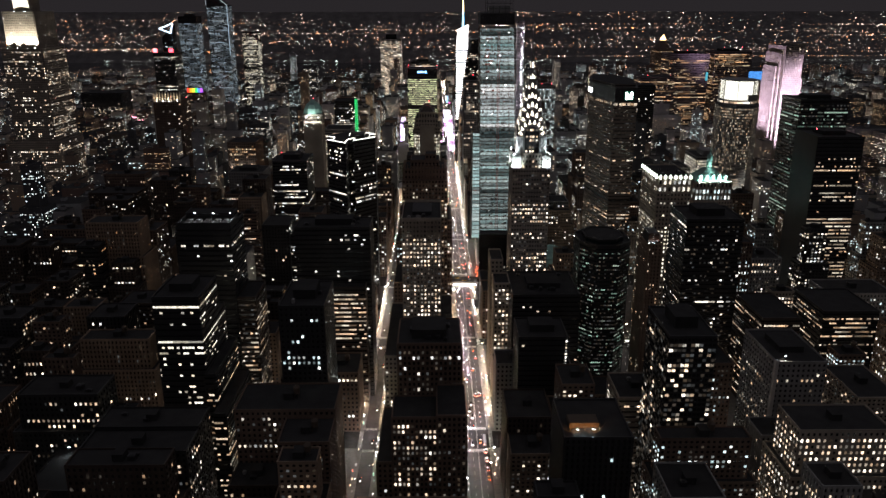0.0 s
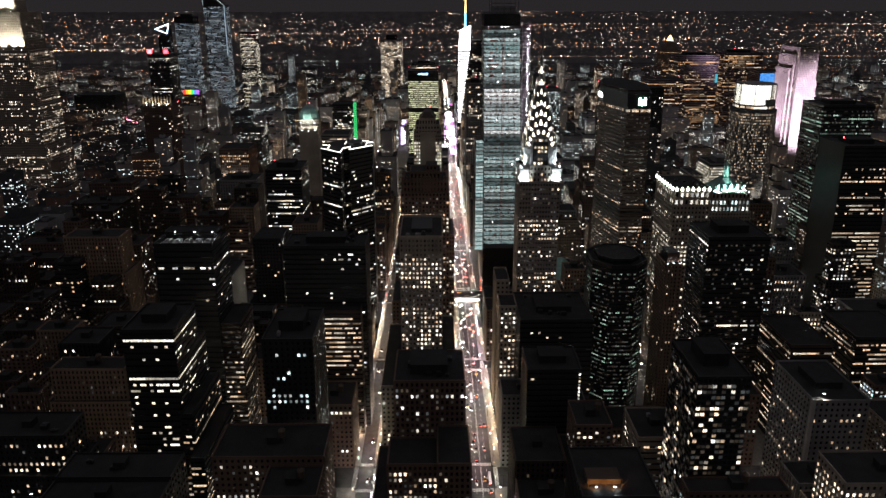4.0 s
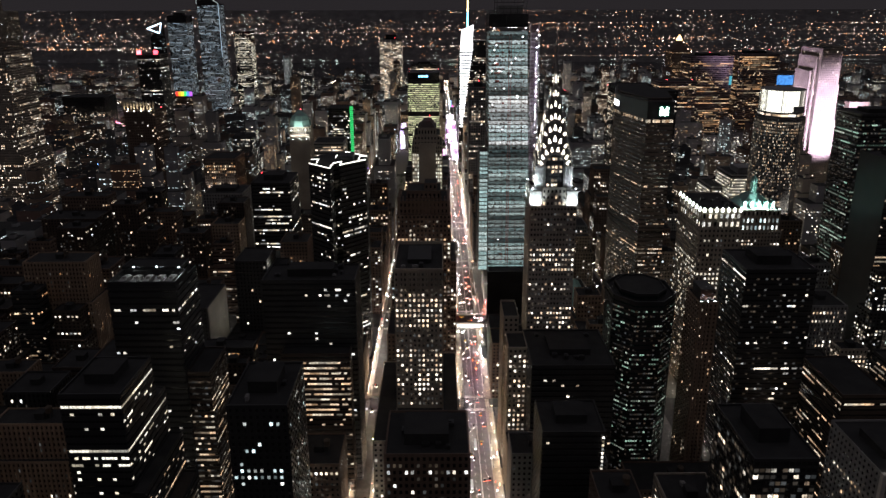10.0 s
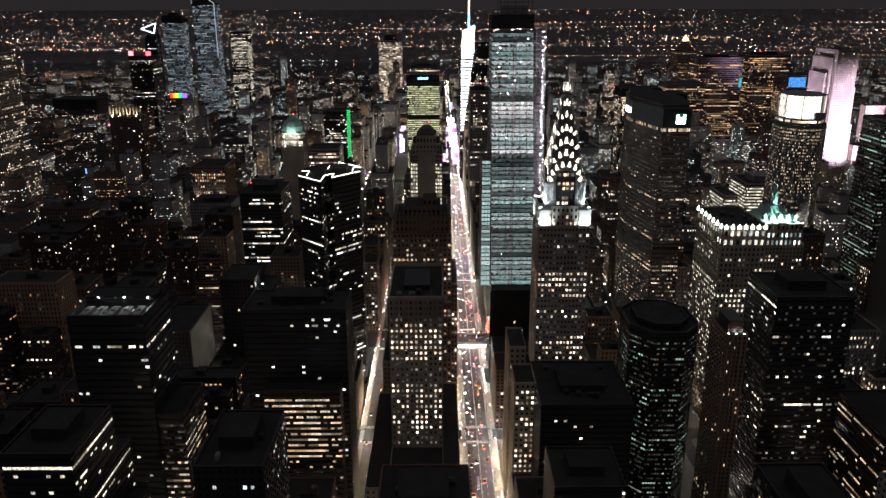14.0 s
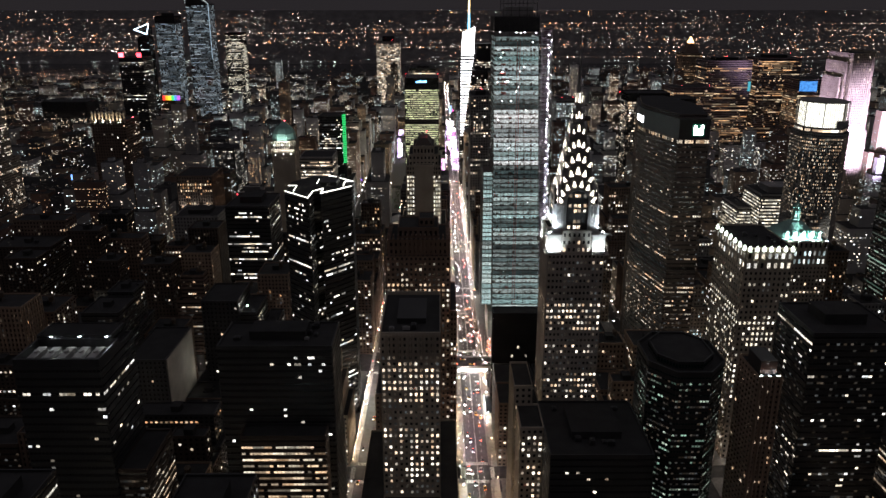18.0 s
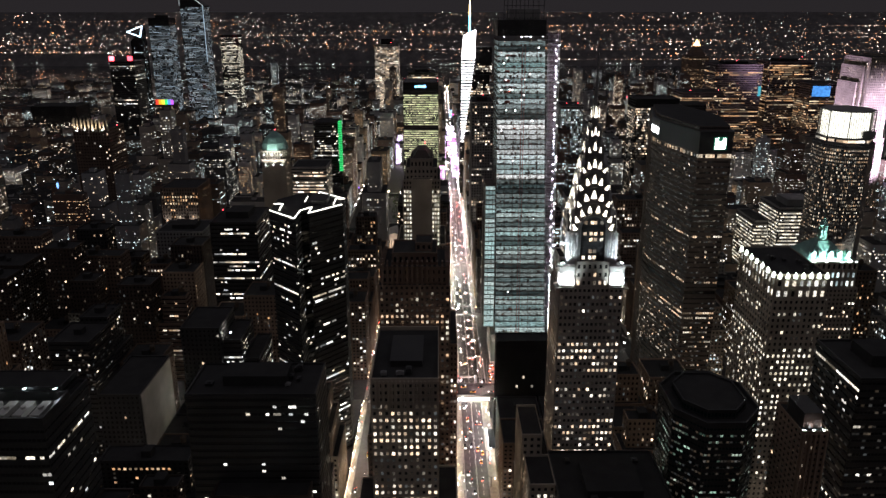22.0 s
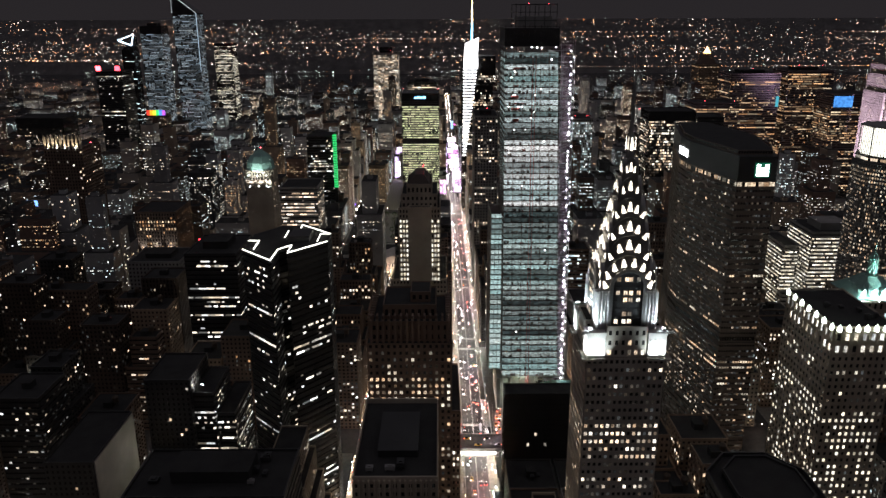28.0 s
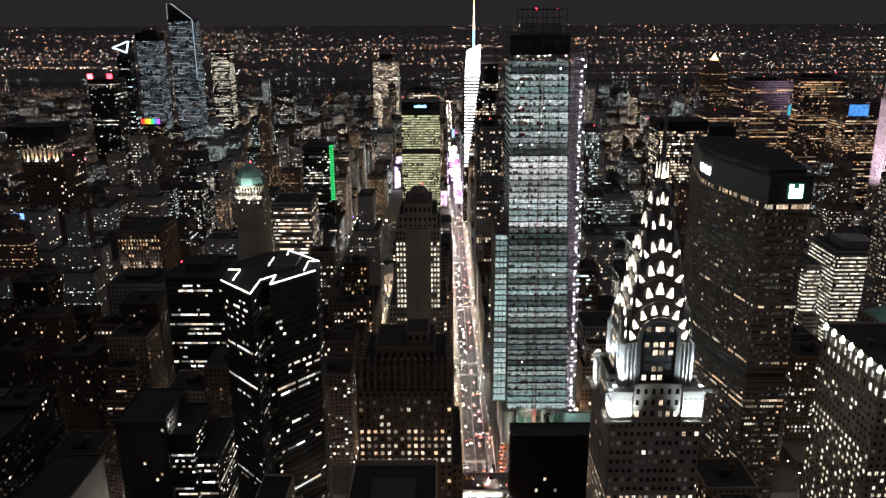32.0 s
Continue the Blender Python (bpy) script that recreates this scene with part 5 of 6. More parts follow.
plain_tower("dark glass tower with warm ribbon floors", 262, 326, 600, 640, 200, GLASS, "curtain", 0.3, 0.1, "warm", 37, runs=2, dark_top=3, dim=0.5).finish(0)
plain_tower("dark glass slab with thin pale ribs", 345, 383, 640, 680, 186, DARK_METAL, "curtain", 0.12, 0.05, "pale", 38).finish(0)
plain_tower("brown tower with amber-lit upper floors", 404, 477, 800, 850, 184, MAUVE_STONE, "band", 0.2, 0.22, "amber", 39, runs=9, bands=((168, 178, 0.9),), dim=0.15).finish(0)
cyan_side = plain_tower("brown stone slab with amber floors and a cyan light", 480, 566, 850, 905, 228, MAUVE_STONE, "band", 0.2, 0.3, "amber", 40, top=5, runs=9, bands=((214, 218, 0.9),), dim=0.15)
g = Geo()
g.box(561, 566, 849, 849.6, 172, 190)
part("light_screen", g, flat_light("cyan_screen_light", (0.1, 0.6, 0.75), 0.3), cyan_side.root, "cyan glowing panel at the corner")
cyan_side.finish(0)
plain_tower("brown stone slab with amber-lit ribbon floors", 578, 658, 850, 905, 233, MAUVE_STONE, "band", 0.2, 0.3, "amber", 41, top=5, runs=9, bands=((218, 222, 0.9),), dim=0.15).finish(0)
blue_top = plain_tower("brown slab with blue-lit top and amber floors", 626, 690, 790, 840, 200, MAUVE_STONE, "band", 0.2, 0.25, "amber", 42, runs=9, dark_top=5, bands=((120, 150, 0.6),), dim=0.15)
g = Geo()
g.box(628.5, 660, 789, 789.4, 179, 197)
part("light_screen", g, glow("blue_screen_light", (0.08, 0.3, 0.9), (0.1, 0.4, 1.0), 0.35, 0.5, clutter=0.5, size=0.2), blue_top.root, "blue glowing panel below the roof")
blue_top.finish(0)

# nearer towers, north side
OCT2 = chamfered(91, 134, -82, -36, 12)
b = Building("office_tower", "dark green glass tower with chamfered corners", "skyscraper", 113, -58, DARK_METAL, GREEN_GLASS, seed=43)
b.mass(OCT2, 0, 136, "curtain", 0.34, 0.06, "teal", rim=2.2, storey=3.5, runs=3, window=(0.8, 0.34), dim=0.5)
b.mass(inset(OCT2, 5), 136, 140, "curtain", 0, 0)
b.finish(150)
reserve(94, 147, -86, -30)
b = plain_tower("slender tan brick residential tower with dotted windows", 138, 150, -101, -78, 146, TAN_BRICK, "flats", 0.16, 0, "ribbon", 44)
b.bulkhead(139.5, 148, -98, -84, 146, 154, DARK_METAL)
for x in (138.9, 141.8, 144, 146.2, 149.1):
    g = Geo()
    g.box(x - 0.45, x + 0.45, -102.0, -101.2, 0, 146)
    part("pier", g, TAN_BRICK, b.root)
b.finish(90)
for x in (139.5, 144, 148.5):
    floodlight(x, -99.6, 147.2, x, -97.5, 151, 110, (1.0, 0.5, 0.35), 140)
    floodlight(x, -104.2, 8, x, -101.2, 50, 9000, (1.0, 0.62, 0.42), 60)
plain_tower("black slab tower with a flat dark roof", 30, 84, -112, -64, 106, DARK_METAL, "band", 0.09, 0, "warm", 45, top=4, runs=2).machinery(32, 82, -110, -66, 106, 7).finish(70)
plain_tower("tan stepped stone building along the street", 17, 29.6, -88, -66, 106, LIMESTONE, "punched", 0.72, 0, "warm", 46).mass(rect(15.6, 26, -66, -40), 0, 118, "punched", 0.3, 0, "warm").mass(rect(16, 29.6, -112, -88.2), 0, 42, "punched", 0.5, 0, "cool").finish(120)
b = plain_tower("black office tower with a dotted line of lights", 27, 62, -176, -146, 103, DARK_METAL, "band", 0.05, 0.02, "pale", 47, top=5)
for k in range(19):
    g = Geo()
    g.box(60.2, 61.3, -176.9, -176.5, 55 + k * 2.5, 56.2 + k * 2.5)
    part("stair_light", g, PANES["pale"], b.root, "small white stair light")
b.finish(30)
# pale-edged block with a lamp on its roof, and a long block behind it with lit ribbon floors along its side
b = plain_tower("grey stone office block with a pale corner pier", 192.5, 226, -213, -168, 104, GREY_STONE, "punched", 0.12, 0.02, "ribbon", 82, top=4)
g = Geo()
g.box(191.2, 193.4, -214.2, -212, 0, 106)
part("corner_pier", g, WHITE_BRICK, b.root, "pale concrete corner pier")
b.finish(40)
floodlight(199, -211.5, 108, 197, -213.5, 90, 2500, (1.0, 0.9, 0.75), 120)
floodlight(189, -216, 6, 191.5, -213.5, 40, 5000, (1.0, 0.85, 0.7), 60)
plain_tower("dark stone block with ribbon-lit floors along its side", 231, 262, -120, -72, 88, BRONZE, "band", 0.4, 0.3, "ribbon", 83, runs=3).finish(60)
plain_tower("dark glass apartment tower with bright lofts", 106, 134, -246, -206, 142, DARK_METAL, "curtain", 0.2, 0.0, "warm", 48, bay=2.6, storey=3.3, top=7, runs=1, dim=0.4).finish(150)
plain_tower("dark tower with rounded bay and white ribbon floors", 178, 226, -76, -38, 158, DARK_METAL, "band", 0.08, 0.03, "pale", 49, top=6, dim=0.2).finish(80)
plain_tower("dark brown tower with amber ribbon floors and blank side wall", 354, 401, 54, 96, 202, DARK_METAL, "band", 0.4, 0.3, "ribbon", 50, runs=8, bands=((86, 120, 0.85), (46, 72, 0.85)), top=4, plain=(3,), dark_top=5).finish(70)
plain_tower("dark tower with pale teal ribbon floors near its top", 384, 440, 150, 190, 226, DARK_METAL, "band", 0.15, 0.2, "teal", 51, top=4, runs=8, dim=0.5, bands=((196, 200, 0.8), (186, 190, 0.6))).finish(0)
plain_tower("black tower with pale ribbon floors", 290, 336, -105, -60, 86, DARK_METAL, "band", 0.5, 0.5, "ribbon", 52, runs=3).finish(50)
plain_tower("black glass hotel block", 17, 70, 92, 105, 84, GLASS, "curtain", 0.02, 0.0, "warm", 53, runs=1).finish(20)
reserve(15, 140, 90, 215)

# far landmarks
plain_tower("broad dark office slab with rows of amber-lit floors", -977, -872, 1150, 1210, 108, DARK_METAL, "piers", 0.12, 0.0, "warm", 55, bay=3.1, bands=((47, 72, 0.5),), dim=0.3, dark_top=6).finish(0)
b = Building("broadcast_tower", "stepped stone skyscraper with a floodlit white crown", "skyscraper", -718, 560, LIMESTONE, seed=60)
b.mass(rect(-765, -676, 520, 600), 0, 108, "punched", 0.5, 0.1, "warm")
b.mass(rect(-750, -682, 526, 594), 108, 262, "punched", 0.5, 0.12, "warm")
b.mass(rect(-742, -690, 531, 588), 262, 320, "piers", 0.1, 0, "pale")
b.mass(rect(-730, -705, 545, 575), 320, 372, "piers", 0.1, 0, "pale")
b.finish(0)
for x in (-738, -722, -706, -694):
    floodlight(x, 526, 264, x, 532, 294, 90000, (1.0, 0.97, 0.85), 90)
for x in (-726, -709):
    floodlight(x, 538, 322, x, 546, 350, 60000, (1.0, 0.97, 0.85), 90)
reserve(-768, -672, 515, 605)
plain_tower("tall blue-white glass tower", -836, -780, 1520, 1570, 298, GLASS, "band", 0.9, 0.0, "steady_cool", 61, runs=5, top=8, bay=4, dark_top=5).finish(0)
b = Building("glass_tower", "angular glass tower with a pointed outlined top", "skyscraper", -712, 1545, GLASS, seed=62)
b.mass(rect(-743, -680, 1520, 1570), 0, 332, "band", 0.85, 0.0, "steady_cool", rim=0, runs=5, bay=4)
g = Geo()
g.prism(rect(-743, -680, 1520, 1570), 332, 372, [(-742, 1522), (-730, 1522), (-730, 1568), (-742, 1568)])
part("pointed_top", g, GLASS, b.root)
for p, q in (((-744, 332), (-743, 372)), ((-743, 372), (-731, 372)), ((-731, 372), (-680, 332)), ((-680, 332), (-680, 180))):
    g = Geo()
    g.beam((p[0], 1519, p[1]), (q[0], 1519, q[1]), 0.9)
    part("outline_light", g, PANES["steady_cool"], b.root, "pale line light along the edge")
b.finish(0)
reserve(-748, -675, 1515, 1575)
plain_tower("pale lit glass tower", -642, -594, 1520, 1565, 251, GLASS, "band", 0.6, 0.5, "steady", 63, runs=4).finish(0)
b = plain_tower("dark slab tower with two red glowing emblems", -732, -680, 1060, 1110, 218, DARK_METAL, "band", 0.1, 0.06, "pale", 64)
for x in (-726, -687):
    g = Geo()
    g.box(x - 5, x + 5, 1058.8, 1059.6, 220, 229)
    part("emblem", g, RED_BEACON, b.root, "red glowing emblem")
b.finish(0)
b = plain_tower("dark tower with a triangular outlined top", -889, -856, 1510, 1540, 236, GLASS, "band", 0.1, 0.1, "cool", 65)
TRI_BLUE = flat_light("pale_blue_line_light", (0.6, 0.82, 1.0), 2.4)
for p, q in (((-895, 262), (-852, 278)), ((-852, 278), (-860, 249)), ((-860, 249), (-895, 262))):
    g = Geo()
    g.beam((p[0], 1508, p[1]), (q[0], 1508, q[1]), 1.5)
    part("outline_light", g, TRI_BLUE, b.root, "pale blue triangle of line lights")
g = Geo()
g.prism(rect(-889, -856, 1510, 1538), 236, 272, [(-858, 1511), (-856, 1511), (-856, 1537), (-858, 1537)])
part("pointed_top", g, GLASS, b.root)
b.finish(0)

# ---- the rest of the city, block by block ----
def clear(x0, x1, y0, y1):
    return all(x1 <= a or x0 >= c or y1 <= d or y0 >= e for a, c, d, e in taken)


def height_at(x, y, r):
    if y < -12:
        h = 45 + 50 * r
    elif y < 470:
        h = 45 + 75 * r if abs(x) < 500 else 30 + 60 * r
    elif y < 1329:
        h = 35 + 95 * r * r if -500 < x < 900 else 25 + 70 * r * r
    else:
        h = 14 + 50 * r * r * r
    if 520 < x < 670 and 240 < y < 560:
        h = min(h, 42)
    if -240 < x < -140 and -12 < y < 100:
        h = min(h, 24)
    if 85 < x < 175 and -150 < y < -86:
        h = min(h, 30)
    if 80 < x < 175 and 0 < y < 92:
        h = min(h, 72)
    if 15 < x < 85 and 0 < y < 92:
        h = min(h, 52)
    if -260 < x < -130 and 470 < y < 690:
        h = min(h, 48)
    if 290 < x < 430 and 185 < y < 336:
        h = min(h, 52)
    return h * (0.75 if x < -560 else 1.0)


reserve(-155, -15, 485, 766)   # library and park
reserve(-126, -106, 770, 1000)
reserve(-268, -234, 30, 98)
reserve(34, 74, -300, -260)
reserve(-288, -237, -265, -219)
reserve(15.5, 160, 90, 215)
fill = random.Random(11)
WALLS = [BROWN_BRICK, TAN_BRICK, GREY_STONE, LIMESTONE, CONCRETE, DARK_METAL, BROWN_BRICK, BRONZE]
LABELS = ["brown brick building with a flat tarred roof", "tan brick building with a flat roof", "grey stone office building, few windows lit",
          "limestone office building with punched windows", "plain concrete office block with flat roof", "dark metal-clad office block with flat roof",
          "brown brick apartment house with water tank", "bronze-clad office block with flat roof"]
FAR_WALLS = [surface("far_" + n, c, grain=0.6, stain=0.05, by_object=0.5, island=True)
             for n, c in (("brown_brick", (0.154, 0.098, 0.077)), ("tan_brick", (0.252, 0.189, 0.140)), ("grey_stone", (0.238, 0.231, 0.231)), ("limestone", (0.336, 0.294, 0.252)),
                          ("concrete", (0.294, 0.294, 0.294)), ("dark_metal", (0.063, 0.063, 0.066)), ("white_brick", (0.406, 0.392, 0.385)), ("bronze", (0.091, 0.070, 0.056)))]
lots = []
for n in range(14, 72):
    for (a, ha), (c, hc) in zip(AVENUES[1:-1], AVENUES[2:]):
        bx0, bx1 = street_x(n) + half_width(n), street_x(n + 1) - half_width(n + 1)
        by0, by1 = a + ha, c - hc
        reach = (by1 + 566) * 0.72 + 90
        if bx1 < -30 - reach or bx0 > -30 + reach:
            continue
        y = by0
        far_off = by0 > 900 or abs(bx0) > 700
        while y < by1 - 12:
            w = fill.uniform(18, 34) if not far_off else fill.uniform(18, 46)
            if by1 - (y + w) < 14:
                w = by1 - y
            mid = (bx0 + bx1) / 2
            for x0, x1 in ((bx0, mid - 1), (mid + 1, bx1)) if fill.random() < 0.7 else ((bx0, bx1),):
                if clear(x0 + 1, x1 - 1, y + 1, y + w - 1):
                    lots.append((math.hypot((x0 + x1) / 2 + 28, y + 180), x0, x1, y, y + w - 0.6, fill.random(), fill.randint(0, 9999)))
            y += w
lots.sort()
far_body, far_panes = Geo(), {k: Geo() for k in ("warm", "pale", "amber", "cool", "dim")}
for rank, (_, x0, x1, y, y1, r, seed) in enumerate(lots):
    one = random.Random(seed)
    h = height_at((x0 + x1) / 2, y, r)
    kind = one.randrange(8)
    tone = one.choice(("warm", "warm", "pale", "pale", "pale", "amber", "cool", "cool", "cool"))
    mx, my = (x0 + x1) / 2, (y + y1) / 2
    if rank < 290:
        lit = one.choice((0.08, 0.16, 0.25, 0.36, 0.5)) * (0.5 if mx < -150 and my < 0 else 0.35 if mx < -150 and my < 330 else 0.4 if mx < -150 else 1.7 if mx > 60 and my < 0 else 1.2 if mx > 60 else 0.8)
        style = one.choice(("punched", "punched", "punched", "flats", "flats", "band", "piers", "piers"))
        if 80 < mx < 180 and 0 < my < 130:
            style, tone, lit, kind = "punched", "warm", 0.22, 1
        if mx < -90 and kind in (2, 3, 4):
            kind = (0, 7, 5)[kind - 2]
        if mx < -90 and tone == "cool":
            tone = "ribbon"
        b = Building("city_building", LABELS[kind], "building", mx, my, WALLS[kind], group="city buildings", seed=seed)
        z = h
        if h > 60 and one.random() < 0.5:
            z = h * 0.7
            b.mass(rect(x0 + 4, x1 - 4, y + 4, y1 - 4), z, h, style, lit, 0.05, tone, ground=0, dim=0.25 if mx > -150 else 0.08)
        b.mass(rect(x0, x1, y, y1), 0, z, style, lit, 0.05 if mx > -150 else 0.01, tone, dim=0.25 if mx > -150 else 0.15)
        b.bulkhead(mx - 3, mx + 3, my - 3, my + 3, h, h + 4)
        if kind in (0, 1, 6):
            b.tank(mx + 4.8, my, h)
        elif one.random() < 0.5:
            b.machinery(x0 + 3, x1 - 3, y + 3, y1 - 3, h, 2)
        b.finish(0)
        continue
    far_body.prism(rect(x0, x1, y, y1), 0, h, slot=kind, top_slot=8)
    tops = [(x0, x1, y, y1, 0, h)]
    if one.random() < 0.5 and h > 40:
        rise, ins = h * one.choice((1.2, 1.35, 1.6)), 0.22 * (x1 - x0)
        tops.append((x0 + ins, x1 - ins, y + 5, y1 - 5, h, rise))
        far_body.prism(rect(x0 + ins, x1 - ins, y + 5, y1 - 5), h, rise, slot=kind, top_slot=8)
    far_body.prism(rect(mx - 3, mx + 3, my - 3, my + 3), tops[-1][5], tops[-1][5] + 4, slot=kind, top_slot=8)
    lit = one.choice((0.16, 0.3, 0.45, 0.6, 0.85)) * (1.5 if -430 < mx < 10 and my > 450 else 0.6 if mx < -200 and my < 900 else 1.3)
    fh, bw = one.choice((3.2, 3.6, 3.9)), one.choice((1.9, 2.4, 3.0))
    pw, ph = bw * one.choice((0.4, 0.5, 0.75)), one.choice((1.0, 1.3))
    panes = far_panes[tone]
    for a0, a1, b0, b1, z0, z1 in tops:
        for k in range(1, int((z1 - z0) / fh) - 1):
            share = 0.85 if one.random() < 0.07 else lit * max(0.1, 0.8 + noise.noise(Vector((k * 0.3, seed * 0.37, 2.2))))
            z = z0 + k * fh
            for m in range(int((a1 - a0) / bw)):
                if one.random() < share:
                    xx = a0 + (m + 0.25) * bw
                    (panes if one.random() < 0.8 else far_panes["dim"]).quad((xx, b0 - 0.1, z), (xx + pw, b0 - 0.1, z), (xx + pw, b0 - 0.1, z + ph), (xx, b0 - 0.1, z + ph))
            xs = a0 - 0.1 if mx > -28 else a1 + 0.1
            for m in range(int((b1 - b0) / bw)):
                if one.random() < share * 0.8:
                    yy = b0 + (m + 0.25) * bw
                    panes.quad((xs, yy, z), (xs, yy + pw, z), (xs, yy + pw, z + ph), (xs, yy, z + ph))
city = thing("distant_buildings", far_body, FAR_WALLS + [ROOFING], "distant dark city buildings with scattered lit windows", "buildings", kind="stuff")
for tone, g in far_panes.items():
    part("glazing", g, FAR_PANES[tone], city, "windows lit from within", "stuff")

# street lights too far off to tell apart
far = Geo()
for n in range(16, 70):
    for k in range(130):
        y = fill.uniform(-230 if n not in (41, 42) else 1060, 2420)
        x = street_x(n) + fill.choice((-5, 5))
        if abs(x + 28) < (y + 566) * 0.74:
            spark(far, x, y, fill.uniform(5, 10), fill.uniform(0.5, 1.0))
for y, h in AVENUES[7:]:
    for k in range(160):
        spark(far, fill.uniform(-1900, 1900), y + fill.uniform(-9, 9), fill.uniform(4, 10), fill.uniform(0.6, 1.3))
thing("distant_street_lights", far, STREET_SPARK, "distant warm street lights between the blocks", "street lights", kind="stuff")

# small signs, signals and lit doorways along the two streets that the walk looks into
for n, count in ((42, 300), (41, 320)):
    near = {"warm": Geo(), "white": Geo(), "red": Geo(), "green": Geo()}
    for k in range(count):
        half = fill.uniform(9.4, 14.2) if n == 42 else fill.uniform(5.8, 8.6)
        x, y, size = street_x(n) + fill.choice((-half, half)), fill.uniform(-236, 1040), fill.choice((0.12, 0.16, 0.2, 0.3))
        col = fill.choice(("warm",) * 5 + ("white",) * 5 + ("red",) + ("green",) * (1 if n == 42 else 3))
        near[col].box(x - size, x + size, y - size * 0.6, y + size * 0.6, fill.uniform(2.4, 4.6), 4.9)
    signs = tagged(empty("street_sign_lights", street_x(n), 400), "small lit signs and signals along the pavements", "sign lights", "sign lights", "stuff")
    for col, g in near.items():
        part("sign_light", g, SIGN_TONES[col], signs, col + " glowing signs", "stuff")

# ---- street lamps ----
g = Geo()
g.beam((0, 0, 0), (0, 0, 8.6), 0.11, 6)
g.beam((0, 0, 0), (0, 0, 0.9), 0.22, 6)
g.beam((0, 0, 8.4), (2.2, 0, 9.1), 0.07, 5)
pole = g.mesh("street_lamp", DARK_METAL)
g = Geo()
g.box(1.8, 2.6, -0.2, 0.2, 8.9, 8.98)
head = g.mesh("lamp_head", LAMP)
g = Geo()
g.prism(rect(1.7, 2.7, -0.28, 0.28), 9.0, 9.2, rect(1.85, 2.55, -0.15, 0.15))
hood = g.mesh("hood", DARK_METAL)
lamp = tagged(new("street_lamp", pole), "dark metal street lamp with a warm bright head", "street lamp", "street lamps")
lamp.location = (-9.8, LONG * -236, 0.15)
ob = new("lamp_head", head)
ob.parent = lamp
ob = new("hood", hood)
ob.parent = lamp
spots = []
for k in range(1, 46):
    for side in (-1, 1):
        spots.append((side * 9.8, -236 + k * 28 + (14 if side > 0 else 0), 0 if side < 0 else 180))
for k in range(24):
    spots.append((-85.3 + 6.3 * (1 if k % 2 else -1), -236 + k * 30 + (9 if k % 3 else 0), 180 if k % 2 else 0))
for n in (39, 40, 43, 44):
    for k in range(8):
        spots.append((street_x(n) + 6.3, -230 + k * 85, 180))
for y, h in AVENUES[2:8]:
    for k in range(14):
        x = -300 + k * 45
        if abs(x) > 14:
            spots.append((x, y - h + 4, 90))
for x, y, turn in spots:
    copy_thing(lamp, pose(x, LONG * y, 0.15, 0, 0, turn))

# ---- viaduct, terminal and street life ----
def plain_thing(name, label, category, boxes, mat, group="", kind=""):
    g = Geo()
    for q in boxes:
        g.box(*q)
    x, y = sum(q[0] + q[1] for q in boxes) / 2 / len(boxes), sum(q[2] + q[3] for q in boxes) / 2 / len(boxes)
    return thing(name, g, mat, label, category, group, kind, (x, y, 0))


WHITE_GLOW = glow("white_underlight", (1.0, 0.96, 0.88), (1.0, 0.98, 0.92), 7, 8, 1.0, sampled=True)
v = tagged(empty("viaduct", 2, 142), "steel road viaduct crossing over the street, lit below", "viaduct")
g = Geo()
g.box(-40, 34, 133, 151, 5.8, 7.0)
part("deck", g, ASPHALT, v)
for y in (132.6, 151.0):
    g = Geo()
    g.box(-40, 34, y, y + 0.4, 5.2, 8.2)
    for k in range(25):
        g.box(-40 + k * 3, -39.7 + k * 3, y - 0.1, y + 0.5, 5.2, 8.4)
    part("parapet", g, GREY_STONE, v)
g = Geo()
g.box(-11, 16, 131.9, 132.4, 3.6, 5.2)
part("light_strip", g, WHITE_GLOW, v, "row of white lights under the deck edge")
for x in (-12.5, 17):
    g = Geo()
    g.box(x - 1.2, x + 1.2, 134, 150, 0, 5.8)
    part("pier", g, GREY_STONE, v)
g = Geo()
g.prism([(14.5, 151.2), (25, 151.2), (31, 196), (17.5, 196)], 6.2, 7.0)
part("ramp", g, PAVING, v, "pale approach road curving beside the terminal")
for k in range(4):  # lane lines that sweep round to the deck
    g = Geo()
    for m in range(10):
        f0, f1 = m / 10, (m + 0.8) / 10
        x0, x1 = (16 + 2.4 * k + (2 + 0.6 * k) * f * f for f in (f0, f1))
        g.quad((x0, 152 + 43 * f0, 7.012), (x0 + 0.25, 152 + 43 * f0, 7.012), (x1 + 0.25, 152 + 43 * f1, 7.012), (x1, 152 + 43 * f1, 7.012))
    part("lane_line", g, PAINT, v, kind="stuff")
g = Geo()
g.box(13.9, 14.4, 151.4, 196, 5.6, 8.0)
part("parapet", g, WHITE_BRICK, v)
b = Building("railway_terminal", "low limestone railway terminal with a pale green roof", "station", 90, 150, LIMESTONE, seed=70)
b.mass(rect(54, 132, 122, 196), 0, 30, "piers", 0.2, 0, "warm", bay=7, storey=9)
g = Geo()
g.prism(rect(58, 128, 126, 192), 30, 37, rect(66, 120, 134, 184))
part("copper_roof", g, COPPER, b.root)
b.finish(10)
plain_thing("canopy", "pale green lit canopy roof", "canopy", [(32, 50, 171, 192, 27.4, 28), (33, 34, 172, 173, 0, 27.4), (48, 49, 172, 173, 0, 27.4), (33, 34, 190, 191, 0, 27.4), (48, 49, 190, 191, 0, 27.4)], COPPER)
lamp_spot("canopy_lamp", (41, 166, 44), (41, 182, 28), 14000, (0.9, 1.0, 0.85), 100)
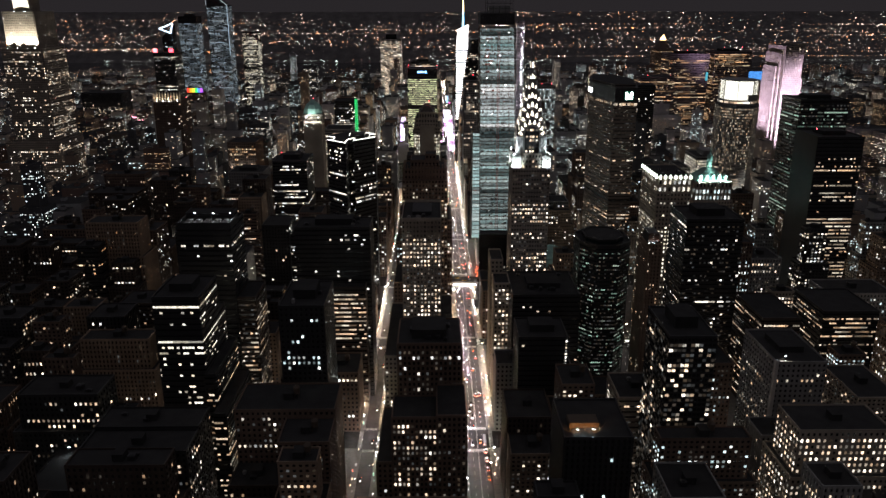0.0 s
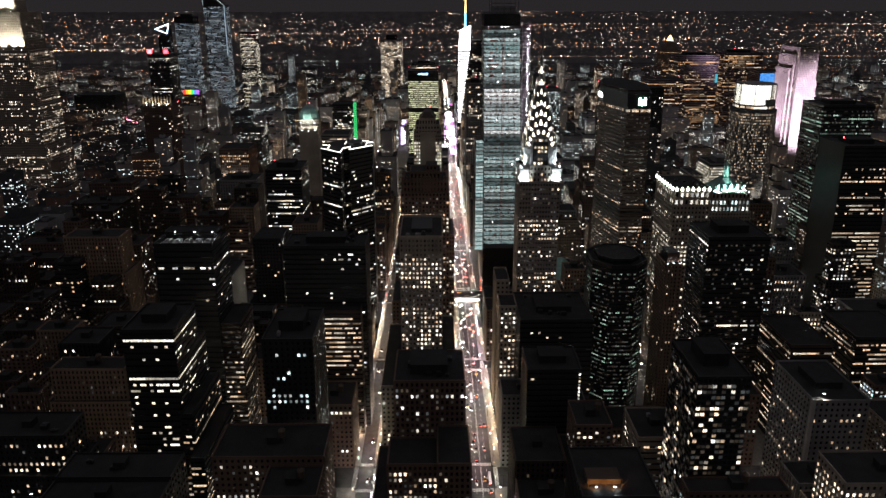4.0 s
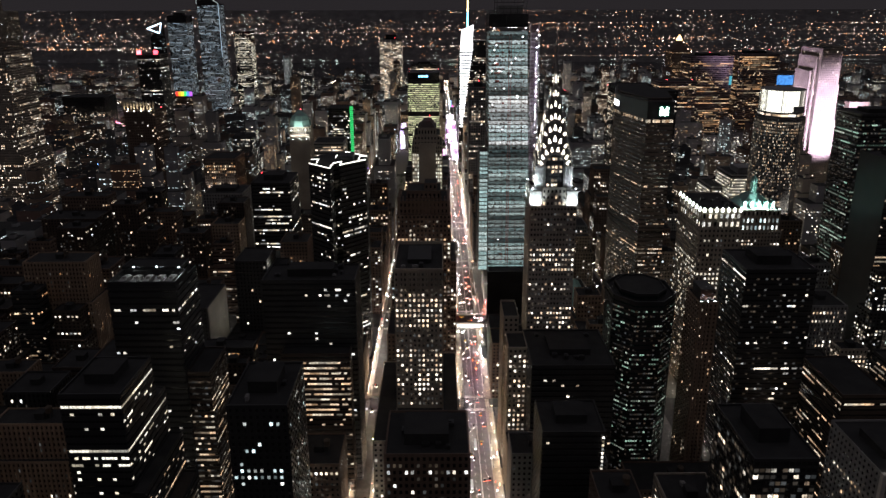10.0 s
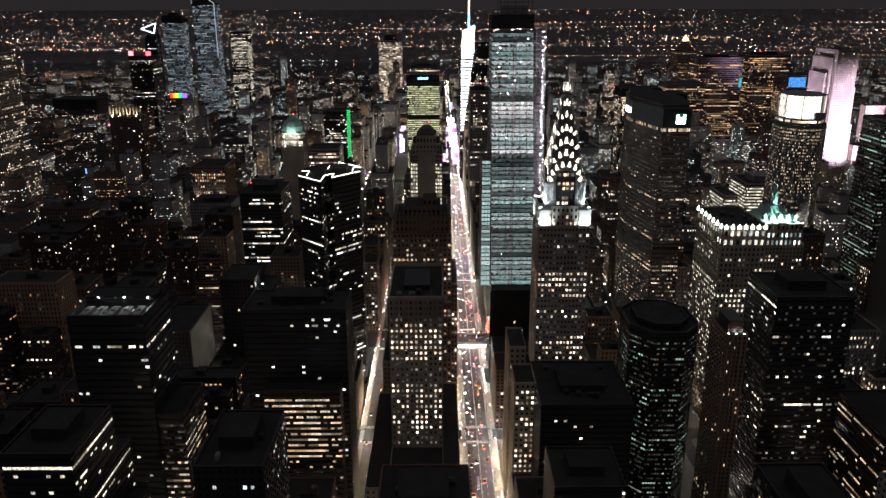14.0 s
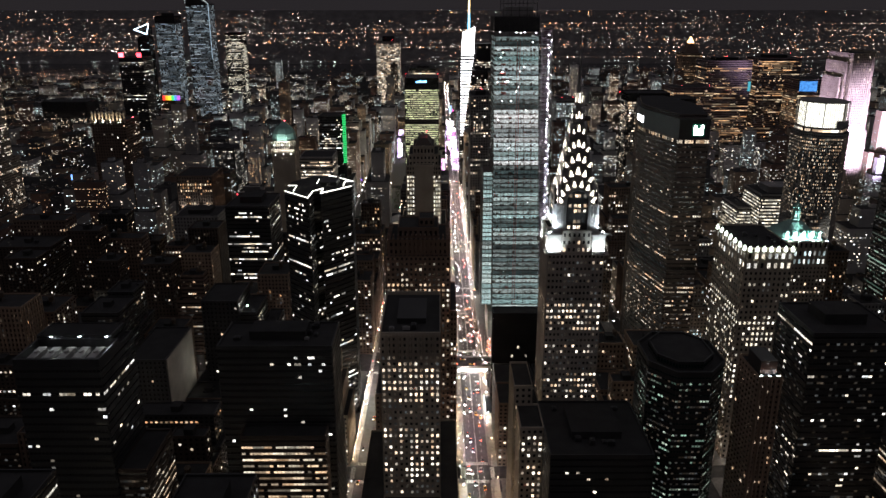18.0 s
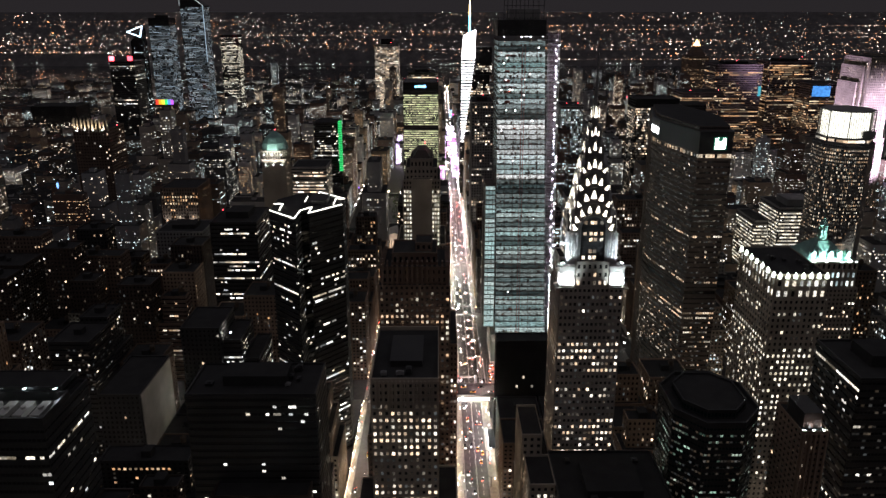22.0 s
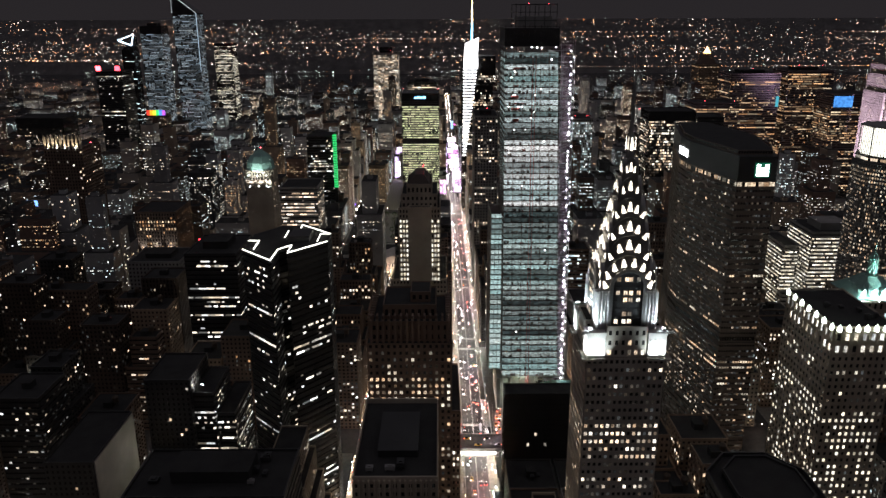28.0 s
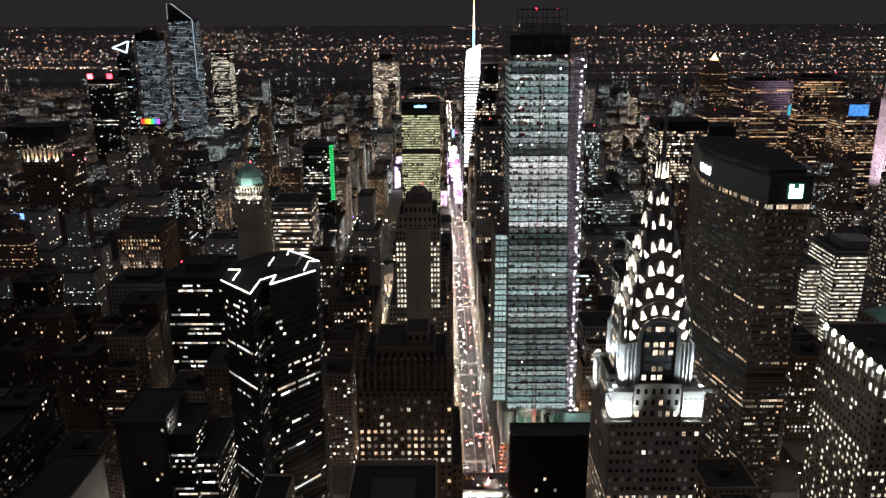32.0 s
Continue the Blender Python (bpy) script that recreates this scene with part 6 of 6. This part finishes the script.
plain_thing("sidewalk_shed", "long dark plywood sidewalk shed beside the building site", "scaffold shed",
            [(8.2, 12.4, 204, 284, 4.4, 4.8), (8.2, 8.4, 204, 284, 4.8, 5.8), (12.2, 12.4, 204, 284, 4.8, 5.8)] + [(x, x + 0.15, 205 + k * 6, 205.15 + k * 6, 0, 4.4) for k in range(14) for x in (8.4, 12)], TRUNK)

# brightly lit hotel entrance canopy on the street
c = tagged(empty("entrance_canopy", 14, 80), "white-lit glass entrance canopy of a hotel", "canopy")
g = Geo()
g.box(10.6, 16.4, 66, 90, 4.6, 5.0)
part("roof", g, DARK_METAL, c)
g = Geo()
g.box(10.5, 10.9, 66, 90, 3.9, 4.5)
part("light_strip", g, WHITE_GLOW, c, "white glowing edge")
for y in (68, 78, 88):
    g = Geo()
    g.beam((11.2, y, 0.15), (11.2, y, 4.6), 0.14, 6)
    part("post", g, STEEL, c)
for x, y, z in ((12, 63, 7), (12.6, 92, 7), (-94, 118, 8), (-93, 96, 8), (-92.5, 74, 8)):
    floodlight(x, y, z, x * 0.9 if x > 0 else -88, y, 0, 2600 if x > 0 else 1300, (0.97, 1.0, 0.98), 120)
# shop fronts along the street
shop_rng = random.Random(21)
for n, edge in ((42, 15.25), (41, 9.2)):
    for (a, ha), (c, hc) in zip(AVENUES[2:7], AVENUES[3:8]):
        for side in (-1, 1):
            if n == 42 and side == 1 and (a < 313 and a >= 155):
                continue
            y = a + ha + 1
            while y < c - hc - 6:
                w = shop_rng.uniform(11, 24)
                w = min(w, c - hc - 1 - y)
                x = street_x(n) + side * edge
                s = tagged(empty("shopfront", x, y), "brightly lit ground-floor shopfront with a dark fascia", "shopfront", "shopfronts")
                g = Geo()
                inner = x - side * 0.1
                for m in range(max(1, int(w / 2.4))):
                    q = y + 0.2 + m * w / max(1, int(w / 2.4))
                    e2 = q + w / max(1, int(w / 2.4)) - 0.3
                    g.quad((inner, q, 0.6), (inner, e2, 0.6), (inner, e2, 3.4), (inner, q, 3.4))
                part("shop_window", g, SHOP, s)
                g = Geo()
                xa, xb = sorted((x - side * 0.5, x + side * 0.6))
                g.box(xa, xb, y, y + w - 0.2, 3.5, 4.6)
                g.box(min(x, x + side * 0.6), max(x, x + side * 0.6), y, y + w - 0.2, 0.15, 3.5)
                part("fascia", g, shop_rng.choice((DARK_METAL, BRONZE, GREY_STONE, LIMESTONE)), s)
                y += w

# glowing signs of the square far down the street
sign_rng = random.Random(8)
LED = [glow("led_sign_" + n, c0, c1, s * 0.4, s, 1.0, clutter=0.95, size=0.22) for n, c0, c1, s in (
    ("white", (0.98, 0.8, 1.0), (1.0, 0.93, 1.0), 1.9), ("pink", (1.0, 0.35, 0.85), (0.9, 0.6, 1.0), 1.1), ("violet", (0.6, 0.4, 1.0), (0.9, 0.75, 1.0), 1.1), ("blue", (0.15, 0.35, 1.0), (0.4, 0.6, 1.0), 1.0))]


def billboard(x0, x1, y, z0, z1, mat, label):
    t = tagged(empty("billboard", (x0 + x1) / 2, y), label, "billboard", "billboards")
    g = Geo()
    g.box(x0, x1, y - 0.3, y - 0.1, z0, z1)
    part("screen", g, mat, t)
    g = Geo()
    g.box(x0 - 0.5, x1 + 0.5, y, y + 0.8, z0 - 0.5, z1 + 0.5)
    g.box((x0 + x1) / 2 - 0.4, (x0 + x1) / 2 + 0.4, y, y + 0.8, 0, z0)
    part("frame", g, DARK_METAL, t)


for k in range(52):
    y = 862 + k * 6.2
    side = -1 if k % 2 else 1
    w = sign_rng.uniform(10, 15)
    x = side * 15.2
    x0, x1 = sorted((x, x - side * w))
    x0, x1 = x0 - (12 if side < 0 else 4), x1 - (12 if side < 0 else 4)
    z0 = sign_rng.uniform(5, 14)
    z1 = z0 + sign_rng.uniform(8, 26) + 0.05 * (y - 860)
    low = sign_rng.random()
    billboard(x0, x1, y, z0, z1, LED[1 if z0 < 9 and low < 0.8 else 0 if low < 0.35 else 1 if low < 0.7 else 2], "tall glowing white and pink advertising screen")
for k in range(10):
    y = 1000 + k * 14
    billboard(-121 + sign_rng.uniform(-2, 2), -112 + sign_rng.uniform(-2, 2), y, 6, sign_rng.uniform(25, 55), LED[0 if k % 3 else 2], "tall glowing white and pink advertising screen")
for k in range(5):
    billboard(-11 + 2 * (k % 2), 8 - 2 * (k % 2), 1100 + 16 * k, 12 + 9 * k, 22 + 9 * k, LED[(0, 1, 0, 2, 0)[k]], "tall glowing white and pink advertising screen")
billboard(-3, 3, 1190, 74, 92, LED[3], "tall glowing blue advertising screen")
billboard(-692, -672, 698, 37, 46, LED[3], "wide glowing blue-violet advertising screen")
billboard(-130, -124, 1180, 60, 84, LED[1], "tall glowing white and pink advertising screen")
# green-lit slender sign tower, south of the park
b = plain_tower("dim office tower beside the park", -232, -192, 690, 730, 150, DARK_METAL, "band", 0.3, 0.3, "pale", 71)
GREEN_GLOW = flat_light("green_strip_light", (0.05, 1.0, 0.25), 0.38)
for k in range(22):
    g = Geo()
    g.box(-191.5, -186, 686, 690, 72 + k * 3.8, 74.2 + k * 3.8)
    part("light_strip", g, GREEN_GLOW, b.root, "bright green light strip")
g = Geo()
g.box(-191, -186.5, 686.5, 690, 0, 156)
part("fin", g, DARK_METAL, b.root)
b.finish(0)

# library at the end of the side street, and the park behind it
b = Building("library", "white marble library with an arched lit portico", "library", -90, 520, WHITE_BRICK, seed=72)
b.mass(rect(-140, -30, 508, 560), 0, 21, "punched", 0.05, 0, "amber", bay=6, storey=9)
b.mass(rect(-104, -76, 498, 508), 0, 22, "piers", 0, 0, "amber", bay=4, storey=20)
g = Geo()
g.prism([(-105, 497), (-75, 497), (-75, 530), (-105, 530)], 22.2, 28, [(-90.2, 497), (-89.8, 497), (-89.8, 530), (-90.2, 530)])
part("pediment", g, WHITE_BRICK, b.root)
for x in (-100, -93.5, -86.5, -80):
    g = Geo()
    g.beam((x, 497.2, 1), (x, 497.2, 19), 0.8, 10)
    part("column", g, WHITE_BRICK, b.root)
for x in (-97, -90, -83):
    ob = new("lit_window", pane_mesh(3.2, 9, "amber"))
    ob.parent = b.root
    ob.location = (x + 90, (497.4 - 520) * LONG, 8)
b.finish(0)
floodlight(-98, 488, 3, -92, 498, 14, 5200, (1.0, 0.72, 0.55), 100)
floodlight(-82, 488, 3, -88, 498, 14, 5200, (1.0, 0.72, 0.55), 100)


def tree(x, y, h, seed):
    r = random.Random(seed)
    t = tagged(empty("tree", x, y, keep=True), "dark leafy city tree in a park", "tree", "park trees")
    g = Geo()
    g.beam((x, y, 0), (x + r.uniform(-0.3, 0.3), y, h * 0.5), 0.28, 6)
    for k in range(5):
        a = r.uniform(0, 6.3)
        g.beam((x, y, h * r.uniform(0.3, 0.5)), (x + math.cos(a) * h * 0.25, y + math.sin(a) * h * 0.25, h * r.uniform(0.6, 0.8)), 0.1, 5)
    part("trunk", g, TRUNK, t)
    g = Geo()
    for k in range(150):
        a, e, d = r.uniform(0, 6.3), r.uniform(-0.6, 1.2), r.uniform(0.5, 1) ** 0.5
        c = Vector((x + math.cos(a) * math.cos(e) * d * h * 0.33, y + math.sin(a) * math.cos(e) * d * h * 0.33, h * 0.66 + math.sin(e) * d * h * 0.3))
        s = r.uniform(0.35, 0.8)
        u = Vector((r.uniform(-1, 1), r.uniform(-1, 1), r.uniform(-1, 1))).normalized() * s
        w = u.cross(Vector((r.uniform(-1, 1), r.uniform(-1, 1), r.uniform(-1, 1)))).normalized() * s
        g.quad(c - u, c - w * 0.6, c + u, c + w * 0.6)
    part("crown", g, LEAVES, t)
    return t


for k in range(54):
    x = -148 + (k % 9) * 15.5 + sign_rng.uniform(-3, 3)
    y = 590 + (k // 9) * 29 + sign_rng.uniform(-6, 6)
    tree(x, y, sign_rng.uniform(13, 19), k)

# a building with a bare pale side wall, brightened by an added spot
b = Building("office_building", "dark building with a bare pale side wall", "office building", -252, 64, DARK_METAL, seed=73)
b.mass(rect(-266, -237, 38, 90), 0, 73, "punched", 0.05, 0, "warm")
g = Geo()
g.prism(rect(-236.9, -236.2, 40, 90), 8, 72.6)
part("side_wall", g, WHITE_BRICK, b.root, "bare pale rendered side wall")
b.finish(0)
# unseen spot without a housing, added to light the bare wall
lamp_spot("wall_floodlight", (-226, 96, 40), (-236, 62, 50), 12000, (1.0, 0.95, 0.78), 110)
b = Building("office_building", "dark stepped building with a bright rooftop floodlight", "office building", -200, 100, DARK_METAL, seed=74)
b.mass(rect(-226, -196, 92, 128), 0, 96, "punched", 0.06, 0, "warm")
b.mass(rect(-195.8, -182, 96, 130), 0, 84, "band", 0.3, 0.3, "pale")
b.mass(rect(-181.8, -170, 100, 140), 0, 66, "band", 0.4, 0.4, "pale")
b.finish(40)
floodlight(-190, 99, 90, -196, 100, 90, 5000, (1, 0.97, 0.9), 120)
b = Building("hotel", "brown brick hotel with a small floodlit copper roof", "hotel", -352, 180, BROWN_BRICK, seed=75)
b.mass(rect(-362, -342, 172, 192), 0, 50, "flats", 0.2, 0, "amber")
g = Geo()
g.prism(rect(-362, -342, 172, 192), 50, 58, rect(-357, -347, 177, 187))
part("copper_roof", g, COPPER, b.root)
b.finish(0)
for x in (-359, -352, -345):
    floodlight(x, 169.5, 51, x, 175, 56, 1100, (0.85, 1.0, 0.95), 120)
# round arena front and a hotel roof sign with coloured bands, far south-west
g = Geo()
g.prism([(-822 + 46 * math.cos(i * math.pi / 12), 1190 + 46 * math.sin(i * math.pi / 12)) for i in range(24)], 0, 44)
arena = thing("arena", g, CONCRETE, "round concrete arena with a red-lit rim", "arena", at=(-822, 1190, 0))
ROSE = flat_light("rose_light", (1.0, 0.25, 0.4), 1.8)
g = Geo()
ring = [(-822 + 46.4 * math.cos(i * math.pi / 12), 1190 + 46.4 * math.sin(i * math.pi / 12)) for i in range(24)]
g.ring(ring, inset(ring, 0.5), 41, 43.4)
part("light_rim", g, ROSE, arena)
for k in range(4):
    g = Geo()
    g.box(-832 + k * 9, -830.5 + k * 9, 1141, 1142, 12, 38)
    part("light_strip", g, ROSE, arena)
g = Geo()
g.box(-826, -806, 1140, 1141, 14, 34)
part("screen", g, LED[0], arena, "white glowing screen")
b = plain_tower("brown brick hotel with a rainbow-lit roof sign", -764, -712, 1322, 1350, 86, BROWN_BRICK, "punched", 0.2, 0, "warm", 76)
for k, col in enumerate(((1, 0.05, 0.03), (1, 0.4, 0.02), (0.9, 0.85, 0.05), (0.05, 0.8, 0.15), (0.08, 0.25, 1.0), (0.5, 0.1, 0.9))):
    g = Geo()
    g.box(-760 + k * 7.6, -752.8 + k * 7.6, 1320.6, 1321.4, 88, 100)
    part("sign_band", g, flat_light("sign_band_%s" % "abcdef"[k], col, 0.7), b.root, "coloured glowing sign band")
b.finish(0)
# gilded pyramid roof far to the north-west
b = plain_tower("brick tower with a glowing golden pyramid roof", 600, 650, 1300, 1350, 209, TAN_BRICK, "punched", 0.35, 0.05, "amber", 77, bands=((200, 206, 0.95),))
g = Geo()
g.prism(rect(606, 644, 1306, 1344), 210, 235, rect(619, 631, 1319, 1331))
part("stepped_roof", g, BROWN_BRICK, b.root)
g = Geo()
g.prism(rect(618, 632, 1318, 1332), 235, 250, rect(624.5, 625.5, 1324.5, 1325.5))
part("golden_tip", g, flat_light("golden_light", (1.0, 0.62, 0.25), 2.4), b.root, "golden glowing pyramid tip")
b.finish(0)
plain_tower("slim tower with a bright white flat roof light", 585, 625, 1100, 1140, 196, DARK_METAL, "band", 0.2, 0.2, "warm", 78).finish(0)

# a roof lit by orange work lights, and a lit terrace far to the south
b = plain_tower("dark office block with an orange-lit roof under repair", 36, 72, -297, -262, 110, DARK_METAL, "piers", 0.06, 0, "cool", 80)
g = Geo()
g.box(40, 56, -288, -280, 110, 113)
for k in range(5):
    g.beam((40 + k * 4, -290, 110), (40 + k * 4, -290, 114.5), 0.12)
    g.beam((40 + k * 4, -290, 110.4), (43 + k * 4, -290, 114.5), 0.1)
g.beam((40, -290, 114.5), (56, -290, 114.5), 0.12)
part("scaffold", g, TRUNK, b.root, "timber roof hut with a scaffold")
b.finish(10)
for x in (43, 52):
    floodlight(x, -293, 112.5, x, -289, 111, 900, (1.0, 0.45, 0.14), 130)
b = Building("office_building", "low dark building with a white-lit roof terrace", "office building", -262, -240, DARK_METAL, seed=81)
b.mass(rect(-285, -240, -262, -222), 0, 46, "punched", 0.1, 0, "cool")
b.finish(0)
for x in (-276, -258, -246):
    floodlight(x, -226, 50, x, -240, 46.5, 900, (0.85, 0.95, 1.0), 120)

# ---- cars ----
car_rng = random.Random(31)


def car(name, label, colour, length, tall, x, y):
    t = tagged(empty(name, x, y, 0.02, keep=True), label, "car" if name != "bus" else "bus", "traffic")
    paint = surface("car_paint_" + label.split()[0], colour, rough=0.35, metal=0.2, grain=8, spread=0.1)
    h = length / 2
    g = Geo()
    prof = [(-h, 0.35), (h, 0.35), (h, 0.75), (h - 0.9, 0.95), (-h + 0.2, 0.95), (-h, 0.8)] if name != "bus" else [(-h, 0.35), (h, 0.35), (h, tall), (-h, tall)]
    n = len(g.v)
    m = len(prof)
    for xx in (-0.9, 0.9):
        g.v += [(x + xx, y + a, z) for a, z in prof]
    g.f += [(n + i, n + (i + 1) % m, n + m + (i + 1) % m, n + m + i) for i in range(m)] + [tuple(range(n + m - 1, n - 1, -1)), tuple(range(n + m, n + 2 * m))]
    part("body", g, paint, t)
    if name != "bus":
        g = Geo()
        g.prism([(x - 0.82, y - h * 0.75), (x + 0.82, y - h * 0.75), (x + 0.82, y + h * 0.4), (x - 0.82, y + h * 0.4)], 0.95, tall,
                [(x - 0.66, y - h * 0.5), (x + 0.66, y - h * 0.5), (x + 0.66, y + h * 0.1), (x - 0.66, y + h * 0.1)])
        part("cabin", g, GLASS, t)
    g = Geo()
    for a in (-0.88, 0.88):
        for c in (-h * 0.62, h * 0.62):
            g.beam((x + a - 0.1, y + c, 0.33), (x + a + 0.1, y + c, 0.33), 0.33, 10)
    for c in (-h * 0.62, h * 0.62):
        g.beam((x - 0.8, y + c, 0.33), (x + 0.8, y + c, 0.33), 0.06, 6)
    part("chassis", g, DARK_METAL, t, "black tyres on their axles")
    for a in (-0.62, 0.62):
        g = Geo()
        g.box(x + a - 0.2, x + a + 0.2, y + h, y + h + 0.06, 0.55, 0.78)
        part("headlight", g, HEAD, t)
        g = Geo()
        g.box(x + a - 0.22, x + a + 0.22, y - h - 0.06, y - h, 0.62, 0.86)
        part("tail_light", g, TAIL, t)
    return t


makes = [car("car", "yellow taxi cab with its lights on", (0.6, 0.36, 0.03), 4.8, 1.5, 5.9, -200), car("car", "black saloon car with its lights on", (0.02, 0.02, 0.022), 4.8, 1.45, 5.9, -190),
         car("car", "white van-like car with its lights on", (0.6, 0.6, 0.58), 5.0, 1.9, 5.9, -180), car("car", "grey saloon car with its lights on", (0.2, 0.2, 0.21), 4.7, 1.45, 5.9, -170),
         car("bus", "white city bus with its lights on", (0.5, 0.52, 0.55), 12, 3.0, 5.9, -158)]
used = []
for k in range(200):
    lane = car_rng.choice((-7.4, -6.2, -4.0, -2.4, 2.4, 4.2, 6.0))
    y = -170 + car_rng.random() ** 1.1 * 1000
    if abs(y - 142) < 11 or any(abs(lane - a) < 2.1 and abs(y - c) < 9 for a, c in used):
        continue
    used.append((lane, y))
    copy_thing(makes[car_rng.choice((0, 1, 1, 2, 2, 3, 3, 4) if k < 60 else (0, 1, 2, 3))], pose(lane, LONG * y, 0.02, 0, 0, 180 if lane < 0 else 0))
for k in range(16):
    copy_thing(makes[car_rng.choice((0, 1, 3))], pose(-85.3 + car_rng.choice((-2.6, 2.2)), LONG * (-200 + k * 39 + car_rng.uniform(-9, 9)), 0.02, 0, 0, 180))
for k in range(6):
    copy_thing(makes[car_rng.choice((0, 1, 3))], pose(-22 + k * 8, LONG * (138 if k % 2 else 146), 7.03, 0, 0, 90 if k % 2 else -90))

for k in range(8):
    f = k / 8
    copy_thing(makes[0 if k % 3 else 1], pose(18.2 + 5.5 * f * f + 2.6 * (k % 2), LONG * (155 + 38 * f), 7.03, 0, 0, -10 * f))

# ---- red warning lights on the taller roofs, and coloured lights in the far streets ----
g = Geo()
g.beam((0, 0, 0), (0, 0, 3.4), 0.09, 5)
mast = g.mesh("warning_light", DARK_METAL)
g = Geo()
g.prism([(0.5 * math.cos(i * math.pi / 4), 0.5 * math.sin(i * math.pi / 4)) for i in range(8)], 3.4, 4.3)
dome = g.mesh("lens", RED_BEACON)
beacon = tagged(new("warning_light", mast), "red aviation warning light on a thin mast", "warning light", "warning lights")
beacon.location = (-40, LONG * 205, 214)
lit_things.append(([beacon], (-40, 205, 214)))
ob = new("lens", dome)
ob.parent = beacon
for x, y, z in ((-211, 364, 196), (-30, 830, 203), (-90, 830, 203), (170, 650, 184), (188, 650, 184), (270, 660, 190), (300, 605, 192), (520, 860, 232),
                (600, 860, 238), (640, 860, 238), (420, 805, 184), (470, 805, 184), (-450, 440, 188), (-425, 440, 188), (-150, 1350, 238), (30, 495, 217), (40, 220, 334), (58, 240, 334), (-230, 225, 146), (355, 60, 206)):
    lit_things.append(([copy_thing(beacon, pose(x, LONG * y, z))], (x, y, z)))
lights = random.Random(77)
for name, col, count in (("violet", (0.35, 0.15, 1.0), 5), ("magenta", (1.0, 0.1, 0.5), 7), ("blue", (0.1, 0.3, 1.0), 6), ("red", (1.0, 0.06, 0.04), 10)):
    m = flat_light("sign_light_" + name, col, 1.6)
    for k in range(count):
        n = lights.randint(28, 52)
        y = lights.choice([a for a, h in AVENUES[6:12]]) - 17
        x = street_x(n) + lights.uniform(-30, 30)
        z = lights.uniform(12, 60)
        w, h = lights.uniform(1.5, 5), lights.uniform(1, 4)
        t = tagged(empty("advertising_sign", x, y), "small %s glowing sign on a far building" % name, "sign", "far signs")
        g = Geo()
        g.box(x, x + w, y - 0.4, y - 0.2, z, z + h)
        part("screen", g, m, t)
        g = Geo()
        g.box(x - 0.3, x + w + 0.3, y - 0.2, y + 3, z - 0.3, z + h + 0.3)
        g.box(x + w / 2 - 0.3, x + w / 2 + 0.3, y - 0.2, y + 0.4, 0, z)
        part("frame", g, DARK_METAL, t)

# ---- each building, with what stands on it, is set to its place ----
for root, _, height in towers:
    root.location.y -= BACK * 0.65 * height
for obs, (x, y, z) in lit_things:
    near = [(max(a - x, x - c, d - y, y - e, 0), height) for _, (a, c, d, e), height in towers if height > z - 30]
    gap, height = min(near, default=(1e9, 0))
    if gap < 16:
        for ob in obs:
            ob.location.y -= BACK * 0.65 * height
